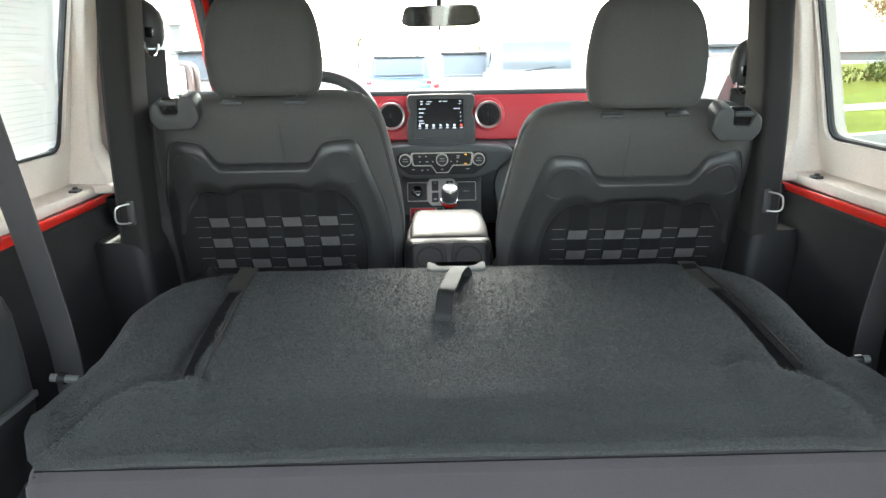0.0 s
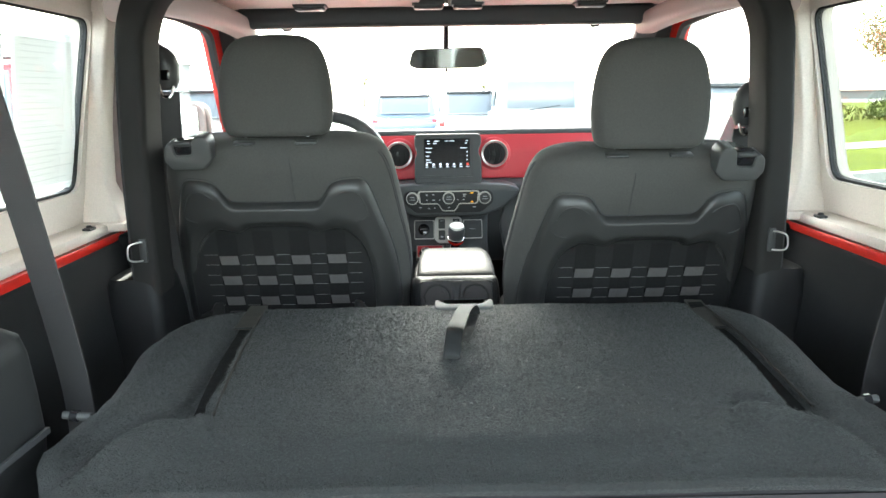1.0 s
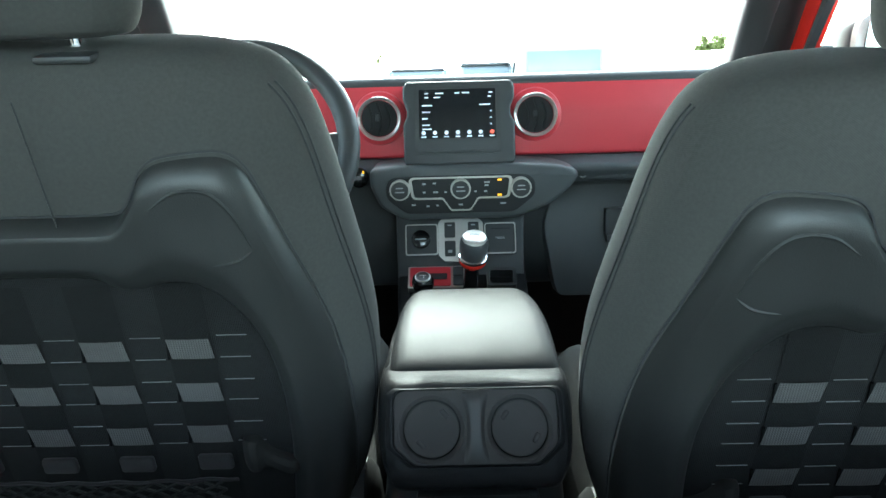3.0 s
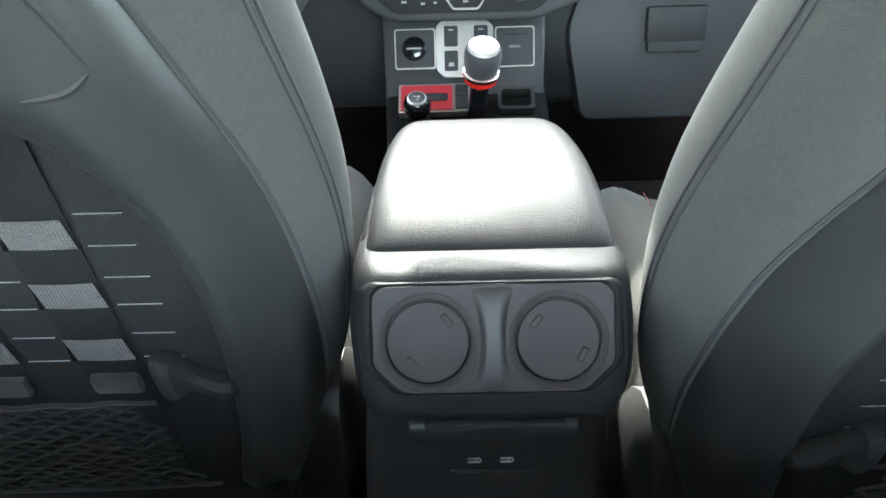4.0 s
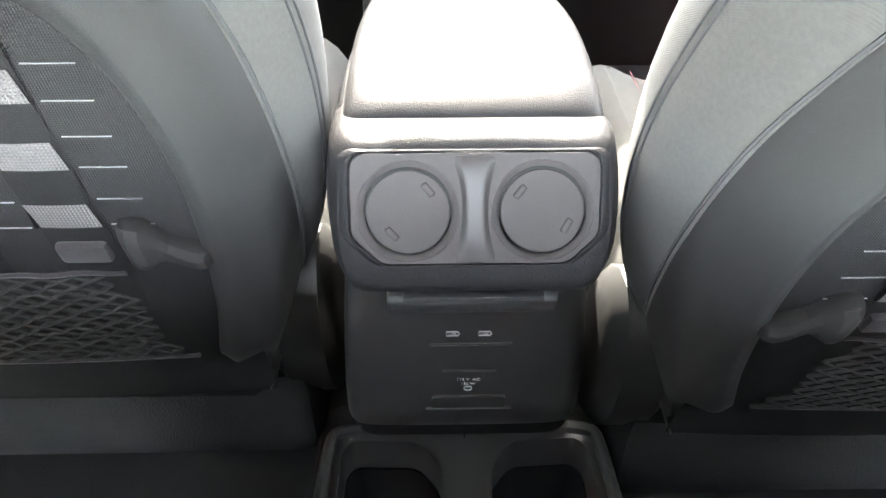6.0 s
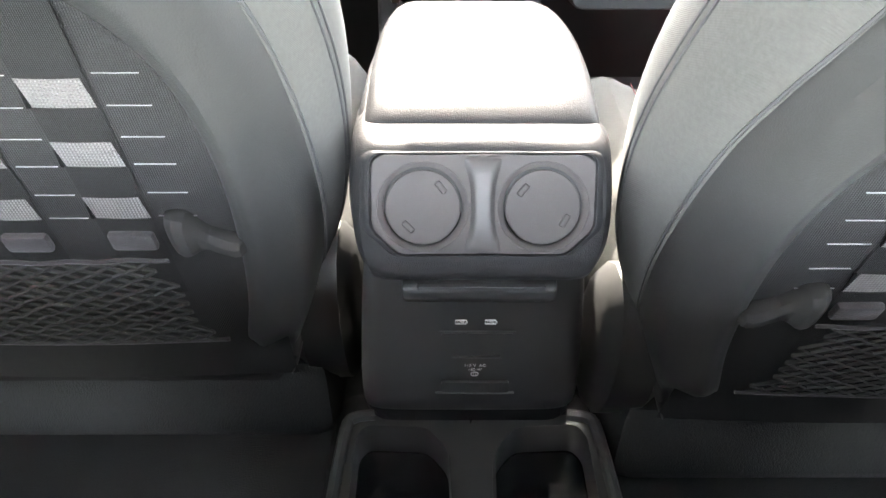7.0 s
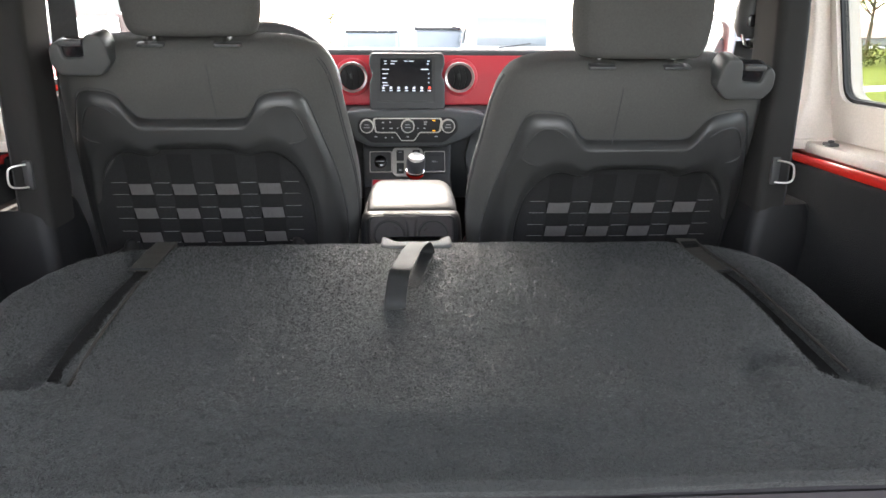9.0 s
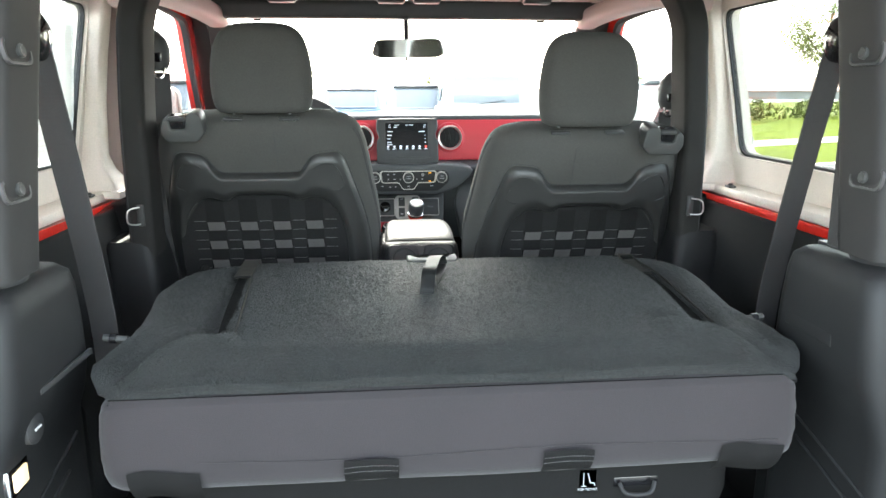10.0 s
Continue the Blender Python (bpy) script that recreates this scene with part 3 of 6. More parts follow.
def rear_corner(s):
    """Moulded trim over the wheel housing, the rear post on it, and the lower side panel."""
    side = "left" if s < 0 else "right"
    w = thing("wheelhouse_trim", (s * 0.69, 0.70, 0.5), "black moulded corner trim over the wheel housing", "side trim", "rear corner trims")
    bm = bmesh.new()
    rings = []
    for z, x0, y0, y1 in ((0.50, 0.600, 0.560, 0.86), (0.90, 0.592, 0.562, 0.85), (0.945, 0.575, 0.564, 0.84), (0.99, 0.562, 0.566, 0.825), (1.06, 0.556, 0.572, 0.810), (1.115, 0.556, 0.580, 0.802), (1.138, 0.560, 0.588, 0.797), (1.149, 0.572, 0.600, 0.786), (1.152, 0.59, 0.615, 0.77)):
        rings.append([(s * x, y, z) for x, y in rounded([(x0, y0), (0.84, y0), (0.84, y1), (x0, y1)], 0.035, 5)])
    loft(bm, rings)
    part("cover", bm, WHEELTRIM, w)
    # pressed step along the cover and a bright edge strip
    if s > 0:
        part("pressed_step", boxed((s * 0.5612, 0.715, 1.032), (0.008, 0.120, 0.024), 0.0039, 4), WHEELTRIM, w)
    if s < 0:
        part("edge_strip", sweep(bmesh.new(), [(s * 0.562, STRIP[0][0], STRIP[0][1]), (s * 0.5535, STRIP[1][0], STRIP[1][1])], flat(0.005, 0.008), side=(1, 0, 0)), TRIM, w)
    part("top_plate", boxed((s * 0.665, 0.735, 1.1535), (0.12, 0.10, 0.006), 0.002), TRIM, w, "small grey plate on the trim")
    part("side_panel", boxed((s * 0.655, 0.63, 0.66), (0.06, 0.60, 0.40), 0.02), WHEELTRIM, w)
    for z, y in ((0.845, 0.72), (0.80, 0.68)):
        part("rib", sweep(bmesh.new(), [(s * 0.597, y - 0.22, z - 0.06), (s * 0.592, y + 0.08, z + 0.02)], circle(0.004, 6)), WHEELTRIM, w)
    # post
    e = 0.008
    line = [(s * 0.618 + e, 0.660, 1.165), (s * 0.605 + e, 0.660, 1.28), (s * 0.580 + e, 0.660, 1.46), (s * 0.550 + e, 0.665, 1.66)]
    bm = sweep(bmesh.new(), curve_pts(line, 4), rounded([(-0.046, -0.052), (0.046, -0.052), (0.046, 0.052), (-0.046, 0.052)], 0.022, 5), side=(1, 0, 0))
    p = thing("rear_post", (s * 0.60, 0.655, 1.15), "dark grey padded rear roll bar post with two recessed clips", "pillar", "rear posts")
    part("padding", bm, POST, p)
    # two long pockets in the inner face, each with a screw at its end
    for z, x in ((1.276, 0.5595), (1.442, 0.5365)):
        at = pose(s * x + e, 0.655, z, 0, 8.5 * s, 0) @ Matrix.Rotation(radians(-90 * s), 4, "Y")
        oval = rounded([(-0.016, -0.045), (0.016, -0.045), (0.016, 0.020), (-0.016, 0.020)], 0.0155, 6)
        inner = [(a * 0.80, (b + 0.0125) * 0.90 - 0.0125) for a, b in oval]
        rim = part("pocket_rim", framed(bmesh.new(), oval, inner, -0.004, 0.0008, "xy", m=at), TRIM, p)
        part("pocket", prism(bmesh.new(), inner, -0.004, -0.0022, "xy", m=at), POST, rim)
        part("screw", lathe(bmesh.new(), [(0.0085, 0), (0.0085, 0.004), (0.0065, 0.0055), (0.003, 0.0040)], at @ pose(0, -0.010, 0), 14), LATCHGREY, rim)
    part("post_foot", lathe(bmesh.new(), [(0.045, 0), (0.047, 0.006), (0.042, 0.016)], pose(s * 0.620 + e, 0.660, 1.152), 20), RUBBER, p)
    # red body pillar outside it
    bm = boxed((s * 0.72, 0.56, 1.12), (0.16, 0.09, 1.20), 0.02)
    structure("pillar_" + side, bm, REDBODY, "bright red rear body pillar")


both(rear_corner)

lamp = thing("cargo_lamp", (-0.592, 0.60, 0.88), "small lit square cargo lamp in the side trim", "lamp")
part("lamp_bezel", boxed((-0.588, 0.609, 0.900), (0.012, 0.052, 0.042), 0.004), CHROME, lamp)
part("lens", boxed((-0.5822, 0.609, 0.900), (0.006, 0.034, 0.026), 0.002), LAMPGLOW, lamp)
sock = thing("power_socket", (-0.592, 0.638, 0.956), "round black power socket cap", "socket")
part("ring", lathe(bmesh.new(), [(0.022, -0.02), (0.022, 0.006), (0.018, 0.009)], pose(-0.575, 0.638, 0.956, 0, 90, 0), 20), PLASTIC, sock)
part("mark", boxed((-0.5655, 0.638, 0.956), (0.002, 0.016, 0.003), 0.0), PRINT, sock)

PALEINK2 = material("faded grey print", (0.50, 0.49, 0.48), 0.7, vary=0.1, scale=60)
# window stickers: two printed sheets fixed inside the glass
for y0, y1 in ((1.262, 1.482), (1.015, 1.235)):
    st = thing("paper_sheet", (-0.80, 0.5 * (y0 + y1), 1.25), "white printed price sheet behind the window glass", "paper sheet", "window sheets")
    lean = Matrix.Translation((-0.825, 0, 1.226)) @ Matrix.Rotation(radians(6.5), 4, "Y") @ Matrix.Translation((0.825, 0, -1.226))
    part("page", framed(bmesh.new(), rect(y0, 1.238, y1, 1.555), rect(y0 + 0.010, 1.252, y1 - 0.010, 1.538), -0.8335, -0.8325, "yz", m=lean), PAPER, st, smooth=False)
    part("print_area", prism(bmesh.new(), rect(y0 + 0.010, 1.252, y1 - 0.010, 1.538), -0.8332, -0.8328, "yz", m=lean), PRINTGREY, st, smooth=False)
    rnd = random.Random(int(y0 * 100))
    for k in range(24):
        z = 1.535 - k * 0.0118
        a = y0 + 0.015 + rnd.random() * 0.02
        b = a + (0.05 + rnd.random() * 0.13)
        part("print_line", prism(bmesh.new(), rect(a, z, min(b, y1 - 0.015), z + 0.0018), -0.8320, -0.8318, "yz", m=lean), PALEINK2, st, smooth=False)
    part("border", framed(bmesh.new(), rect(y0 + 0.006, 1.245, y1 - 0.006, 1.549), rect(y0 + 0.008, 1.247, y1 - 0.008, 1.547), -0.8324, -0.8322, "yz", m=lean), PALEINK, st, smooth=False)

from mathutils.bvhtree import BVHTree


# ---- front seats ----
def front_seat(s, at, recline, tuck):
    """Seat in its own axes: x across, y ahead, z up along the reclined back; s is the outer side.
    tuck: how far the front bolster draws in above the elbow on the inner side."""
    word = "driver's" if s < 0 else "front passenger"
    seat = thing("front_seat", at, "charcoal fabric " + word + " seat, webbing panel and net behind", "car seat", "front seats", turn=(recline, 0, 0))

    def p(name, bm, mat, parent=seat, label="", **k):
        return part(name, bm, mat, parent, label, world_space=False, **k)

    # backrest: rings along the height
    half = [(0.0, 0.006), (0.10, 0.006), (0.165, 0.012), (0.205, 0.030), (0.238, 0.062), (0.259, 0.105), (0.262, 0.150), (0.243, 0.190), (0.20, 0.205), (0.15, 0.175), (0.08, 0.150), (0.0, 0.145)]
    half = [(x * (1.035 if x > 0.2 else 1.0), y) for x, y in half]
    loop_pts = half + [(-x, y) for x, y in half[-2:0:-1]]
    rings = []
    for h, kx, ky, y0 in ((-0.095, 0.60, 0.70, 0.05), (-0.08, 0.68, 0.85, 0.03), (-0.02, 0.78, 0.95, 0.010), (0.06, 0.91, 1.0, 0.0), (0.14, 0.99, 1.0, 0.0), (0.24, 1.03, 1.0, 0.0), (0.32, 1.02, 1.0, 0.0), (0.42, 0.965, 0.95, 0.0), (0.50, 0.930, 0.86, 0.0), (0.55, 0.875, 0.76, 0.004), (0.575, 0.79, 0.62, 0.014), (0.588, 0.62, 0.42, 0.03), (0.592, 0.40, 0.22, 0.045)):
        deep = 0.040 * smoothstep(0.455, 0.40, h)
        wide = 0.075 * smoothstep(0.30, 0.46, h) * smoothstep(0.60, 0.57, h)
        draw = tuck * smoothstep(0.35, 0.46, h)
        full = 0.009 * smoothstep(0.36, 0.44, h) * (s > 0)
        rings.append([(x * (kx + (wide if x * s > 0.19 else 0.0)) + (s * (draw * smoothstep(0.05, 0.14, y) - full * smoothstep(0.12, 0.06, y)) if x * s < -0.19 else 0.0), max(y * ky + y0, deep * smoothstep(0.248, 0.212, abs(x))), h) for x, y in loop_pts])
    back = p("backrest", loft(bmesh.new(), rings), FABRIC, sub=2)
    p("centre_seam", sweep(bmesh.new(), [(-0.035 * s, -0.0005, 0.455), (-0.030 * s, -0.0005, 0.56)], circle(0.0008, 5)), RUBBER, back)
    # moulded shell: a soft-edged arch round the opening, flush with the fabric at its sides
    off = 0.0125 * s
    skin = BVHTree.FromObject(back, bpy.context.evaluated_depsgraph_get())

    def on_skin(x, h):
        return skin.ray_cast(Vector((x, -0.3, h)), Vector((0, 1, 0)))[0]

    # double-stitched seam down each side of the backrest
    for q in (-1, 1):
        for dy in (0.0, 0.007):
            line = []
            for h, y in ((0.04, 0.118), (0.10, 0.116), (0.16, 0.112), (0.22, 0.107), (0.28, 0.100), (0.34, 0.092), (0.40, 0.083), (0.45, 0.076), (0.50, 0.069), (0.535, 0.063), (0.555, 0.058)):
                if s > 0 or q == s:
                    y += 0.018
                hit = skin.ray_cast(Vector((q * 0.5, y + dy, h)), Vector((-q, 0, 0)))[0]
                if hit:
                    line.append(tuple(hit))
            p("piping", sweep(bmesh.new(), curve_pts(line, 4), circle(0.0014, 6)), RUBBER, back)

    pairs = [((0.0, 0.457), (0.0, 0.401)), ((0.05, 0.457), (0.05, 0.400)), ((0.086, 0.458), (0.066, 0.396)), ((0.099, 0.464), (0.080, 0.386)), ((0.111, 0.481), (0.096, 0.385)), ((0.121, 0.498), (0.112, 0.389)), ((0.136, 0.508), (0.124, 0.391)), ((0.163, 0.511), (0.140, 0.389)), ((0.187, 0.509), (0.156, 0.380)), ((0.202, 0.494), (0.172, 0.364)), ((0.213, 0.462), (0.184, 0.345)), ((0.228, 0.41), (0.193, 0.320)), ((0.244, 0.355), (0.200, 0.28)), ((0.256, 0.30), (0.203, 0.23)), ((0.263, 0.23), (0.201, 0.17)), ((0.262, 0.15), (0.194, 0.10)), ((0.250, 0.07), (0.181, 0.04)), ((0.226, -0.01), (0.165, -0.02)), ((0.206, -0.06), (0.155, -0.06)), ((0.190, -0.11), (0.145, -0.11))]
    mir = lambda q: (-q[0], q[1])
    pairs = [(mir(a), mir(b)) for a, b in pairs[:0:-1]] + pairs
    oc, ic = (curve_pts([(q[k][0], 0, q[k][1]) for q in pairs], 3) for k in (0, 1))

    def raw(x):
        x = abs(x)
        for (x0, y0), (x1, y1) in zip(half[:6], half[1:6]):
            if x <= x1:
                return lerp(y0, y1, smoothstep(0, 1, (x - x0) / (x1 - x0)) * 0.3 + 0.7 * (x - x0) / (x1 - x0))
        return half[5][1]

    def shell_at(u, v):
        k = min(len(oc) - 1, int(round(u * (len(oc) - 1))))
        f = max(0.0, min(1.0, (v * 14 - 1) / 11))
        q = oc[k].lerp(ic[k], f)
        x = q.x + off
        hit = on_skin(oc[k].x + off, max(-0.06, oc[k].z))
        edge = (hit.y if hit else raw(x)) + (raw(x) - raw(oc[k].x + off)) + 0.0015
        low = smoothstep(0.44, 0.36, q.z)
        top = raw(x) * 0.86 - lerp(0.0095, 0.0065, low * smoothstep(0.18, 0.22, abs(q.x)))
        y = lerp(edge, top, smoothstep(0.0, 0.15, f)) + 0.013 * smoothstep(0.70, 1.0, f)
        # shallow pressing in the two upper lobes
        d = math.hypot((abs(q.x) - 0.172) / 0.030, (q.z - 0.448) / 0.030)
        y += 0.0014 * smoothstep(1.3, 0.6, d)
        y += (0.030 * smoothstep(0.05, -0.01, q.z) + 0.045 * smoothstep(-0.02, -0.11, q.z)) * smoothstep(0.0, 0.24, f)
        if v * 14 < 0.5:
            y += 0.035
        if v * 14 > 12.5:
            y = 0.042 + 0.01 * (v * 14 > 13.5)
        return (x, y, q.z)

    bm = bmesh.new()
    sheet(bm, len(oc) - 1, 14, shell_at)
    groove = []
    for q in oc[6:-6]:
        hit = on_skin(q.x + off, q.z)
        if hit:
            groove.append((q.x + off, hit.y + 0.0002, q.z))
    shell = p("back_shell", bm, SHELL, label="charcoal moulded plastic seat back shell", sub=1)
    p("shell_groove", sweep(bmesh.new(), groove, circle(0.0015, 5)), RUBBER, shell)
    # raised lines pressed into the two upper lobes
    face = BVHTree.FromObject(shell, bpy.context.evaluated_depsgraph_get())
    for q in (-1, 1):
        for trace, taper in (((0.126, 0.468), (0.148, 0.482), (0.174, 0.481), (0.190, 0.460), (0.202, 0.426)), 0.7), (((0.202, 0.424), (0.190, 0.416), (0.168, 0.414)), 0.8):
            crease = []
            for v in curve_pts([(off + q * x, 0.0, h) for x, h in trace], 5):
                hit = face.ray_cast(Vector((v.x, -0.3, v.z)), Vector((0, 1, 0)))[0]
                if hit:
                    crease.append((hit.x, hit.y + 0.0004, hit.z))
            p("pressed_line", sweep(bmesh.new(), crease, circle(0.0021, 6), scale=[1.0 - taper * abs(2 * i / (len(crease) - 1) - 1) ** 3 for i in range(len(crease))]), SHELL, shell)
    # recessed webbing panel
    bm = bmesh.new()
    sheet(bm, 10, 12, lambda u, v: (off + lerp(-1, 1, u) * (0.214 - 0.062 * smoothstep(0.28, 0.40, lerp(-0.05, 0.41, v))), 0.031 - 0.006 * math.sin(math.pi * u), lerp(-0.05, 0.41, v)))
    panel = p("webbing_panel", bm, STRAP, label="black fabric panel woven with grey patches")
    cols = [off + 0.081 * (i - 1.5) for i in range(4)]
    rows = [0.3135, 0.262, 0.2085]
    yb = lambda x: 0.031 - 0.006 * math.sin(math.pi * (x - off + 0.215) / 0.43)
    for cx in cols:
        bm = bmesh.new()
        sheet(bm, 2, 16, lambda u, v: (cx + (u - 0.5) * 0.044, yb(cx) - 0.0015, lerp(0.10, 0.385, v)))
        p("vertical_strap", bm, PANELBLACK, panel)
        for rz in rows:
            bm = bmesh.new()
            sheet(bm, 8, 4, lambda u, v: (cx + (u - 0.5) * 0.041 + (0.0025 * (v - 0.5) if s > 0 else -0.0025 * (v - 0.5)), yb(cx) - 0.003 - 0.0007 * math.sin(math.pi * u), rz + (v - 0.5) * 0.0225))
            p("grey_patch", bm, WEBBING, panel)
            p("slot", boxed((cx - 0.0213, yb(cx) - 0.0022, rz - 0.001), (0.0022, 0.0016, 0.0225), turn=(0, -6 if s > 0 else 6, 0)), GAP, panel)
        p("strap_end", boxed((cx, yb(cx) - 0.004, 0.172), (0.036, 0.008, 0.019), 0.0035), GREYCLOTH, panel)
    for i in range(5):
        x = off + 0.081 * (i - 2)
        for rz in rows:
            for dz in (0.0128, -0.0122):
                p("stitch", boxed((x, yb(x) - 0.0012, rz + dz), (0.029, 0.0010, 0.00042)), THREAD, panel)
    # pocket net below the panel
    bm = bmesh.new()
    n, rows_n = 17, 9
    yn = lambda x: 0.026 - 0.004 * math.cos(math.pi * (x - off) / 0.30)
    for k in range(n + rows_n):
        for d in (-1, 1):
            pts = []
            for j in range(rows_n * 2 + 1):
                x = -0.20 + 0.40 * (k - rows_n / 2 + d * (j / 2 - rows_n / 2)) / (n - 1)
                if abs(x) <= 0.132 + 0.0012 * j:
                    pts.append((off + x + 0.002 * math.sin(j * 3.1), yn(off + x), 0.143 - 0.0067 * j + 0.0010 * math.sin(x * 160)))
            if len(pts) > 1:
                sweep(bm, pts, circle(0.0019, 5))
    p("pocket_net", bm, NETGREY, label="black elastic storage net")
    p("net_edge", sweep(bmesh.new(), [(off + x / 100, yn(off + x / 100), 0.145 + 0.0012 * math.sin(x * 1.3)) for x in range(-14, 15, 1)], circle(0.0022, 6)), GREYCLOTH)
    p("net_base", sweep(bmesh.new(), [(off + x / 100, yn(off + x / 100), 0.022) for x in range(-16, 17, 2)], circle(0.0022, 6)), GREYCLOTH)
    p("pocket_back", boxed((off, 0.052, 0.05), (0.42, 0.02, 0.20), 0.008), STRAP)
    for q in (-1, 1):
        X = off + q * 0.168
        bm = bmesh.new()
        rings = []
        for dx, dz, y0, hh in ((-0.016, 0.187, 0.027, 0.010), (-0.0135, 0.187, 0.012, 0.0195), (-0.005, 0.187, 0.005, 0.0225), (0.003, 0.186, 0.006, 0.0210), (0.008, 0.181, 0.014, 0.0130), (0.014, 0.175, 0.0145, 0.0090), (0.028, 0.170, 0.011, 0.0088), (0.038, 0.166, 0.012, 0.0082), (0.042, 0.165, 0.026, 0.004)):
            rings.append([(X + q * dx, yy, dz + zz * hh) for yy, zz in ((0.034, -1.0), (y0 + 0.004, -1.0), (y0, -0.6), (y0, 0.55), (y0 + 0.003, 1.0), (0.034, 1.0))])
        loft(bm, rings)
        p("bag_hook", bm, HOOP, label="black plastic bag hook", sub=1)
    # hinge covers and frame below
    for q in (-1, 1):
        bm = bmesh.new()
        loft(bm, [[(q * x, yc + 0.5 * d * math.cos(a), zc + 0.5 * hh * math.sin(a)) for a in [2 * math.pi * i / 16 for i in range(16)]] for x, yc, zc, d, hh in ((0.190, 0.118, -0.052, 0.11, 0.20), (0.205, 0.118, -0.052, 0.135, 0.235), (0.246, 0.120, -0.052, 0.135, 0.235), (0.256, 0.122, -0.052, 0.115, 0.205), (0.260, 0.124, -0.052, 0.08, 0.15))])
        p("hinge_cover", bm, SHELL, label="charcoal plastic seat hinge cover")
    p("lower_frame", boxed((0, 0.10, -0.10), (0.36, 0.10, 0.22), 0.03), FELT)
    p("lower_curtain", boxed((0, 0.055, -0.075), (0.36, 0.02, 0.15), 0.01, turn=(-10, 0, 0)), PANELBLACK, label="dark cloth flap under the seat back")
    # cushion, levelled against the recline
    lev = Matrix.Rotation(radians(-recline), 4, "X")
    def cushion(u, v):
        x = lerp(-0.255, 0.255, u)
        y = lerp(0.12, 0.56, v)
        bol = 0.034 * smoothstep(0.13, 0.205, abs(x))
        edge = smoothstep(0.255, 0.205, abs(x)) * 0.5 + 0.5
        z = 0.085 + 0.02 * v + bol - 0.09 * (1 - edge) * 1.6 - 0.05 * smoothstep(0.88, 1.0, v)
        return lev @ Vector((x, y, z))
    bm = bmesh.new()
    g = sheet(bm, 16, 10, cushion)
    rim = [g[i][0] for i in range(17)] + [g[16][j] for j in range(1, 11)] + [g[i][10] for i in range(15, -1, -1)] + [g[0][j] for j in range(9, 0, -1)]
    low = [bm.verts.new(lev @ Vector(((lev.inverted() @ v.co).x * 0.95, (lev.inverted() @ v.co).y, -0.06))) for v in rim]
    for i in range(len(rim)):
        bm.faces.new((rim[i], low[i], low[(i + 1) % len(rim)], rim[(i + 1) % len(rim)]))
    cu = p("seat_cushion", bm, FABRIC, sub=1)
    for q in (-1, 1):
        p("cushion_stitch", sweep(bmesh.new(), [tuple(Vector(cushion(0.5 + q * 0.30, v / 8)) + Vector((0, 0, 0.002))) for v in range(1, 8)], circle(0.0007, 4)), REDTHREAD, cu)
    bm = bmesh.new()
    rbox(bm, tuple(lev @ Vector((0, 0.30, -0.12))), (0.46, 0.48, 0.14), 0.03, turn=(-recline, 0, 0))
    p("seat_base", bm, FELT)
    # headrest on two posts
    hp = [(0.0, -0.052), (0.06, -0.053), (0.098, -0.044), (0.112, -0.018), (0.110, 0.020), (0.085, 0.042), (0.0, 0.048)]
    hl = hp + [(-x, y) for x, y in hp[-2:0:-1]]
    rings = []
    for h, kx, ky, dy in ((0.590, 0.86, 0.66, 0.0), (0.594, 0.95, 0.88, 0.0), (0.608, 1.03, 1.0, 0.0), (0.650, 1.075, 1.05, 0.002), (0.698, 1.045, 1.03, 0.006), (0.735, 0.965, 0.95, 0.011), (0.760, 0.845, 0.80, 0.015), (0.774, 0.65, 0.56, 0.018), (0.780, 0.40, 0.28, 0.02)):
        rings.append([(x * kx, 0.052 + y * ky + dy, 0.59 + (h - 0.59) * (1.115 if s > 0 else 1.07)) for x, y in hl])
    lev2 = Matrix.Translation((0.006 if s < 0 else 0.0, 0.05, 0.596)) @ Matrix.Rotation(radians(-recline * 0.55), 4, "X") @ Matrix.Translation((0, -0.05, -0.59))
    bm = loft(bmesh.new(), rings)
    bm.transform(lev2)
    hr = p("headrest", bm, FABRIC, sub=2)
    for q in (-1, 1):
        p("post", lathe(bmesh.new(), [(0.0065, 0.56), (0.0065, 0.62)], pose(q * 0.065, 0.052, 0), 12), CHROME, hr, "chrome headrest post")
        p("sleeve", boxed((q * 0.065, 0.040, 0.5855), (0.046, 0.040, 0.006), 0.0025), PLASTIC, hr)
    # release lever at the outer shoulder: a housing with a finger notch and a pull bar across it
    lat = p("release_lever", prism(bmesh.new(), rounded([(s * (0.174 + (x - 0.174) * 0.95), z) for x, z in ((0.122, 0.562), (0.127, 0.600), (0.136, 0.610), (0.157, 0.609), (0.163, 0.600), (0.166, 0.572), (0.201, 0.570), (0.205, 0.594), (0.214, 0.597), (0.224, 0.586), (0.226, 0.560), (0.212, 0.541), (0.142, 0.541))], 0.007, 3), -0.009, 0.040, "xz", 0.004, 3), LATCHGREY, label="grey plastic tip-forward lever housing")
    p("finger_pocket", boxed((s * 0.184, 0.013, 0.585), (0.038, 0.030, 0.030), 0.003), GLOSSBLACK, lat)
    p("pull", boxed((s * 0.184, -0.003, 0.5955), (0.038, 0.014, 0.010), 0.004), PLASTIC, lat)
    return seat


front_seat(-1, (-0.378, 1.535, 0.75), 13.0, 0.006)
front_seat(1, (0.388, 1.493, 0.724), 16.0, 0.011)


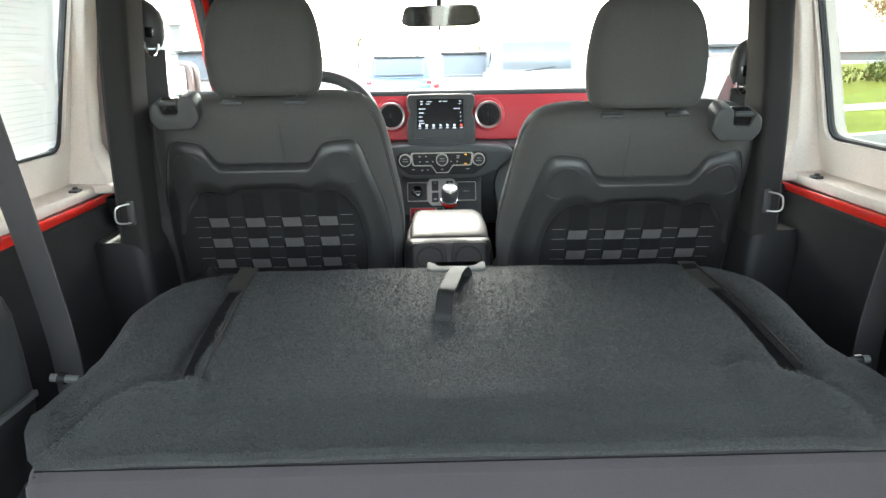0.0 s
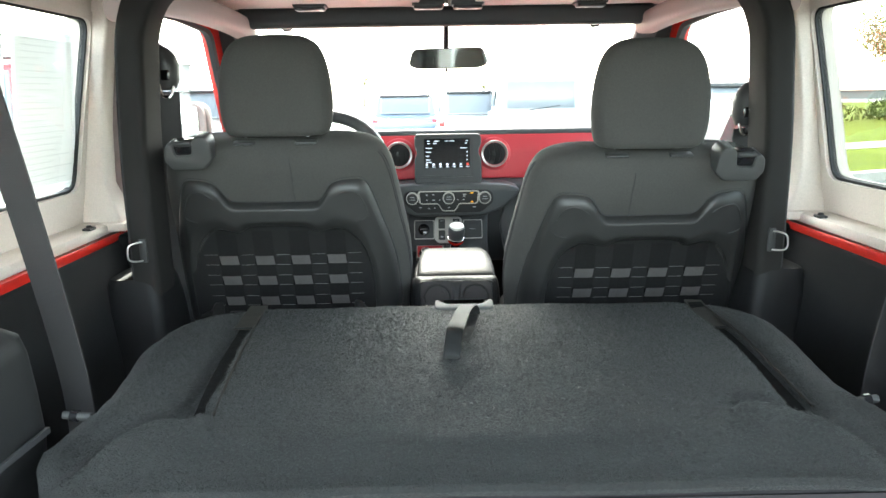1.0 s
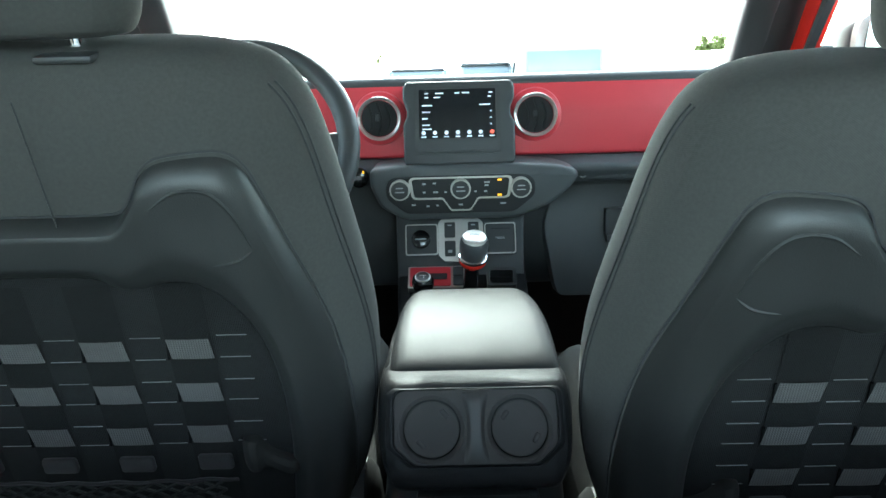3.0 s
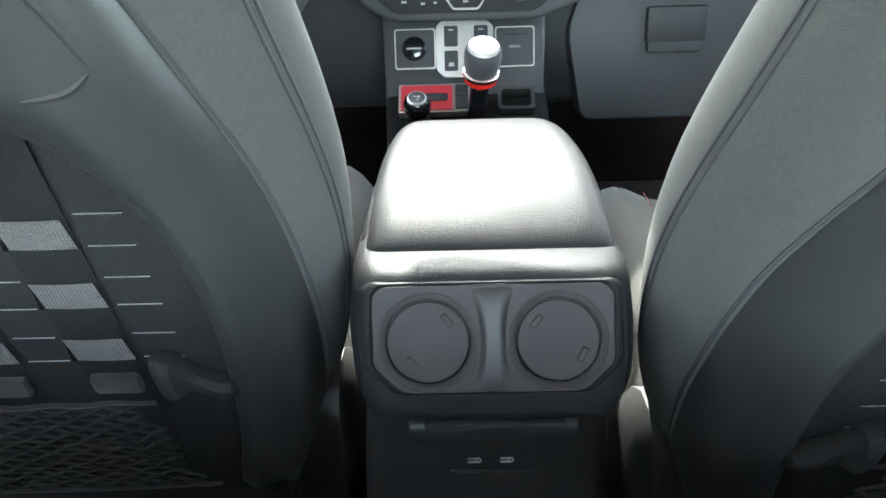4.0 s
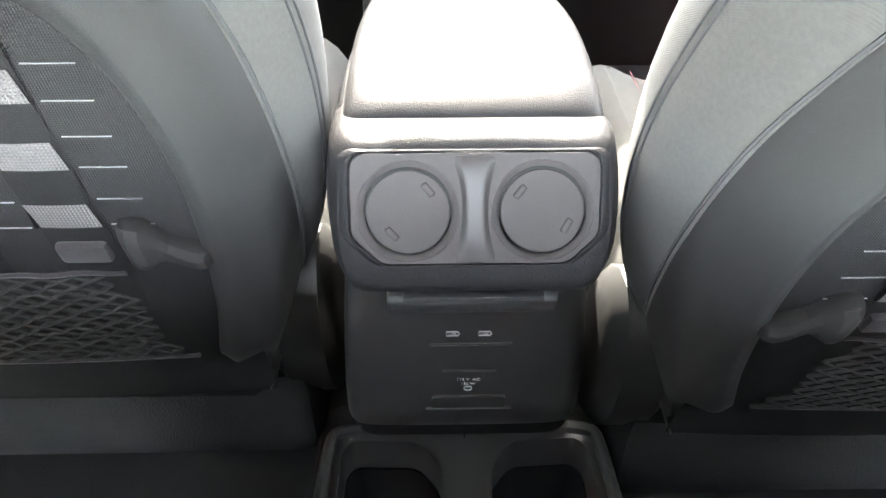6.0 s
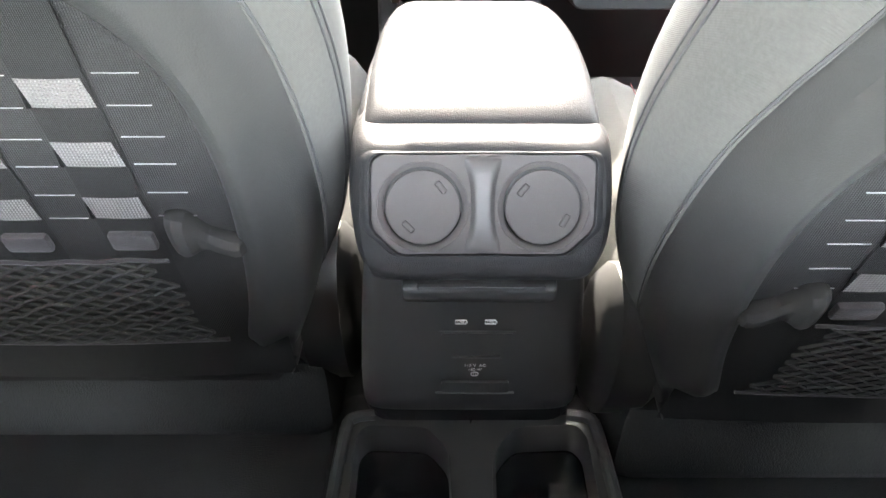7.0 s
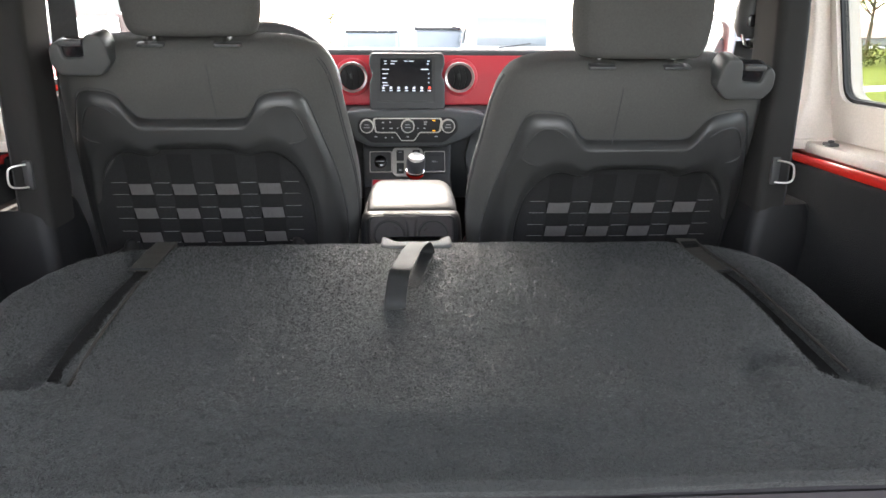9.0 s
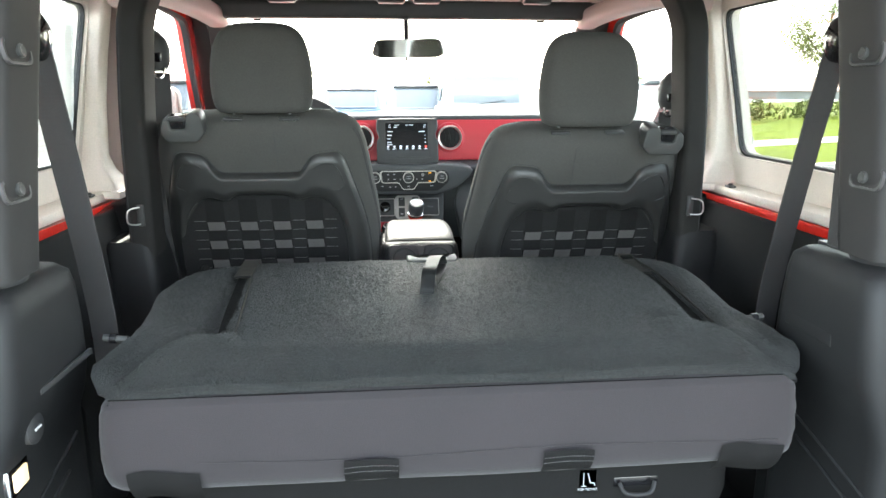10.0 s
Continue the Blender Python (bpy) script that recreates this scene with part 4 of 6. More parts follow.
# ---- folded rear bench ----
PILE = material("fuzzy black carpet pile", (0.0138, 0.0157, 0.0146), 0.60, vary=0.55, scale=18, spec=0.28, fine=0.2, sheen=0.05)
# random tuft brightness adds to the speckle painted for shade in the pile
isl, mulr, mapr = (PILE.node_tree.nodes.new(k) for k in ("ShaderNodeNewGeometry", "ShaderNodeVectorMath", "ShaderNodeMapRange"))
mulr.operation = "SCALE"
mapr.inputs["To Min"].default_value, mapr.inputs["To Max"].default_value = 0.45, 1.6
pbs = PILE.node_tree.nodes["Principled BSDF"]
old = pbs.inputs["Base Color"].links[0].from_socket
PILE.node_tree.links.new(isl.outputs["Random Per Island"], mapr.inputs["Value"])
PILE.node_tree.links.new(old, mulr.inputs[0])
PILE.node_tree.links.new(mapr.outputs[0], mulr.inputs["Scale"])
PILE.node_tree.links.new(mulr.outputs[0], pbs.inputs["Base Color"])
bench = thing("rear_bench", (0.01, 0.93, 0.65), "folded rear bench seat, black carpeted back, grey cushion edge", "rear seat")
BX = 0.012


def bench_edge(v):
    """Half width of the carpeted back along its length (0 at the tail end, 1 at the far edge)."""
    y = 0.635 + 0.582 * v
    knots = ((0.62, 0.470), (0.66, 0.506), (0.70, 0.530), (0.735, 0.540), (0.765, 0.526), (0.80, 0.498), (0.84, 0.489), (0.90, 0.494), (1.00, 0.511), (1.10, 0.523), (1.15, 0.521), (1.19, 0.500), (1.205, 0.485), (1.22, 0.455))
    for (y0, w0), (y1, w1) in zip(knots, knots[1:]):
        if y <= y1:
            return lerp(w0, w1, (y - y0) / (y1 - y0))
    return knots[-1][1]


def bench_top(x, y):
    v = (y - 0.635) / 0.588
    z = 1.026 + 0.027 * math.sin(math.pi * min(1, max(0, v)) * 0.93) - 0.02 * v * (1 - v)
    z -= 0.018 * smoothstep(0.14, 0.0, v) + 0.004 * smoothstep(0.95, 1.0, v)
    k = abs(x) / max(0.05, bench_edge(v))
    z -= 0.009 * smoothstep(0.72, 0.95, k)
    # dropped rear corners
    z -= 0.016 * smoothstep(0.80, 0.74, y) * smoothstep(0.42, 0.50, abs(x)) * smoothstep(0.62, 0.70, y)
    # channels for the straps, ending in a folded lip at the tail
    for xs, wide in ((-0.366 - 0.028 * v, 0.022), (0.392 + 0.062 * v - 0.035 * v * v, 0.021)):
        z -= (0.021 if xs < 0 else 0.030) * math.exp(-((x - xs) / wide) ** 2) * smoothstep(0.155, 0.20, v) * smoothstep(0.99, 0.80, v)
    ax = abs(x + BX)
    if 0.26 < ax < 0.52:
        ridge = 0.752 - 0.72 * max(0.0, ax - 0.350) - 0.20 * max(0.0, 0.330 - ax)
        m = smoothstep(0.305, 0.335, ax) * smoothstep(0.475, 0.415, ax)
        z += m * (0.011 * smoothstep(0.0025, -0.0025, y - ridge) * smoothstep(-0.085, -0.010, y - ridge) - 0.011 * smoothstep(0.0, 0.004, y - ridge) * smoothstep(0.055, 0.006, y - ridge))
    # soft puckers running out of the fold
    z -= 0.004 * math.exp(-((y - 0.70 + 0.55 * (ax - 0.42)) / 0.010) ** 2) * smoothstep(0.40, 0.43, ax) * smoothstep(0.52, 0.47, ax)
    z += 0.003 * noise.noise((x * 6, y * 6, 1.7)) + 0.0012 * noise.noise((x * 25, y * 25, 4.0))
    return z


def bench_carpet(u, v):
    a = 2 * u - 1
    y = 0.635 + 0.582 * v
    w = bench_edge(v) + (0.014 * smoothstep(0.76, 0.84, y) * smoothstep(1.12, 0.98, y) if a < 0 else 0.0)
    q = max(-1.0, min(1.0, a * 1.12))
    x = q * w
    z = bench_top(x * 0.985, y)
    over = max(0.0, abs(a) * 1.12 - 1) / 0.12
    z -= 0.007 * smoothstep(0.94, 1.0, abs(q)) + (0.002 + 0.046 * smoothstep(0.15, 0.40, v)) * over
    x -= math.copysign(0.012 * over, a) if over else 0
    return (BX + x, y, z)


bm = bmesh.new()
g = sheet(bm, 120, 200, bench_carpet)
prev = [g[i][200] for i in range(121)]
for dy, dz in ((0.004, -0.005), (0.006, -0.020), (0.004, -0.05), (-0.01, -0.075)):
    row = [bm.verts.new((g[i][200].co.x, g[i][200].co.y + dy, g[i][200].co.z + dz)) for i in range(121)]
    for i in range(120):
        bm.faces.new((prev[i], prev[i + 1], row[i + 1], row[i]))
    prev = row
prev = [g[i][0] for i in range(121)]
for dy, dz in ((-0.006, -0.005), (-0.006, -0.010), (0.002, -0.013)):
    row = [bm.verts.new((g[i][0].co.x, g[i][0].co.y + dy, g[i][0].co.z + dz)) for i in range(121)]
    for i in range(120):
        bm.faces.new((prev[i], prev[i + 1], row[i + 1], row[i]))
    prev = row
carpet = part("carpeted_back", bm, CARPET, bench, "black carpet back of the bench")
# short pile standing on the carpet
rng = np.random.default_rng(11)
n = 130000
uu, vv = rng.uniform(0.075, 0.925, n), rng.uniform(0.0, 1.0, n) ** 0.9
verts = np.empty((n, 3, 3))
for k in range(n):
    verts[k, :] = bench_carpet(uu[k], vv[k])
ang, tall, raise_z = rng.uniform(0, 6.283, n), rng.uniform(0.0016, 0.0038, n), rng.uniform(0.0002, 0.0016, n)
wid = rng.uniform(0.0005, 0.0013, n)
verts[:, 0, 0] += np.cos(ang) * wid
verts[:, 0, 1] += np.sin(ang) * wid
verts[:, 1, 0] -= np.sin(ang) * tall
verts[:, 1, 1] += np.cos(ang) * tall
verts[:, 1, 2] += raise_z
verts[:, 2, 0] -= np.cos(ang) * wid
verts[:, 2, 1] -= np.sin(ang) * wid
verts[:, :, 2] += 0.0006
verts -= np.array(bench.matrix_basis.translation)
me = bpy.data.meshes.new("carpet_nap")
me.from_pydata(verts.reshape(-1, 3).tolist(), [], np.arange(3 * n).reshape(-1, 3).tolist())
me.materials.append(PILE)
pile = new("carpet_nap", me)
pile.parent = carpet
pile["kind"] = "stuff"
# grey cushion edge under the carpet: rounded block with a seam
rings = []
for x in [lerp(-0.505, 0.494, i / 32) for i in range(33)]:
    e = 1 - 0.10 * smoothstep(0.468, 0.502, abs(x + 0.005))
    sag = 0.004 * noise.noise((x * 5, 0.3, 2.2))
    pr = [(0.66, 0.998), (0.634, 0.998), (0.621, 0.990), (0.612, 0.950 + sag), (0.607, 0.905), (0.613, 0.872 + sag), (0.635, 0.850 + sag), (0.68, 0.840), (0.80, 0.84), (0.80, 0.985)]
    rings.append([(BX + x, 0.72 + (y - 0.72) * e, 0.92 + (z - 0.92) * e) for y, z in pr])
cush = part("seat_cushion", loft(bmesh.new(), rings), GREYCLOTH, bench, "grey cloth cushion edge", sub=1)
part("cushion_seam", sweep(bmesh.new(), [(BX + x / 100, 0.6065 + 0.0006 * math.sin(x), 0.907 + 0.003 * math.sin(x / 9.0)) for x in range(-37, 46, 2)], circle(0.0006, 5)), GREYCLOTH, cush)
# thin dark line where the carpet edge tucks over the cushion
part("tuck_line", sweep(bmesh.new(), [(BX + x / 100, 0.6285, 0.9945) for x in range(-48, 48, 2)], circle(0.0008, 6)), GAP, cush)
# lower pad in front of it, darker
bm = bmesh.new()
rbox(bm, (BX, 0.94, 0.93), (0.93, 0.56, 0.10), 0.03, 3)
part("inner_frame", bm, STRAP, bench)
bm = bmesh.new()
rbox(bm, (BX + 0.01, 0.93, 0.785), (0.88, 0.44, 0.15), 0.04, 3)
part("lower_pad", bm, PANELBLACK, bench, "dark cloth underside of the bench")
rbox(bm := bmesh.new(), (BX, 1.0, 0.66), (0.80, 0.30, 0.26), 0.03)
part("hinge_frame", bm, PLASTIC, bench)
for x0, x1 in ((-0.160, -0.085), (0.118, 0.190)):
    bm = bmesh.new()
    sheet(bm, 8, 6, lambda u, v: (lerp(x0, x1, u), 0.603 - 0.007 * math.sin(math.pi * u) + 0.022 * v * v, lerp(0.903, 0.860, v) + 0.006 * math.sin(math.pi * u)))
    lp = part("pull_loop", bm, PANELBLACK, bench, "black nylon pull loop with white stitching")
    for dz in (0.010, 0.020):
        at = lambda f: (lerp(x0, x1, f), 0.6015 - 0.007 * math.sin(math.pi * f) + 0.022 * (dz / 0.04) ** 2, 0.903 - dz + 0.006 * math.sin(math.pi * f))
        for k in range(15):
            part("stitch", sweep(bmesh.new(), [at((k + 0.2) / 15), at((k + 0.8) / 15)], circle(0.00032, 4)), THREAD, lp)
for s, x in ((-1, -0.40), (1, 0.425)):
    bm = bmesh.new()
    sheet(bm, 8, 6, lambda u, v: (x + (u - 0.5) * 0.095, 0.606 + 0.035 * v * v + 0.002 * math.sin(9 * u), lerp(0.898, 0.838, v) + 0.004 * math.sin(5 * u)))
    part("corner_flap", bm, PANELBLACK, bench, "black corner flap")
tag = part("label_patch", boxed((0.217, 0.712, 0.787), (0.030, 0.004, 0.040), 0.001), STRAP, bench, "black label with a white seat symbol")
letters("TOP TETHER", 0.0058, pose(0.217, 0.7095, 0.772, 90, 0, 0), PRINT, tag)
bm = bmesh.new()
sweep(bm, [(0.210, 0.7092, 0.801), (0.210, 0.7092, 0.780), (0.215, 0.7092, 0.778), (0.206, 0.7092, 0.778)], circle(0.0006, 4))
sweep(bm, [(0.217, 0.7092, 0.801), (0.221, 0.7092, 0.784), (0.228, 0.7092, 0.783), (0.228, 0.7092, 0.779)], circle(0.0009, 4))
part("symbol", bm, PRINT, tag)
bm = bmesh.new()
sweep(bm, curve_pts([(0.267, 0.7050, 0.784), (0.274, 0.6950, 0.772), (0.297, 0.692, 0.769), (0.317, 0.6950, 0.772), (0.324, 0.7020, 0.786)], 4), circle(0.0032, 8))
part("latch_wire", bm, RUBBER, bench, "black metal latch loop")
part("slot", boxed((0.296, 0.7120, 0.782), (0.075, 0.006, 0.018), 0.003), GLOSSBLACK, bench)
# handle in the far edge
hd = part("release_handle", prism(bmesh.new(), rounded([(-0.049, 1.219), (-0.049, 1.176), (-0.041, 1.166), (0.052, 1.166), (0.060, 1.176), (0.060, 1.219), (0.041, 1.219), (0.037, 1.192), (-0.026, 1.192), (-0.030, 1.219)], 0.005, 3), 1.005, 1.0420, "xy", 0.004, 3), GREYHANDLE, bench, "light grey plastic release handle bezel")
part("pocket", boxed((0.0055, 1.206, 1.026), (0.066, 0.034, 0.006), 0.0), GLOSSBLACK, hd)
part("paddle", boxed((0.0055, 1.2165, 1.0375), (0.066, 0.007, 0.007), 0.003), GREYHANDLE, hd)
# woven pull loop lying on the carpet, ribbed across
def ribbed(pts, pitch, depth):
    v = curve_pts(pts, 30)
    out, left = [v[0]], 0.0
    for a, b in zip(v, v[1:]):
        left += (b - a).length
        if left >= pitch:
            out.append(b)
            left = 0.0
    return [p + Vector((0, 0, depth if k % 2 else -depth)) for k, p in enumerate(out)]


ln = ribbed([(0.018, 1.106, 1.047), (0.016, 1.105, 1.056), (0.012, 1.098, 1.0655), (0.006, 1.080, 1.0715), (-0.002, 1.040, 1.0765), (-0.009, 0.990, 1.0805), (-0.015, 0.952, 1.0825), (-0.019, 0.934, 1.0800), (-0.0215, 0.922, 1.0710), (-0.0240, 0.908, 1.0560), (-0.0250, 0.905, 1.0450)], 0.0019, 0.00007)
pl = part("pull_strap", sweep(bmesh.new(), ln, flat(0.0245, 0.0016), side=(1, 0.10, 0)), LOOPGREY, bench, "grey-black ribbed nylon pull strap")
ln = curve_pts([(-0.0250, 0.905, 1.0450), (-0.0240, 0.910, 1.0410), (-0.018, 0.935, 1.0430), (-0.006, 0.985, 1.0475), (0.006, 1.04, 1.0505), (0.016, 1.100, 1.050)], 5)
part("underside", sweep(bmesh.new(), ln, flat(0.0245, 0.0016), side=(1, 0.10, 0)), LOOPGREY, pl)
# side straps in their channels
SIDESTRAP = material("brown-black nylon strap", (0.0040, 0.0039, 0.0037), 0.9, vary=0.25, scale=40, bump=0.5, bscale=190, spec=0.08, fine=0.15, kind="weave", dist=0.0008)
OLIVE = material("worn olive-black strap", (0.0200, 0.0180, 0.0140), 0.8, vary=0.3, scale=40, bump=0.4, bscale=190, spec=0.25, fine=0.15, kind="weave", dist=0.0008)
def side_strap(pts, tip):
    z = lambda x, y, d: bench_top(x - BX, y) + d
    bm = sweep(bmesh.new(), curve_pts([(x, y, z(x, y, 0.006)) for x, y in pts], 5), flat(0.026, 0.003), side=(1, 0.15, 0))
    st = part("side_strap", bm, SIDESTRAP, bench, "black nylon strap lying in a carpet channel")
    part("strap_tip", sweep(bmesh.new(), [(x, y, z(x, y, 0.0105)) for x, y in tip], flat(0.032, 0.003), side=(1, 0.15, 0)), OLIVE, st)
    part("tip_hem", sweep(bmesh.new(), [(tip[0][0] + d, tip[0][1], z(tip[0][0], tip[0][1], 0.0125)) for d in (-0.0155, 0.0155)], circle(0.0016, 5)), LOOPGREY, st)
    part("strap_edge", sweep(bmesh.new(), curve_pts([(x + 0.0155, y, z(x + 0.0155, y, 0.0048)) for x, y in pts], 5), circle(0.0019, 6)), OLIVE, st)
side_strap([(-0.343, 0.764), (-0.348, 0.86), (-0.359, 0.98), (-0.371, 1.08), (-0.378, 1.16), (-0.384, 1.225)], [(-0.378, 1.095), (-0.377, 1.16), (-0.379, 1.212)])
# right strap drawn on along the fold, its dark run standing in for shadow
side_strap([(0.419, 0.775), (0.424, 0.86), (0.430, 0.98), (0.435, 1.070), (0.436, 1.13), (0.436, 1.17), (0.438, 1.20), (0.440, 1.225)], [(0.436, 1.078), (0.434, 1.14), (0.439, 1.212)])
for s in (-1, 1):
    rod = part("striker_rod", sweep(bmesh.new(), [(s * 0.498, 0.80, 1.018), (s * 0.515, 0.80, 1.020), (s * 0.534, 0.80, 1.022)], circle(0.0055, 12)), LATCHGREY, bench, "dull steel striker rod")
    part("rod_sleeve", sweep(bmesh.new(), [(s * 0.515, 0.80, 1.0200), (s * 0.524, 0.80, 1.0210)], circle(0.0078, 12)), GLOSSBLACK, rod)

# ---- centre console ----
con = thing("centre_console", (0, 1.70, 0.51), "black grained centre console with armrest lid and rear panel", "console")
# body: rounded sections along its length, tail end first
rings = []
def section(y, hw, z0, z1, r):
    return [(x, y, z) for x, z in rounded([(-hw, z0), (hw, z0), (hw, z1), (-hw, z1)], r, 4)]
body_prof = [  # y, half width, top
    (1.612, 0.098, 0.975), (1.62, 0.103, 0.978), (1.75, 0.103, 0.972), (1.90, 0.100, 0.95), (1.95, 0.105, 0.86), (2.02, 0.115, 0.84), (2.12, 0.125, 0.85), (2.25, 0.135, 0.88), (2.36, 0.14, 0.90)]
for y, hw, zt in body_prof:
    rings.append(section(y, hw, 0.51, zt, 0.012))
part("console_body", loft(bmesh.new(), rings), VINYL, con)
# tail face: a shoulder with the round plugs, drawn in below
tail = [(1.590, 0.990, 0.097), (1.562, 0.994, 0.098), (1.546, 0.9950, 0.1005), (1.5345, 0.9890, 0.104), (1.5215, 0.9612, 0.1075), (1.511, 0.933, 0.1075), (1.504, 0.918, 0.105), (1.502, 0.905, 0.1005), (1.506, 0.892, 0.0975), (1.522, 0.880, 0.0965), (1.552, 0.874, 0.0965), (1.580, 0.868, 0.0975), (1.590, 0.830, 0.101), (1.592, 0.740, 0.108), (1.594, 0.690, 0.112), (1.594, 0.640, 0.117), (1.600, 0.600, 0.122)]
bm = bmesh.new()
rows = []
for y, z, hw in tail:
    row = []
    for k in range(-8, 9):
        a = k / 8
        x = hw * a + 0.0015
        inset = 0.026 * smoothstep(0.84, 1.0, abs(a))
        row.append(bm.verts.new((x, y + inset, z - 0.004 * smoothstep(0.8, 1, abs(a)))))
    row.append(bm.verts.new((hw, 1.66, min(z - 0.004, 0.966))))
    row.insert(0, bm.verts.new((-hw, 1.66, min(z - 0.004, 0.966))))
    rows.append(row)
for a, b in zip(rows, rows[1:]):
    for i in range(len(a) - 1):
        bm.faces.new((a[i], a[i + 1], b[i + 1], b[i]))
part("tail_cover", bm, VINYL, con, sub=1)
# panel plane with the two plugs: leans back at the top
ptop, pbot = Vector((0, 1.5375, 0.9890)), Vector((0, 1.5015, 0.9205))
up = (ptop - pbot).normalized()
out = Vector((0, -up.z, up.y))
PM = Matrix((Vector((1, 0, 0)).to_4d(), up.to_4d(), out.to_4d(), (0, 0, 0, 1))).transposed()
PM.translation = (ptop + pbot) / 2 + out * 0.0010
PM[3][3] = 1.0
for i in range(3):
    PM[3][i] = 0.0
oct_o = rounded([(-0.0835, 0.034), (-0.0775, 0.0395), (0.0795, 0.0395), (0.0855, 0.034), (0.0855, -0.017), (0.0645, -0.0370), (-0.0625, -0.0370), (-0.0835, -0.017)], 0.006, 3)
oct_i = [(x * 0.984 + 0.000016, z * 0.968) for x, z in oct_o]
pnl = part("plug_panel", prism(bmesh.new(), oct_i, -0.006, -0.0016, "xy", m=PM), PLUG, con, "dark grey panel with two round plugs")
part("panel_groove", framed(bmesh.new(), oct_o, oct_i, -0.004, -0.0016, "xy", m=PM), GAP, pnl)
rim_rings = [[PM @ Vector((0.001 + (x - 0.001) * kx, z * kz, d)) for x, z in oct_o] for kx, kz, d in ((1.13, 1.10, -0.013), (1.07, 1.055, -0.0040), (1.035, 1.025, -0.0004), (1.012, 1.008, 0.0004), (0.998, 0.996, -0.0002), (0.996, 0.992, -0.004))]
part("panel_rim", loft(bmesh.new(), rim_rings, cap=False), VINYL, pnl)
# two plates with a dished hole each, a glossy saddle between them
SADDLE = material("smooth dark grey plastic", (0.0235, 0.0212, 0.0210), 0.46, vary=0.08, scale=20, bump=0.06, bscale=1100, spec=0.25)
def reach(outline, cx, cz, a):
    """Where a ray from the centre meets an outline round it."""
    dx, dz = math.cos(a), math.sin(a)
    best = None
    for (x0, z0), (x1, z1) in zip(outline, outline[1:] + outline[:1]):
        ex, ez = x1 - x0, z1 - z0
        det = dx * ez - dz * ex
        if abs(det) > 1e-12:
            k, f = ((x0 - cx) * ez - (z0 - cz) * ex) / det, ((x0 - cx) * dz - (z0 - cz) * dx) / det
            if k > 0 and -1e-6 <= f <= 1 + 1e-6 and (best is None or k > best):
                best = k
    return (cx + dx * best, cz + dz * best)


for q in (-1, 1):
    cx = 0.001 + q * 0.0448
    plate = [(x, z) for x, z in rounded([(0.001 + q * a, b) for a, b in ((0.0, 0.0381), (0.0755, 0.0381), (0.0829, 0.0326), (0.0829, -0.0165), (0.0622, -0.0356), (0.0, -0.0356))], 0.005, 3)]
    hole = [(cx + 0.0338 * math.cos(a), -0.0006 + 0.0338 * math.sin(a)) for a in [2 * math.pi * i / 96 for i in range(96)]]
    plate = [reach(plate, cx, -0.0006, 2 * math.pi * i / 96) for i in range(96)]
    part("plate", framed(bmesh.new(), plate, hole, -0.002, 0.0030, "xy", m=PM), PLUG, pnl)
    at = PM @ pose(cx, -0.0006, 0)
    pl = part("round_plug", lathe(bmesh.new(), [(0.0281, -0.001), (0.0281, 0.0020), (0.0275, 0.0027), (0.0262, 0.0028), (0.0, 0.0026)], at, 48), PLUG, pnl)
    part("plug_gap", lathe(bmesh.new(), [(0.0300, -0.0014), (0.0272, -0.0014)], at, 48), GAP, pl)
    part("dish", loft(bmesh.new(), [[at @ Vector((k * math.cos(a), k * math.sin(a), h)) for a in [2 * math.pi * i / 48 for i in range(48)]] for k, h in ((0.0348, 0.0029), (0.0341, 0.0034), (0.0332, 0.0030), (0.0306, 0.0010), (0.0298, 0.0001), (0.0294, -0.0015))], cap=False), PLUG, pl)
    for dx, dz, a in ((0.0135, 0.0145, -50), (-0.011, -0.0150, -45)) if q < 0 else ((-0.0150, 0.0125, 50), (0.0165, -0.0105, 60)):
        part("lug", merge(bmesh.new(), boxed((0, 0, 0), (0.0105, 0.0048, 0.0024), 0.0011, 3), at @ pose(dx, dz + 0.0005, 0.0026, 0, 0, a)), PLUG, pl)
rows = []
bm = bmesh.new()
for z, hw, d in ((0.0392, 0.0170, 0.0010), (0.0360, 0.0150, 0.0040), (0.0290, 0.0118, 0.0062), (0.0180, 0.0090, 0.0070), (0.0060, 0.0078, 0.0072), (-0.0060, 0.0078, 0.0072), (-0.0180, 0.0092, 0.0066), (-0.0280, 0.0120, 0.0056), (-0.0350, 0.0150, 0.0034)):
    rows.append([bm.verts.new(PM @ Vector((0.001 + hw * a, z, lerp(0.0022, d, f)))) for a, f in ((-1.25, 0.0), (-1.0, 0.25), (-0.78, 0.80), (-0.5, 0.98), (0.0, 0.93), (0.5, 0.98), (0.78, 0.80), (1.0, 0.25), (1.25, 0.0))])
for a, b in zip(rows, rows[1:]):
    for k in range(8):
        bm.faces.new((a[k], b[k], b[k + 1], a[k + 1]))
part("divider", bm, SADDLE, pnl, "smooth grey saddle between the plugs", sub=1)
# lower socket panel, its foot curving back to the floor tray
sec = [(1.556, 0.880, 0.098), (1.556, 0.80, 0.107), (1.5575, 0.72, 0.1125), (1.562, 0.675, 0.115), (1.575, 0.645, 0.115), (1.600, 0.628, 0.115)]
bm = bmesh.new()
rows = []
for y, z, hw in sec:
    rows.append([bm.verts.new((x, yy, z)) for x, yy in [(-hw, 1.605), (-hw, y + 0.020), (-hw + 0.004, y + 0.008), (-hw + 0.014, y + 0.001), (-hw * 0.5, y), (0, y), (hw * 0.5, y), (hw - 0.014, y + 0.001), (hw - 0.004, y + 0.008), (hw, y + 0.020), (hw, 1.605)]])
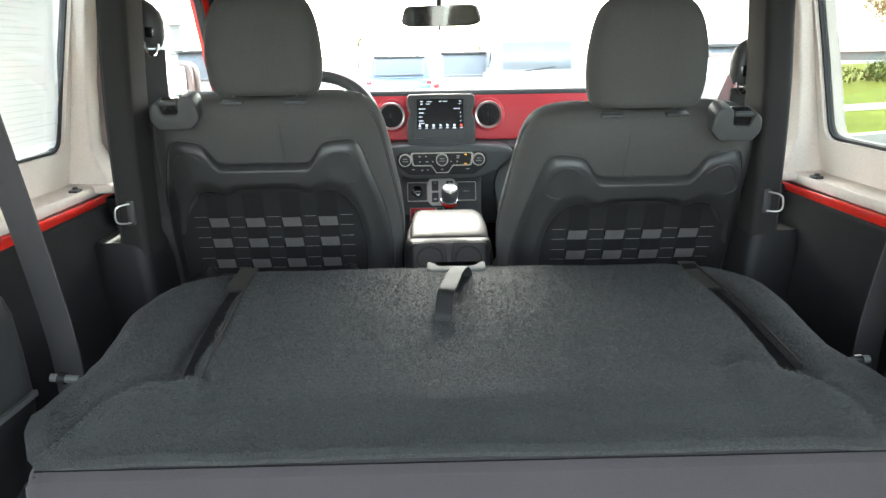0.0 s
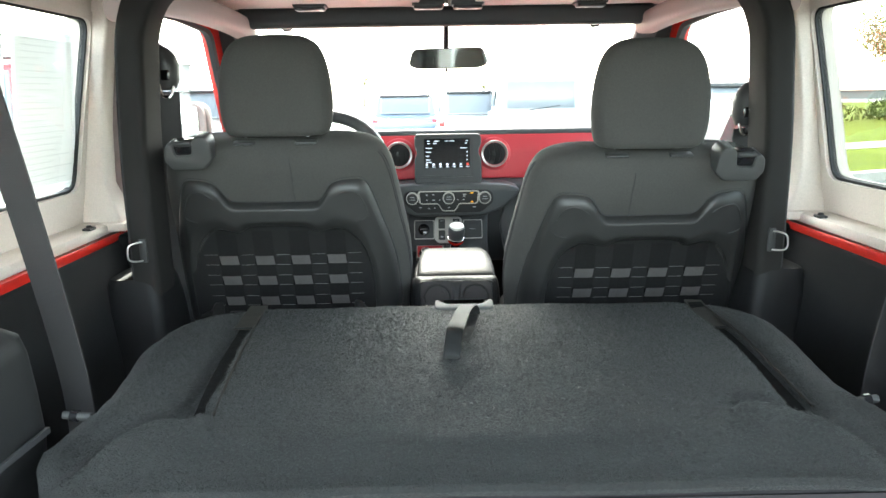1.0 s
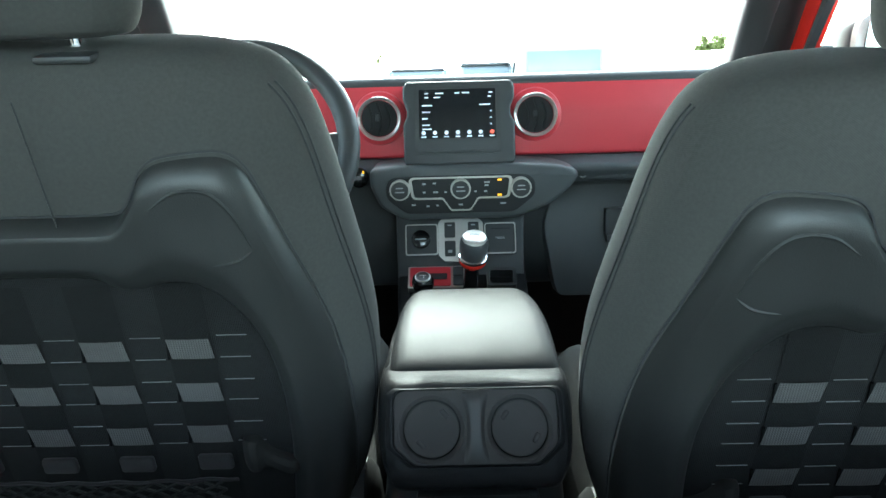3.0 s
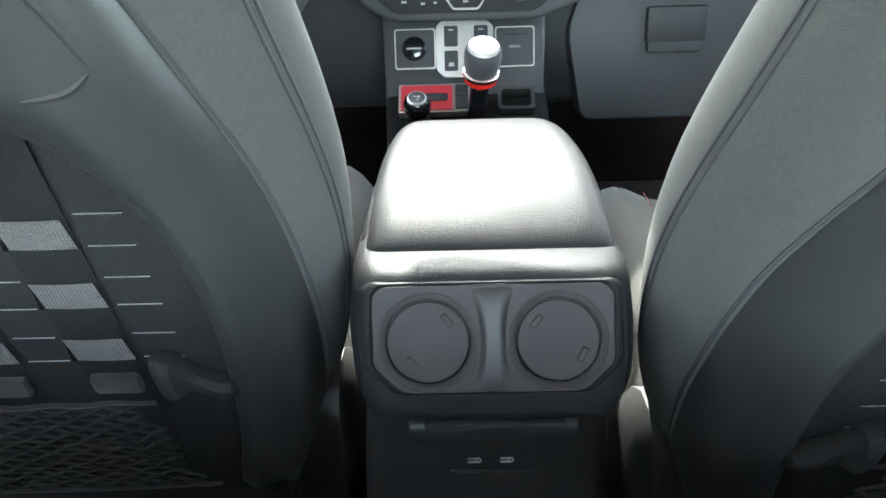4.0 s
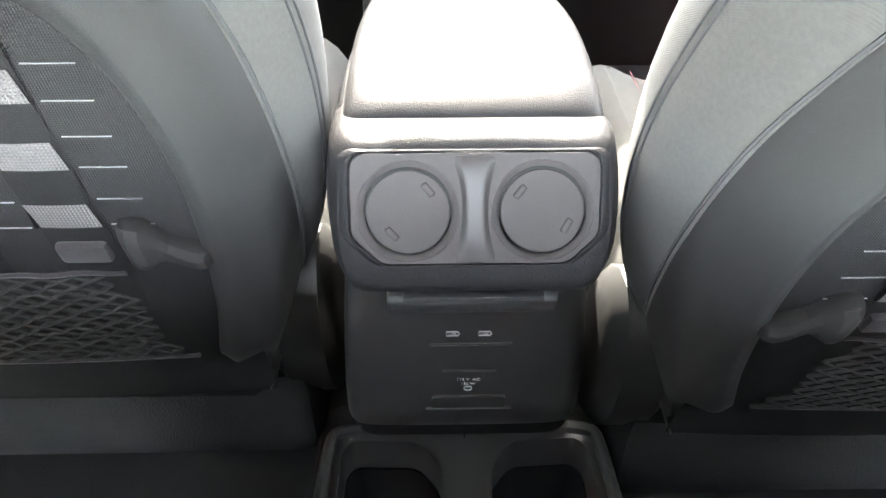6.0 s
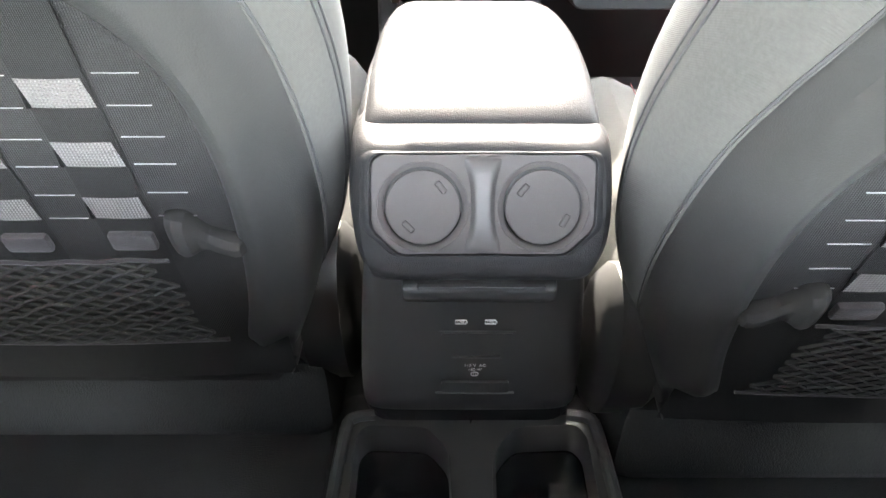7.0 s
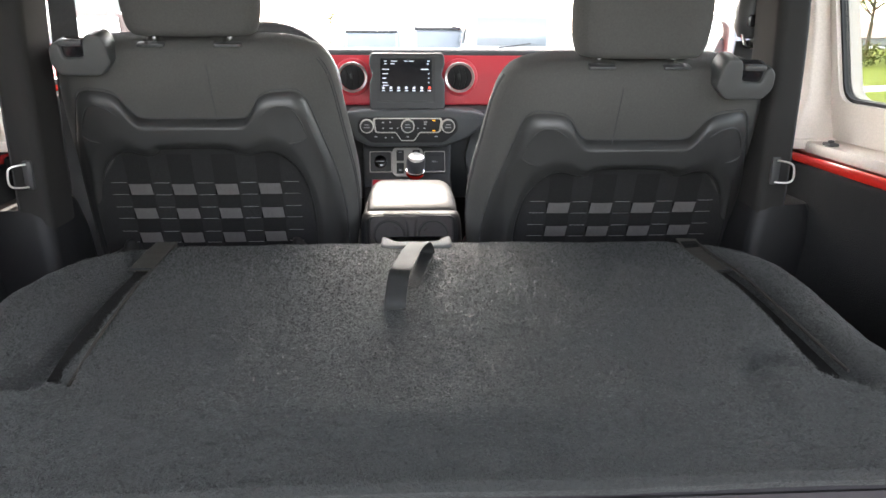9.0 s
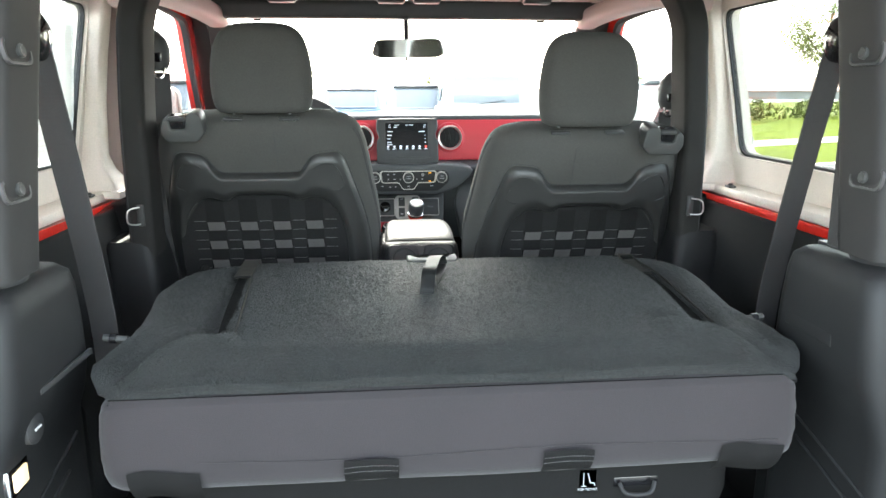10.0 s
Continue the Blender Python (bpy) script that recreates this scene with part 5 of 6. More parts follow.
for a, b in zip(rows, rows[1:]):
    for q in range(len(a) - 1):
        bm.faces.new((a[q], a[q + 1], b[q + 1], b[q]))
sp = part("socket_panel", bm, PLASTIC, con, "black panel with usb and mains sockets", sub=1)
lip = part("storage_lip", prism(bmesh.new(), rounded([(1.560, 0.862), (1.540, 0.862), (1.534, 0.857), (1.536, 0.846), (1.544, 0.835), (1.560, 0.830)], 0.005, 3), -0.064, 0.070, "yz", 0.004, 2), PLASTIC, sp)
# lighter grey strip laid on for the shine along the lip
part("lip_shine", boxed((0.004, 1.5365, 0.8605), (0.110, 0.008, 0.005), 0.0024), TRIM, lip)
F = 1.5552
for x in (-0.0118, 0.0158):
    part("usb_frame", framed(bmesh.new(), rect(x - 0.0052, 0.7970, x + 0.0052, 0.8022), rect(x - 0.0047, 0.7975, x + 0.0047, 0.8017), F, F + 0.0012), PRINT, sp)
    letters("USB", 0.0038, pose(x, F, 0.7996, 90, 0, 0), PRINT, sp)
    part("usb_tip", boxed((x + 0.0058, F + 0.0004, 0.7996), (0.0010, 0.0008, 0.0020)), PRINT, sp)
for z, wd in ((0.787, 0.072), (0.752, 0.048), (0.699, 0.080)):
    part("flap_edge", boxed((0.004, F + 0.0015, z), (wd, 0.004, 0.0018), 0.0008), TRIM, sp)
part("usb_flap", prism(bmesh.new(), rect(-0.030, 0.756, 0.038, 0.785, 0.003), F + 0.0002, F + 0.004), PLASTIC, sp)
part("mains_flap", prism(bmesh.new(), rect(-0.030, 0.701, 0.038, 0.7155, 0.003), F + 0.0002, F + 0.004), PLASTIC, sp)
letters("115 V  AC", 0.0050, pose(0.003, F - 0.0002, 0.7415, 90, 0, 0), PRINT, sp)
letters("150 W", 0.0048, pose(0.003, F - 0.0002, 0.7355, 90, 0, 0), PRINT, sp)
part("socket_symbol", framed(bmesh.new(), [(0.003 + x, 0.7278 + z) for x, z in circle(0.0040, 20, 0.0030)], [(0.003 + x, 0.7278 + z) for x, z in circle(0.0034, 20, 0.0025)], F + 0.0006, F + 0.0016), PRINT, sp)
for x in (-0.0012, 0.0012):
    part("socket_pin", boxed((0.003 + x, F + 0.0008, 0.7280), (0.0005, 0.0005, 0.0020)), PRINT, sp)
# low cup holders behind the console: a floor tray with two deep wells
outer = rounded([(-0.131, 1.606), (-0.138, 1.596), (-0.150, 1.40), (-0.135, 1.37), (0.140, 1.37), (0.156, 1.40), (0.150, 1.596), (0.143, 1.606)], 0.010, 3)
bm = bmesh.new()
tray_parts = []
for q in (-1, 1):
    well = rounded([(0.004 + q * (x - 0.002), y) for x, y in ((0.024, 1.47), (0.028, 1.557), (0.052, 1.588), (0.122, 1.591), (0.132, 1.575), (0.132, 1.47), (0.110, 1.43), (0.046, 1.43))], 0.012, 3)
    half_o = rounded([(0.004, 1.44), (0.004, 1.53), (0.004, 1.606), (0.004 + q * 0.120, 1.608), (0.004 + q * 0.142, 1.596), (0.004 + q * 0.150, 1.46), (0.004 + q * 0.135, 1.37), (0.004, 1.37)], 0.012, 3)
    framed(bm, half_o, well, 0.555, 0.600, "xy")
    tray_parts.append(well)
ch = part("cup_holder", bm, PLASTIC, con, "black double cup holder at floor level")
for q, well in zip((-1, 1), tray_parts):
    cx, cy = 0.004 + q * 0.077, 1.515
    part("well_rim", framed(bmesh.new(), [(cx + (x - cx) * 1.07, cy + (y - cy) * 1.06) for x, y in well], well, 0.598, 0.6035, "xy"), PLASTIC, ch)
    part("cup_well", boxed((cx, cy, 0.548), (0.118, 0.17, 0.012), 0.004), GLOSSBLACK, ch)
    part("side_rim", sweep(bmesh.new(), curve_pts([(0.004 + q * 0.112, 1.606, 0.602), (0.004 + q * 0.134, 1.600, 0.604), (0.004 + q * 0.1425, 1.585, 0.604), (0.004 + q * 0.147, 1.50, 0.603), (0.004 + q * 0.148, 1.42, 0.602)], 4), circle(0.007, 8)), PLASTIC, ch)
part("tunnel", boxed((0, 1.50, 0.515), (0.34, 0.40, 0.06), 0.03), FELT, con)
# armrest lid: padded, tapering ahead
rings = []
for y, hw, z0, z1 in ((1.577, 0.0890, 0.980, 0.985), (1.579, 0.0910, 0.972, 0.9905), (1.586, 0.0920, 0.965, 0.9960), (1.602, 0.0920, 0.960, 1.0020), (1.628, 0.0920, 0.958, 1.0080), (1.66, 0.0915, 0.958, 1.0130), (1.70, 0.090, 0.958, 1.0165), (1.745, 0.087, 0.956, 1.0168), (1.815, 0.081, 0.954, 1.0095), (1.857, 0.073, 0.952, 0.997), (1.874, 0.066, 0.952, 0.986), (1.880, 0.056, 0.955, 0.973)):
    hw *= 1.035
    rings.append([(x + 0.003, y, z) for x, z in rounded([(-hw, z0), (hw, z0), (hw, z1 - 0.006), (hw * 0.82, z1), (-hw * 0.82, z1), (-hw, z1 - 0.006)], 0.012, 3)])
lid = part("armrest_lid", loft(bmesh.new(), rings), VINYL, con, "padded black leatherette armrest lid", sub=1)
for q in (-1, 1):
    part("lid_stitch", sweep(bmesh.new(), curve_pts([(0.003 + q * 0.0945, 1.60, 0.985), (0.003 + q * 0.0955, 1.67, 0.992), (0.003 + q * 0.092, 1.75, 0.993), (0.003 + q * 0.086, 1.83, 0.988), (0.003 + q * 0.078, 1.88, 0.980)], 4), circle(0.0013, 5)), GREYCLOTH, lid)
# gear and transfer levers
KNOB = material("satin dark grey knob", (0.06, 0.062, 0.065), 0.3, vary=0.08, scale=30, fine=0.05)
gl = thing("gear_lever", (0.022, 2.16, 0.86), "gear lever with a black and silver knob and a red collar", "gear lever")
GM = pose(0.019, 2.158, 0.955, 26, 4, 0) @ Matrix.Diagonal((1.06, 1.06, 1.0, 1))
part("shaft", lathe(bmesh.new(), [(0.014, -0.10), (0.013, 0.0)], GM, 16), GLOSSBLACK, gl)
part("red_collar", lathe(bmesh.new(), [(0.021, -0.006), (0.0245, 0.0), (0.0235, 0.005), (0.018, 0.006)], GM, 24), REDBODY, gl)
part("silver_ring", lathe(bmesh.new(), [(0.024, 0.007), (0.0265, 0.010), (0.0265, 0.015), (0.024, 0.017)], GM, 28), CHROME, gl)
part("knob", lathe(bmesh.new(), [(0.0235, 0.017), (0.0255, 0.028), (0.0260, 0.040), (0.0250, 0.050), (0.0215, 0.057)], GM, 28), KNOB, gl)
part("cap", lathe(bmesh.new(), [(0.0222, 0.0560), (0.0200, 0.0600), (0.0165, 0.0612), (0.0, 0.0615)], GM, 28), SILVER, gl)
part("cap_mark", merge(bmesh.new(), framed(bmesh.new(), rect(-0.008, -0.006, 0.008, 0.006, 0.002), rect(-0.0070, -0.0050, 0.0070, 0.0050, 0.002), 0.0614, 0.0619, "xy"), GM), GREYINK, gl)
tl = thing("transfer_lever", (-0.079, 2.19, 0.86), "short transfer lever with a black knob and silver cap", "gear lever")
TM = pose(-0.079, 2.196, 0.893, 26, 0, 0)
part("boot", lathe(bmesh.new(), [(0.030, -0.05), (0.024, -0.03), (0.017, -0.012), (0.015, 0.0)], TM, 20), RUBBER, tl)
part("knob", lathe(bmesh.new(), [(0.016, -0.004), (0.021, 0.004), (0.0225, 0.014), (0.020, 0.023), (0.015, 0.027)], TM, 24), GLOSSBLACK, tl)
part("cap", lathe(bmesh.new(), [(0.0158, 0.0265), (0.0152, 0.0285), (0.0130, 0.0290)], TM, 24), SILVER, tl)
part("cap_face", lathe(bmesh.new(), [(0.0130, 0.0285), (0.0128, 0.0294), (0.0, 0.0296)], TM, 24), KNOB, tl)
part("cap_mark", merge(bmesh.new(), rbox(rbox(bmesh.new(), (0, 0.002, 0.0298), (0.012, 0.0012, 0.0006)), (0.002, -0.002, 0.0298), (0.0012, 0.008, 0.0006)), TM), WHITEINK, tl)

# ---- dashboard ----
dash = thing("dashboard", (0, 2.45, 0.7), "black dashboard with a matt red fascia, screen and round vents", "dashboard")
prof = rounded([(2.395, 1.288), (2.41, 1.300), (2.46, 1.297), (2.74, 1.215), (2.74, 0.98), (2.52, 0.98), (2.43, 1.10), (2.40, 1.16)], 0.014, 3)
part("top_pad", prism(bmesh.new(), prof, -0.70, 0.70, "yz"), PLASTIC, dash)
fas = part("fascia", prism(bmesh.new(), rounded([(2.374, 1.130), (2.382, 1.225), (2.394, 1.280), (2.42, 1.286), (2.42, 1.120)], 0.006, 3), -0.69, 0.69, "yz"), REDDASH, dash, "matt red dash fascia")
part("fascia_shelf", prism(bmesh.new(), rounded([(2.335, 1.098), (2.338, 1.112), (2.40, 1.134), (2.44, 1.134), (2.44, 1.07), (2.36, 1.07)], 0.008, 3), -0.69, 0.69, "yz"), DASHGREY, dash)
part("lower_dash", prism(bmesh.new(), rounded([(2.400, 1.118), (2.420, 1.06), (2.450, 0.92), (2.50, 0.80), (2.70, 0.78), (2.70, 1.118)], 0.02, 3), -0.69, 0.69, "yz"), DASHGREY, dash)
gb = part("glovebox_door", prism(bmesh.new(), rounded([(0.215, 1.058), (0.68, 1.058), (0.66, 0.80), (0.215, 0.80), (0.185, 0.96)], 0.02, 3), 2.405, 2.47, "xz", 0.006, m=Matrix.Translation((0, 2.43, 0.95)) @ Matrix.Rotation(radians(-9), 4, "X") @ Matrix.Translation((0, -2.43, -0.95))), DASHGREY, dash)
part("latch_pocket", boxed((0.375, 2.402, 0.972), (0.105, 0.02, 0.062), 0.006, turn=(-9, 0, 0)), TRIM, gb)
part("latch_handle", boxed((0.374, 2.400, 0.935), (0.095, 0.022, 0.024), 0.006, turn=(-9, 0, 0)), DASHGREY, gb)
# grab handle rail above the glovebox
gr = part("grab_rail", sweep(bmesh.new(), curve_pts([(0.255, 2.375, 1.092), (0.32, 2.362, 1.090), (0.50, 2.362, 1.088), (0.66, 2.38, 1.088)], 4), rounded([(-0.016, -0.017), (0.016, -0.017), (0.016, 0.017), (-0.016, 0.017)], 0.01, 3), side=(0, 1, 0)), DASHGREY, dash)
part("bolt", lathe(bmesh.new(), [(0.0085, 0), (0.0085, 0.004), (0.006, 0.006), (0.004, 0.003)], pose(0.262, 2.352, 1.088, 90, 0, 0), 16), SILVER, gr)
for k in range(7):
    part("mark_bar", boxed((0.34 + k * 0.024, 2.3445, 1.089), (0.013 if k % 2 else 0.009, 0.001, 0.011)), TRIM, gr)
# vents
for x in (-0.168, 0.163):
    v = part("air_vent", lathe(bmesh.new(), [(0.0445, -0.004), (0.0465, 0.006), (0.045, 0.009), (0.040, 0.006), (0.0385, -0.002)], pose(x, 2.372, 1.214, 86, 0, 0), 40), SILVER, dash, "round air vent with a satin silver ring")
    part("red_surround", lathe(bmesh.new(), [(0.058, -0.010), (0.055, 0.000), (0.0470, 0.0035)], pose(x, 2.376, 1.214, 86, 0, 0), 40), REDDASH, v)
    part("vent_cup", lathe(bmesh.new(), [(0.0395, -0.002), (0.0385, 0.0005), (0.0, 0.001)], pose(x, 2.373, 1.214, 86, 0, 0), 32), RUBBER, v)
    for k in (-1, 0, 1):
        part("slat", sweep(bmesh.new(), curve_pts([(x + k * 0.018 - 0.004, 2.366, 1.214 + 0.034 * math.cos(k * 0.55)), (x + k * 0.018 + 0.004, 2.362, 1.214), (x + k * 0.018 - 0.002, 2.366, 1.214 - 0.034 * math.cos(k * 0.55))], 5), flat(0.003, 0.012), side=(1, 0, 0)), COVER, v)
    part("slat_tab", boxed((x - 0.002, 2.359, 1.218), (0.010, 0.006, 0.016), 0.003), TRIM, v)
# screen unit: bezel leaning back at the bottom
SM = Matrix.Translation((0, 2.287, 1.212)) @ Matrix.Rotation(radians(-14), 4, "X")
bez = rounded([(-0.106, -0.088), (0.106, -0.088), (0.112, -0.080), (0.112, -0.004), (0.104, 0.010), (0.104, 0.030), (0.112, 0.042), (0.112, 0.070), (0.104, 0.080), (-0.104, 0.080), (-0.112, 0.070), (-0.112, 0.042), (-0.104, 0.030), (-0.104, 0.010), (-0.112, -0.004), (-0.112, -0.080)], 0.006, 3)
scr = part("screen_bezel", prism(bmesh.new(), bez, 0.0, 0.13, "xz", 0.005, 3, m=SM), TRIM, dash, "dark grey framed touch screen")
part("screen_surround", prism(bmesh.new(), rect(-0.089, -0.066, 0.083, 0.068, 0.006), -0.0035, 0.01, "xz", m=SM), PLASTIC, scr)
dsp = part("display", prism(bmesh.new(), rect(-0.0795, -0.036, 0.0735, 0.062, 0.003), -0.0045, 0.01, "xz", m=SM), SCREEN, scr, "black display with a white settings list")
part("lower_bar", prism(bmesh.new(), rect(-0.082, -0.062, 0.077, -0.042, 0.004), -0.0055, 0.01, "xz", m=SM), TRIM, scr)
for x0, z, w in ((-0.068, 0.054, 0.008), (-0.047, 0.054, 0.018), (-0.008, 0.054, 0.010), (0.006, 0.054, 0.016), (0.060, 0.054, 0.008), (-0.068, 0.046, 0.008), (-0.050, 0.046, 0.014), (-0.074, 0.030, 0.022), (0.040, 0.030, 0.024), (-0.074, 0.017, 0.018), (0.062, 0.017, 0.004), (-0.074, 0.004, 0.012), (0.062, 0.004, 0.004), (-0.074, -0.009, 0.016), (0.062, -0.009, 0.004), (0.058, 0.046, 0.007), (-0.074, -0.017, 0.020)):
    part("text_line", merge(bmesh.new(), boxed((x0 + w / 2, -0.0050, z), (w * 0.92, 0.0006, 0.0026)), SM), LIT, dsp)
part("list_area", prism(bmesh.new(), rect(-0.040, -0.012, 0.032, 0.024), -0.0049, -0.0044, "xz", m=SM), GLOSSBLACK, dsp)
for k in range(7):
    x = -0.071 + k * 0.0228
    part("menu_icon", lathe(bmesh.new(), [(0.0042, 0), (0.0042, 0.0008), (0.0022, 0.0008), (0.0022, 0)], SM @ pose(x, -0.0046, -0.0245, 90, 0, 0), 14), LITRED if k == 6 else LIT, dsp)
    part("icon_label", merge(bmesh.new(), boxed((x, -0.005, -0.0325), (0.010, 0.0006, 0.0026)), SM), LIT, dsp)
# climate hood and panel
hood = part("climate_hood", prism(bmesh.new(), rounded([(-0.182, 1.122), (-0.12, 1.128), (0.12, 1.128), (0.200, 1.122), (0.232, 1.112), (0.238, 1.100), (0.222, 1.076), (0.178, 1.040), (0.112, 1.016), (-0.114, 1.016), (-0.162, 1.042), (-0.182, 1.085)], 0.014, 4), 2.255, 2.44, "xz", 0.010, 3), DASHGREY, dash, "black moulded climate control hood")
cp = part("climate_panel", prism(bmesh.new(), rounded([(-0.132, 1.106), (0.132, 1.106), (0.149, 1.094), (0.150, 1.064), (0.108, 1.030), (-0.110, 1.030), (-0.150, 1.064), (-0.149, 1.094)], 0.012, 4), 2.250, 2.30, "xz", 0.003), RUBBER, hood, "black climate panel")
so = rounded([(-0.097, 1.1045), (0.098, 1.1045), (0.104, 1.099), (0.098, 1.064), (0.090, 1.060), (0.036, 1.060), (0.020, 1.036), (-0.020, 1.036), (-0.036, 1.060), (-0.090, 1.060), (-0.098, 1.064), (-0.104, 1.099)], 0.004, 3)
si = rounded([(-0.092, 1.1015), (0.093, 1.1015), (0.098, 1.098), (0.0935, 1.0660), (0.088, 1.0630), (0.035, 1.0630), (0.019, 1.0385), (-0.019, 1.0385), (-0.035, 1.0630), (-0.088, 1.0630), (-0.0935, 1.0660), (-0.098, 1.098)], 0.004, 3)
part("silver_frame", framed(bmesh.new(), so, si, 2.2445, 2.252), FRAMESILVER, cp, "satin silver frame")
for x, r in ((-0.121, 0.0185), (0.0, 0.0180), (0.120, 0.0185)):
    k = part("rotary_knob", lathe(bmesh.new(), [(r, 0), (r * 0.97, 0.014), (r * 0.85, 0.016), (0, 0.0165)], pose(x, 2.2500, 1.081, 90, 0, 0), 32), PLASTIC, cp)
    part("knob_ring", lathe(bmesh.new(), [(r * 1.12, 0), (r * 1.12, 0.012), (r * 1.05, 0.0175), (r * 0.95, 0.0175), (r * 0.93, 0.0150)], pose(x, 2.2505, 1.081, 90, 0, 0), 32), FRAMESILVER, k, "chrome knob ring")
    for dz, w in ((0.005, 0.014), (-0.003, 0.018)):
        part("knob_mark", boxed((x, 2.2330, 1.081 + dz), (w, 0.0008, 0.0022)), GREYINK, k)
for x, z, w in ((-0.073, 1.091, 0.009), (-0.052, 1.092, 0.008), (-0.073, 1.074, 0.007), (-0.050, 1.074, 0.012), (-0.030, 1.074, 0.006), (0.030, 1.074, 0.006), (0.050, 1.074, 0.008), (0.053, 1.092, 0.014), (0.052, 1.086, 0.010), (-0.095, 1.049, 0.010), (-0.066, 1.046, 0.008), (-0.047, 1.047, 0.006), (0.085, 1.049, 0.014), (0.0, 1.048, 0.010)):
    part("button_mark", boxed((x, 2.2492, z), (w * 0.8, 0.001, 0.0034)), GREYINK, cp)
for z in (1.0965, 1.0665):
    part("indicator", boxed((0.078, 2.2485, z), (0.0085, 0.0015, 0.0034)), AMBER, cp, "lit amber indicator")
ig = part("ignition_button", lathe(bmesh.new(), [(0.021, 0), (0.021, 0.006), (0.017, 0.009), (0, 0.009)], pose(-0.213, 2.33, 1.096, 90, 0, 0), 24), GLOSSBLACK, dash)
part("button_mark", boxed((-0.213, 2.320, 1.096), (0.014, 0.0008, 0.008)), GREYINK, ig)
part("button_lamp", boxed((-0.202, 2.320, 1.108), (0.003, 0.0008, 0.006)), AMBER, ig)
# switch stack
st = part("switch_console", prism(bmesh.new(), rounded([(-0.140, 1.02), (0.137, 1.02), (0.131, 0.84), (-0.136, 0.84)], 0.012, 3), 2.318, 2.45, "xz", 0.006, m=Matrix.Translation((0, 2.33, 0.95)) @ Matrix.Rotation(radians(-22), 4, "X") @ Matrix.Translation((0, -2.33, -0.95))), TRIM, dash, "black centre stack with switches")
WM = Matrix.Translation((0, 2.330, 0.955)) @ Matrix.Rotation(radians(-22), 4, "X")
def on_stack(name, outline, d0, d1, mat, parent, label="", inner=None):
    bm = framed(bmesh.new(), outline, inner, d0, d1, "xz", m=WM) if inner else prism(bmesh.new(), outline, d0, d1, "xz", m=WM)
    return part(name, bm, mat, parent, label)
for x0, x1, side in ((-0.119, -0.050, 0), (0.050, 0.116, 1)):
    f = on_stack("tray_frame", rect(x0, -0.033, x1, 0.033, 0.005), -0.019, -0.008, FRAMESILVER, st, "satin metal frame", rect(x0 + 0.0022, -0.0308, x1 - 0.0022, 0.0308, 0.005))
    on_stack("tray_door", rect(x0 + 0.0022, -0.0308, x1 - 0.0022, 0.0308, 0.005), -0.0175, -0.006, PLASTIC, f)
    if side == 0:
        part("dial", lathe(bmesh.new(), [(0.020, 0), (0.020, 0.005), (0.017, 0.007), (0, 0.006)], WM @ pose(-0.086, -0.0165, 0, 90, 0, 0), 28), GLOSSBLACK, f)
        part("dial_mark", merge(bmesh.new(), boxed((-0.086, -0.0245, 0), (0.024, 0.0008, 0.0028)), WM), GREYINK, f)
    else:
        letters("MEDIA", 0.0065, WM @ pose(0.083, -0.0180, 0.0, 90, 0, 0), GREYINK, f)
        on_stack("finger_slot", rect(0.064, 0.019, 0.104, 0.0215, 0.001), -0.0182, -0.016, RUBBER, f)
pl = on_stack("switch_plate", rounded([(-0.049, 0.034), (-0.040, 0.044), (0.036, 0.044), (0.047, 0.034), (0.047, -0.034), (0.034, -0.048), (-0.036, -0.048), (-0.049, -0.034)], 0.005, 3), -0.021, -0.005, FRAMESILVER, st, "pale metal switch plate")
for x in (-0.024, 0.026):
    for z in (0.0185, -0.0215):
        w = on_stack("window_switch", rect(x - 0.0115, z - 0.0165, x + 0.0115, z + 0.0165, 0.003), -0.0245, -0.010, PLASTIC, pl)
        part("switch_mark", merge(bmesh.new(), boxed((x, -0.0248, z + (0.010 if z > 0 else -0.006)), (0.009, 0.0006, 0.0022 if z > 0 else 0.006)), WM), GREYINK, w)
# transfer plate and small pocket below
VM = Matrix.Translation((-0.051, 2.235, 0.899)) @ Matrix.Rotation(radians(-52), 4, "X")
tp = part("transfer_plate", prism(bmesh.new(), rect(-0.060, -0.027, 0.058, 0.027, 0.004), -0.004, 0.02, "xz", m=VM), FRAMESILVER, st, "satin silver and red transfer lever plate")
part("red_inlay", prism(bmesh.new(), rect(-0.056, -0.023, 0.027, 0.023, 0.004), -0.006, 0.0, "xz", m=VM), REDDASH, tp, "bright red inlay")
part("lever_slot", prism(bmesh.new(), rect(-0.040, -0.007, 0.020, 0.007, 0.003), -0.0072, 0.0, "xz", m=VM), RUBBER, tp)
for z in (-0.0115, 0.0115):
    part("rocker", prism(bmesh.new(), rect(0.032, z - 0.0105, 0.053, z + 0.0105, 0.003), -0.0085, 0.0, "xz", m=VM), PLASTIC, tp)
part("coin_tray", merge(bmesh.new(), framed(bmesh.new(), rect(-0.030, -0.022, 0.030, 0.022, 0.008), rect(-0.024, -0.016, 0.024, 0.016, 0.006), -0.004, 0.02), Matrix.Translation((0.080, 2.235, 0.897)) @ Matrix.Rotation(radians(-52), 4, "X")), PLASTIC, st)

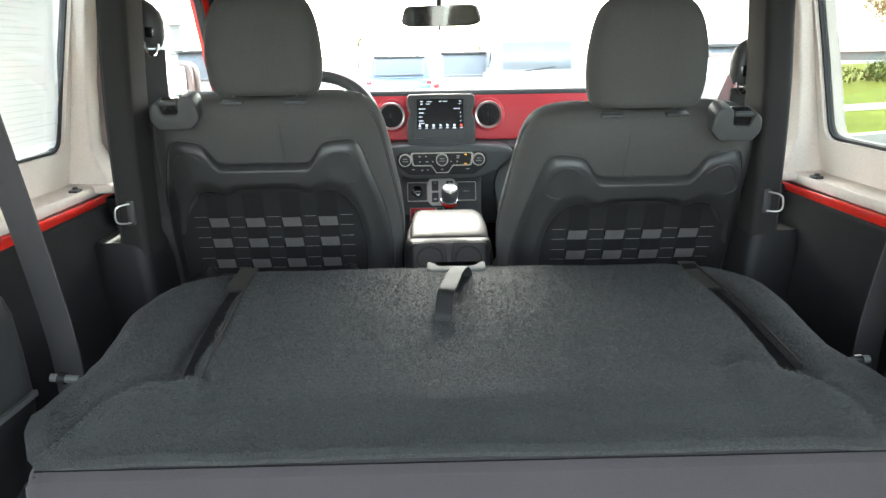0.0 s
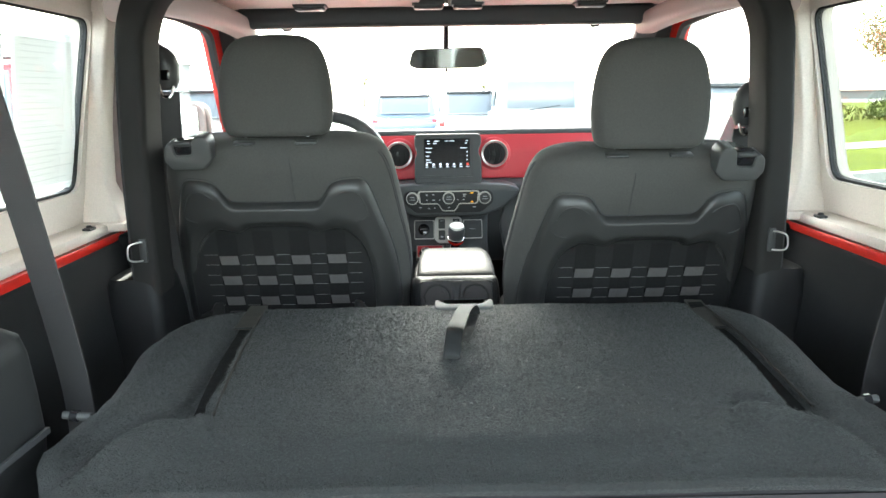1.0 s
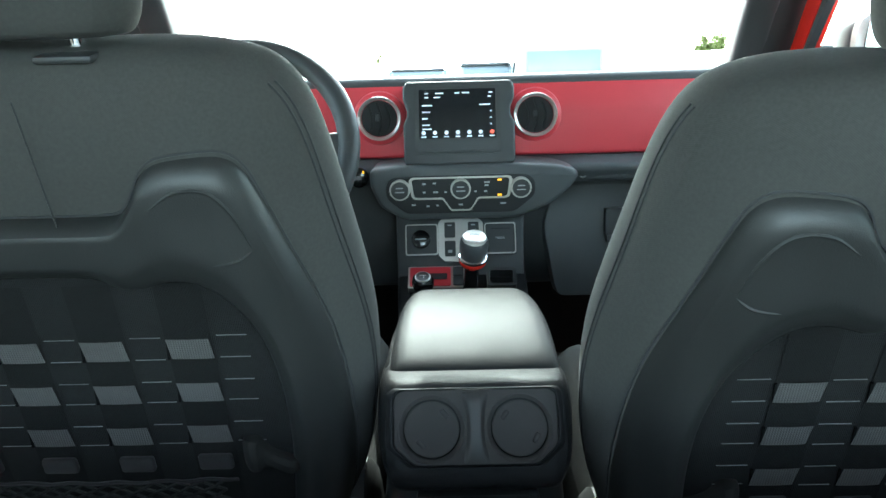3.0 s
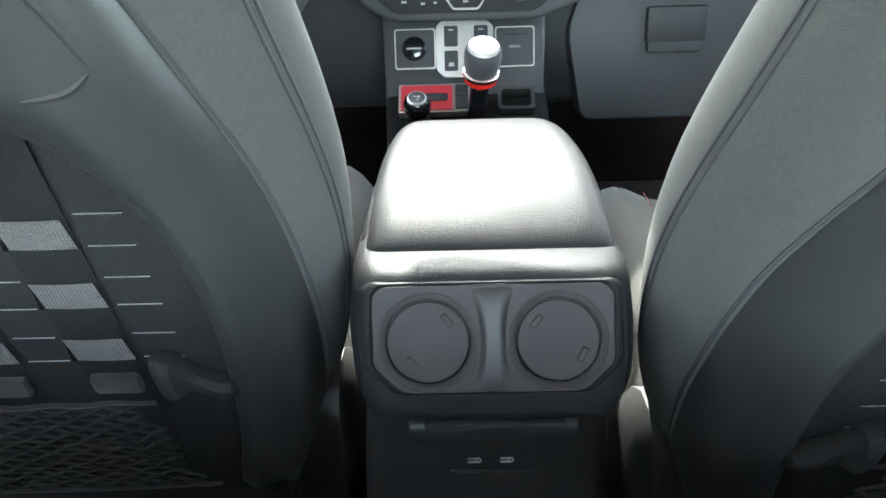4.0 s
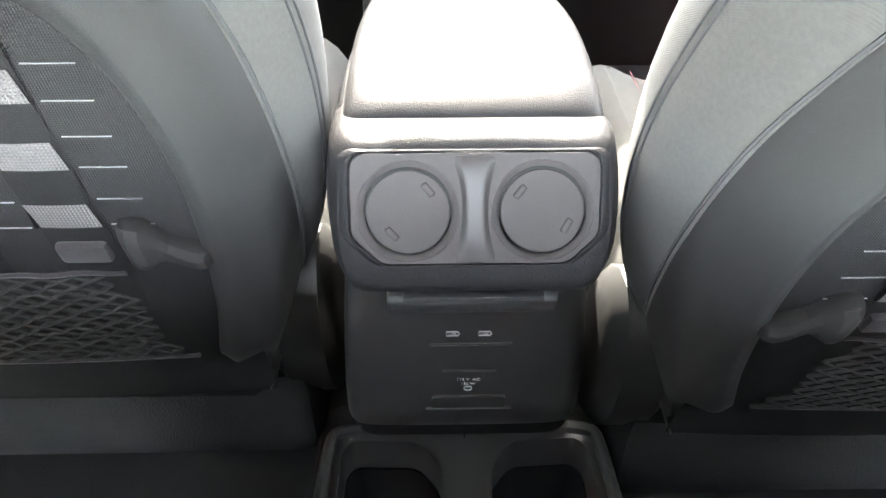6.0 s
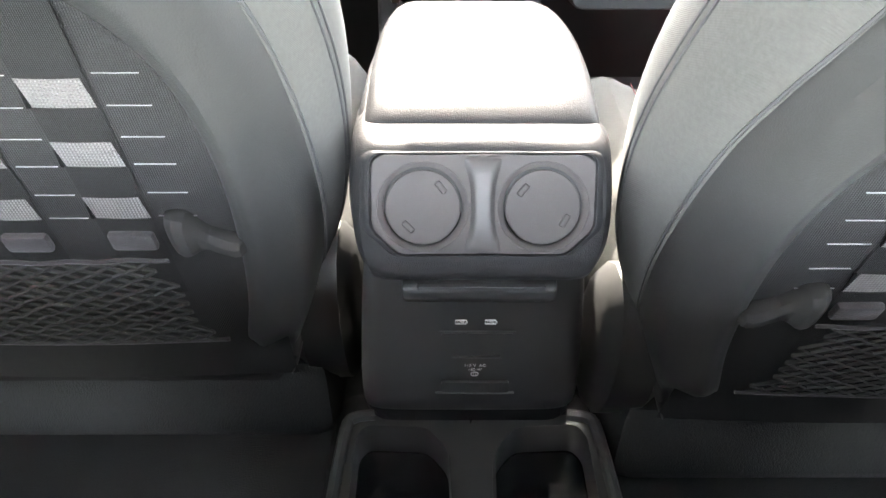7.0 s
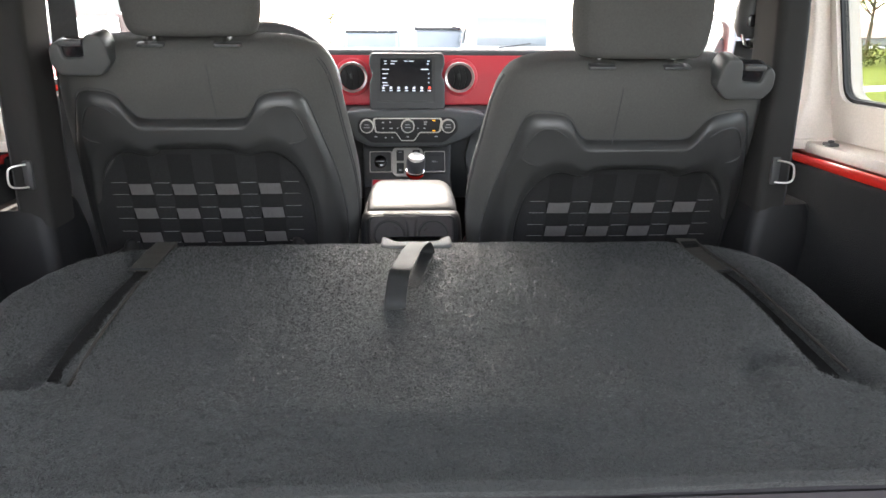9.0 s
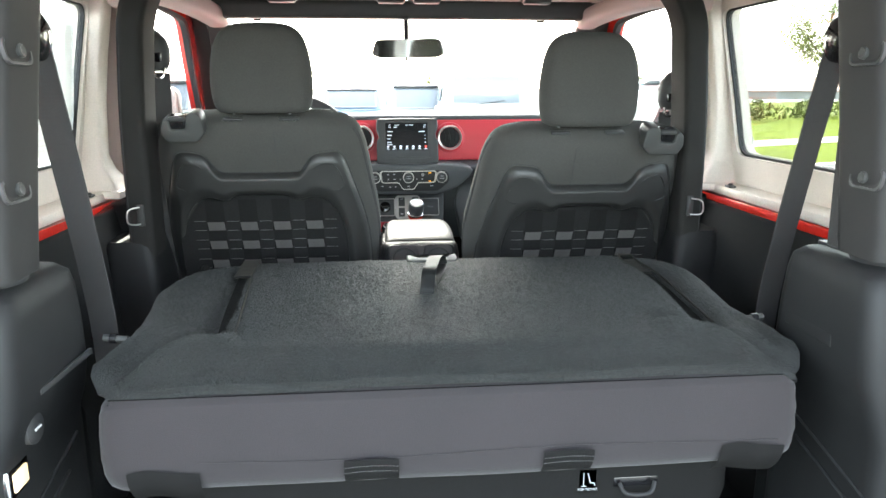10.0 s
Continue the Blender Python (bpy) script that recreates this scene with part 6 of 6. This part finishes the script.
# ---- steering wheel ----
sw = thing("steering_wheel", (-0.385, 2.12, 1.18), "black leather steering wheel with silver spoke trim", "steering wheel")
RM = pose(-0.385, 2.11, 1.185, 90 - 24, 0, 0)
ring = [RM @ Vector((0.188 * math.cos(2 * math.pi * i / 48), 0.188 * math.sin(2 * math.pi * i / 48), 0)) for i in range(48)]
part("rim", sweep(bmesh.new(), ring, circle(0.0200, 12), side=RM.to_3x3() @ Vector((0, 0, 1)), closed=True), TRIM, sw)
hub = part("hub", lathe(bmesh.new(), [(0.085, -0.05), (0.09, -0.01), (0.078, 0.012), (0.04, 0.018), (0, 0.019)], RM, 28), PLASTIC, sw)
for a in (0, 180, 270):
    d = Vector((math.cos(radians(a)), math.sin(radians(a)), 0))
    part("spoke", sweep(bmesh.new(), [RM @ (d * 0.06), RM @ (d * 0.13 + Vector((0, 0, -0.004))), RM @ (d * 0.178)], rounded([(-0.024, -0.008), (0.024, -0.008), (0.024, 0.008), (-0.024, 0.008)], 0.006, 3), side=RM.to_3x3() @ Vector((-d.y, d.x, 0))), PLASTIC, sw)
    part("spoke_trim", merge(bmesh.new(), framed(bmesh.new(), rect(-0.030, -0.021, 0.030, 0.021, 0.006), rect(-0.025, -0.016, 0.025, 0.016, 0.005), 0.007, 0.011, "xy"), RM @ Matrix.Rotation(radians(a), 4, "Z") @ Matrix.Translation((0.118, 0, 0))), SILVER, sw, "satin silver spoke trim")
part("column", lathe(bmesh.new(), [(0.045, -0.30), (0.05, -0.04)], RM, 20), PLASTIC, sw)

# ---- rear-view mirror ----
rm = thing("rear_view_mirror", (0, 2.26, 1.60), "black rear-view mirror on a stalk below the header", "mirror")
mo = rounded([(-0.112, -0.020), (-0.098, 0.030), (0.098, 0.030), (0.112, -0.020), (0.085, -0.031), (-0.085, -0.031)], 0.016, 4)
MM = Matrix.Translation((-0.003, 2.178, 1.527)) @ Matrix.Rotation(radians(-18.5), 4, "Z") @ Matrix.Rotation(radians(3.0), 4, "X") @ Matrix.Diagonal((1.15, 1.0, 1.03, 1))
part("housing", prism(bmesh.new(), mo, 0.0, 0.032, "xz", 0.006, m=MM), PLASTIC, rm)
part("mirror_glass", prism(bmesh.new(), [(x * 0.965, z * 0.90) for x, z in mo], -0.002, 0.004, "xz", m=MM), MIRROR, rm)
part("stalk", sweep(bmesh.new(), curve_pts([(-0.003, 2.21, 1.53), (-0.002, 2.235, 1.585), (0.0, 2.30, 1.64)], 4), circle(0.009, 10)), PLASTIC, rm)
part("tab", boxed((-0.003, 2.182, 1.490), (0.010, 0.010, 0.012), 0.003), PLASTIC, rm)

# ---- seat belts ----
def front_belt(s):
    zt, yg, x0 = (1.490, 1.545, 0.632) if s < 0 else (1.392, 1.51, 0.642)
    b = thing("seat_belt", (s * 0.655, 1.50, 1.0), "charcoal seat belt with a black shoulder guide on the roll bar", "seat belt", "front belts")
    bm = bmesh.new()
    rings = []
    for dz, wx, wy, dx in ((-0.052, 0.022, 0.020, 0.004), (-0.048, 0.040, 0.040, 0.002), (-0.030, 0.052, 0.054, 0.0), (0.0, 0.056, 0.058, 0.0), (0.022, 0.050, 0.054, 0.004), (0.038, 0.036, 0.042, 0.010), (0.048, 0.018, 0.026, 0.016), (0.050, 0.006, 0.010, 0.018)):
        rings.append([(s * (x0 + dx) + 0.5 * wx * math.cos(a), yg + 0.5 * wy * math.sin(a), zt + dz) for a in [2 * math.pi * i / 18 for i in range(18)]])
    loft(bm, rings)
    part("guide_cover", bm, PLASTIC, b)
    part("guide_loop", sweep(bmesh.new(), curve_pts([(s * (x0 + 0.010), yg - 0.020, zt - 0.040), (s * (x0 + 0.004), yg - 0.026, zt - 0.062), (s * (x0 - 0.012), yg - 0.024, zt - 0.066), (s * (x0 - 0.018), yg - 0.018, zt - 0.044)], 4), circle(0.0035, 8)), CHROME, b)
    part("guide_slot", boxed((s * (x0 - 0.006), yg - 0.028, zt - 0.020), (0.018, 0.008, 0.022), 0.003), GLOSSBLACK, b)
    part("webbing", sweep(bmesh.new(), [(s * x0, yg, zt - 0.055), (s * (x0 + 0.006), 1.54, 1.20), (s * 0.650, 1.56, 0.75)], flat(0.046, 0.0025), side=(1, 0.15, 0)), BELT, b)
    part("slide_track", boxed((s * 0.652, 1.500, zt + 0.06), (0.012, 0.026, 0.26), 0.005), PLASTIC, b)


def rear_belt(s):
    x0 = 0.588 if s < 0 else 0.622
    b = thing("seat_belt", (s * 0.60, 0.85, 1.0), "charcoal rear seat belt hanging from a black guide", "seat belt", "rear belts")
    part("guide", lathe(bmesh.new(), [(0.024, -0.020), (0.034, -0.014), (0.037, 0.0), (0.034, 0.012), (0.022, 0.020), (0.008, 0.022)], pose(s * (x0 - 0.004), 0.80, 1.470, 0, -90 * s, 0), 24), GLOSSBLACK, b)
    part("guide_arm", boxed((s * (x0 + 0.010), 0.745, 1.474), (0.022, 0.10, 0.03), 0.008), PLASTIC, b)
    part("webbing", sweep(bmesh.new(), curve_pts([(s * (x0 + 0.004), 0.826, 1.462), (s * x0, 0.865, 1.30), (s * (x0 - 0.004), 0.905, 1.12), (s * (x0 - 0.006), 0.925, 1.00), (s * (x0 - 0.008), 0.925, 0.90)], 4), flat(0.050, 0.0025), side=(1, 0.25 * s, 0)), BELT, b)
    part("second_webbing", sweep(bmesh.new(), [(s * 0.590, 0.725, 1.46), (s * 0.598, 0.725, 1.158)], flat(0.046, 0.0025), side=(0, 1, 0)), BELT, b)


both(front_belt)
both(rear_belt)

# ---- outside ----
U, N = Vector((0.93, 0.37, 0)).normalized(), Vector((-0.37, 0.93, 0)).normalized()
bm = bmesh.new()
sheet(bm, 40, 40, lambda u, v: ((u - 0.5) * 1200, (v - 0.5) * 1200, 0))
tagged(part("ground", bm, ASPHALT), "grey asphalt car park reaching far off", "ground", "", "structure")


def strip(name, d0, d1, z, mat, label, s_extra=0.0, far=90.0):
    q = [N * d0 + U * (d0 * 1.0 + 0.5 + s_extra), N * d0 + U * far, N * d1 + U * far, N * d1 + U * (d1 * 1.0 + 0.5 + s_extra)]
    bm = bmesh.new()
    prism(bm, [(p.x, p.y) for p in q], -0.05, z, "xy")
    return tagged(part(name, bm, mat, smooth=False), label, name.split("_")[0], "", "structure")


strip("kerb", 7.2, 7.4, 0.14, CONCRETE, "pale concrete kerb along the grass")
strip("lawn_near", 7.4, 10.3, 0.12, GRASS, "mown green verge beside the car park")
strip("pavement", 10.3, 11.4, 0.13, CONCRETE, "pale concrete pavement")
strip("lawn_far", 11.4, 40.0, 0.12, GRASS, "wide mown lawn")
bm = bmesh.new()
prism(bm, [(-60, 2.0), (-9, 2.0), (-7.5, 40), (-60, 40)], -0.05, 0.12, "xy")
tagged(part("lawn_left", bm, GRASS, smooth=False), "green lawn beyond the car park", "lawn", "", "structure")


def leaf_cloud(bm, rnd, centre, radius, n, size, squash=1.0):
    for _ in range(n):
        d = Vector((rnd.gauss(0, 1), rnd.gauss(0, 1), rnd.gauss(0, 1))).normalized() * radius * rnd.random() ** 0.4
        c = Vector(centre) + Vector((d.x, d.y, d.z * squash))
        a, b = Vector((rnd.gauss(0, 1), rnd.gauss(0, 1), rnd.gauss(0, 1))).normalized(), Vector((rnd.gauss(0, 1), rnd.gauss(0, 1), rnd.gauss(0, 1))).normalized()
        k = size * rnd.uniform(0.6, 1.3)
        bm.faces.new([bm.verts.new(c + v) for v in (a * k, b * k * 0.6, -a * k, -b * k * 0.6)])


def tree(at, height, spread, seed, label="young street tree with a sparse green crown", leaves=75, leaf=0.09):
    rnd = random.Random(seed)
    t = thing("tree", at, label, "tree", "trees")
    bm = bmesh.new()
    base = Vector(at)
    sweep(bm, curve_pts([base, base + Vector((0.05, 0, height * 0.35)), base + Vector((0.0, 0.05, height * 0.8))], 4), circle(0.10, 8), scale=[1 - 0.08 * i for i in range(9)])
    tips = []
    for k in range(16):
        h = rnd.uniform(0.32, 0.75) * height
        a = rnd.uniform(0, 6.28)
        r = spread * rnd.uniform(0.5, 1.0) * (1.15 - abs(h / height - 0.5))
        p0 = base + Vector((0, 0, h))
        p1 = p0 + Vector((math.cos(a) * r, math.sin(a) * r, rnd.uniform(0.15, 0.32) * height))
        sweep(bm, [p0, (p0 + p1) / 2 + Vector((0, 0, 0.1)), p1], circle(0.035, 5), scale=[1, 0.7, 0.3])
        tips += [p1, (p0 + p1) / 2]
    part("trunk", bm, BARK, t)
    bm = bmesh.new()
    for p in tips:
        leaf_cloud(bm, rnd, p, spread * 0.36, leaves, leaf, 0.8)
    part("crown", bm, LEAF, t, smooth=False)


tree((20.8, 31.5, 0.12), 5.9, 2.3, 1, leaves=300, leaf=0.055)
tree((13.0, 36.5, 0.12), 2.3, 0.7, 2)
tree((-7.4, 75.0, 0), 3.3, 0.55, 3, "distant slim tree, pale in the light", 14)
tree((6.0, 85.0, 0), 3.4, 0.5, 4, "distant slim tree, pale in the light", 14)
tree((-16.0, 26.0, 0.12), 2.6, 0.9, 5)
tree((-24.0, 22.0, 0.12), 2.6, 0.9, 6)

rnd = random.Random(9)
bm = bmesh.new()
for k in range(150):
    s_ = rnd.uniform(19, 60)
    d_ = rnd.uniform(17.8, 19.6)
    p = N * d_ + U * s_
    hgt = rnd.uniform(0.35, 0.75) * (1.25 if 22 < s_ < 28 else 0.9)
    leaf_cloud(bm, rnd, (p.x, p.y, 0.15 + hgt * 0.5), hgt * 0.75, 55, 0.085, 0.75)
tagged(part("hedge", bm, HEDGELEAF, smooth=False), "low yellow-green shrubs in a bed beyond the lawn", "hedge", "", "stuff")


def building(at, yaw, w, d, h, label, sign=False):
    t = thing("building", at, label, "building", "far buildings", turn=(0, 0, yaw))
    k = dict(world_space=False)
    part("wall", boxed((0, 0, h / 2), (w, d, h)), STUCCO, t, smooth=False, **k)
    bm = prism(bmesh.new(), [(-d * 0.56, h), (0, h + d * 0.16), (d * 0.56, h)], -w * 0.52, w * 0.52, "yz")
    part("roof", bm, ROOFTILE, t, smooth=False, **k)
    for i in range(7):
        x = (i - 3) * w / 7.5
        f = part("window", boxed((x, -d / 2 - 0.03, h * 0.45), (w / 14, 0.1, h * 0.42), 0.03), CARGLASS, t, **k)
        part("window_frame", framed(bmesh.new(), rect(x - w / 26, h * 0.22, x + w / 26, h * 0.68), rect(x - w / 29, h * 0.24, x + w / 29, h * 0.66), -d / 2 - 0.12, -d / 2), CONCRETE, f, smooth=False, **k)
    if sign:
        for j, (x0, x1, z) in enumerate(((-4.0, -0.6, 0.80), (0.2, 3.4, 0.80), (-3.2, 3.0, 0.66))):
            for q in range(5):
                part("sign_bar", boxed((lerp(x0, x1, (q + 0.5) / 5), -d / 2 - 0.1, h * z), ((x1 - x0) / 7, 0.12, h * (0.11 if j < 2 else 0.05))), ROOFTILE if j < 2 else GREYINK, t, **k)
    return t


building((44, 84, -3.7), -14, 22, 10, 4.6, "long pale grey building with a tiled roof and red sign", True)
building((33, 92, -3.0), -14, 12, 10, 3.6, "pale grey house with a red-brown tiled roof")
building((78, 80, -3.2), -20, 30, 12, 5.0, "long pale grey building with a tiled roof")
building((-40, 70, 0), 25, 30, 10, 4.5, "pale grey building beyond the car park")


def paint(name, c):
    return material(name, c, 0.25, vary=0.04, scale=2, coat=0.6, fine=0.02)


# glare over the far cars is put into the pale blue and grey
PAINTS = {"white": paint("white car paint", (0.78, 0.79, 0.80)), "blue": paint("blue car paint", (0.15, 0.21, 0.30)), "red": paint("red car paint", (0.55, 0.02, 0.02)), "teal": paint("dark teal car paint", (0.04, 0.10, 0.11)), "silver": paint("silver car paint", (0.55, 0.57, 0.58))}
SEAL = material("grey window surround", (0.20, 0.21, 0.215), 0.4, vary=0.08, scale=4)
TAIL = material("red tail lamp", (0.5, 0.02, 0.02), 0.2, vary=0.05, scale=4)


def car(at, yaw, colour, L, W, H, label, boxy=False, spare=False):
    """A parked car; its tail looks down local -y."""
    t = thing("car", at, label, "car", "parked cars", turn=(0, 0, yaw))
    k = dict(world_space=False)
    belt = H * 0.57
    if boxy:
        side = [(-L / 2, 0.35), (-L / 2, belt), (-L / 2 + 0.06, belt + 0.02), (L * 0.18, belt + 0.02), (L / 2 - 0.1, belt - 0.03), (L / 2, belt - 0.15), (L / 2, 0.40), (0, 0.30)]
        cab = [(-L / 2 + 0.03, belt), (-L / 2 + 0.10, H), (L * 0.08, H), (L * 0.16, belt)]
    else:
        side = [(-L / 2, 0.45), (-L / 2 + 0.03, belt - 0.05), (-L / 2 + 0.15, belt), (L * 0.2, belt), (L * 0.42, belt - 0.15), (L / 2, belt - 0.35), (L / 2, 0.35), (0, 0.25)]
        cab = [(-L / 2 + 0.18, belt - 0.02), (-L / 2 + 0.50, H - 0.04), (-L / 2 + 0.8, H), (L * 0.02, H), (L * 0.22, belt - 0.02)]
    part("body", prism(bmesh.new(), rounded(side, 0.10, 4), -W / 2, W / 2, "yz", 0.06, 3), PAINTS[colour], t, **k)
    bm = prism(bmesh.new(), rounded(cab, 0.08, 4), -W / 2 + 0.06, W / 2 - 0.06, "yz", 0.05, 3)
    for v in bm.verts:
        v.co.x *= 1 - 0.12 * (v.co.z - belt) / (H - belt)
    part("cabin", bm, PAINTS[colour], t, **k)
    y0 = -L / 2 + (0.055 if boxy else 0.30)
    tilt = -6 if boxy else -36
    part("rear_window", boxed((0, y0 - (0.0 if boxy else 0.03), (belt + H) / 2 + 0.01), (W * 0.70, 0.05, (H - belt) * (0.70 if boxy else 0.86)), 0.02, turn=(tilt, 0, 0)), CARGLASS, t, **k)
    part("window_seal", boxed((0, y0 - (0.0 if boxy else 0.03) + 0.012, (belt + H) / 2 + 0.01), (W * 0.74, 0.05, (H - belt) * (0.77 if boxy else 0.96)), 0.02, turn=(tilt, 0, 0)), SEAL, t, **k)
    part("wiper", boxed((0.05, y0 - 0.06, belt + 0.12), (W * 0.34, 0.02, 0.02), 0.005, turn=(0, -8, 0)), RUBBER, t, **k)
    for q in (-1, 1):
        part("side_window", boxed((q * (W / 2 - 0.075), -L * 0.12, (belt + H) / 2), (0.03, L * 0.40, (H - belt) * 0.62), 0.01, turn=(0, -q * 7, 0)), CARGLASS, t, **k)
        part("tail_lamp", boxed((q * W * 0.44, -L / 2 - 0.005, belt - (0.36 if boxy else 0.12)), (0.13, 0.05, 0.16 if boxy else 0.10), 0.02), TAIL, t, **k)
        for y in (-L * 0.30, L * 0.32):
            w = part("wheel", lathe(bmesh.new(), [(0.25, -0.10), (0.345, -0.09), (0.36, -0.05), (0.36, 0.05), (0.345, 0.09), (0.25, 0.10)], pose(q * (W / 2 - 0.075), y, 0.36, 0, 90, 0), 24), RUBBER, t, **k)
            part("rim", lathe(bmesh.new(), [(0.24, -0.01), (0.24, 0.012), (0.06, 0.005), (0.05, 0.02)], pose(q * (W / 2 + 0.028), y, 0.36, 0, 90 * q, 0), 16), SILVER, w, **k)
    part("bumper", boxed((0, -L / 2 - 0.05, 0.52), (W * 0.96, 0.14, 0.22), 0.05, 3), PLASTIC if boxy else PAINTS[colour], t, **k)
    if boxy:
        part("roof_rail", boxed((W * 0.12, -L / 2 + 0.35, H + 0.06), (W * 0.52, 0.05, 0.03), 0.01), TRIM, t, **k)
    else:
        part("spoiler", boxed((0, -L / 2 + 0.52, H - 0.055), (W * 0.76, 0.30, 0.07), 0.02, turn=(-8, 0, 0)), GLOSSBLACK, t, **k)
        part("plate_panel", boxed((0, -L / 2 - 0.01, belt - 0.22), (W * 0.42, 0.05, 0.13), 0.02), SILVER, t, **k)
    if spare:
        w = part("spare_wheel", lathe(bmesh.new(), [(0.22, -0.02), (0.36, 0.0), (0.39, 0.06), (0.39, 0.20), (0.36, 0.25), (0.25, 0.26)], pose(0.05, -L / 2 - 0.02, 1.02, 90, 0, 0), 28), RUBBER, t, **k)
        part("rim", lathe(bmesh.new(), [(0.25, 0.255), (0.20, 0.24), (0.06, 0.25), (0.0, 0.25)], pose(0.05, -L / 2 - 0.02, 1.02, 90, 0, 0), 16), SILVER, w, **k)
    return t


car((2.15, 16.2, 0), -2, "white", 4.6, 1.90, 1.70, "white boxy off-road estate with a wide rear window", boxy=True)
car((-0.84, 21.5, 0), 0, "blue", 4.5, 1.85, 1.37, "blue hatchback parked with its tail this way")
car((0.95, 18.5, 0), 0, "silver", 4.6, 1.85, 1.45, "pale silver estate car parked beyond")
car((-5.2, 9.6, 0), 0, "red", 4.3, 1.88, 1.80, "red off-road vehicle with a spare wheel on its tail", boxy=True, spare=True)
car((-4.6, 16.5, 0), 0, "silver", 4.5, 1.85, 1.55, "silver car parked in the next row")
car((4.75, 12.6, 0), 2, "teal", 4.7, 1.88, 1.50, "dark teal saloon parked alongside")


def lamp_post(x, y, h):
    t = thing("street_lamp", (x, y, 0), "slim grey car park lamp post", "street lamp", "lamp posts")
    part("pole", lathe(bmesh.new(), [(0.09, 0), (0.06, h)], pose(x, y, 0), 10), TRIM, t)
    part("lamp_head", boxed((x + 0.3, y, h), (0.7, 0.3, 0.1), 0.03), TRIM, t)


lamp_post(8.0, 60.0, 4.6)
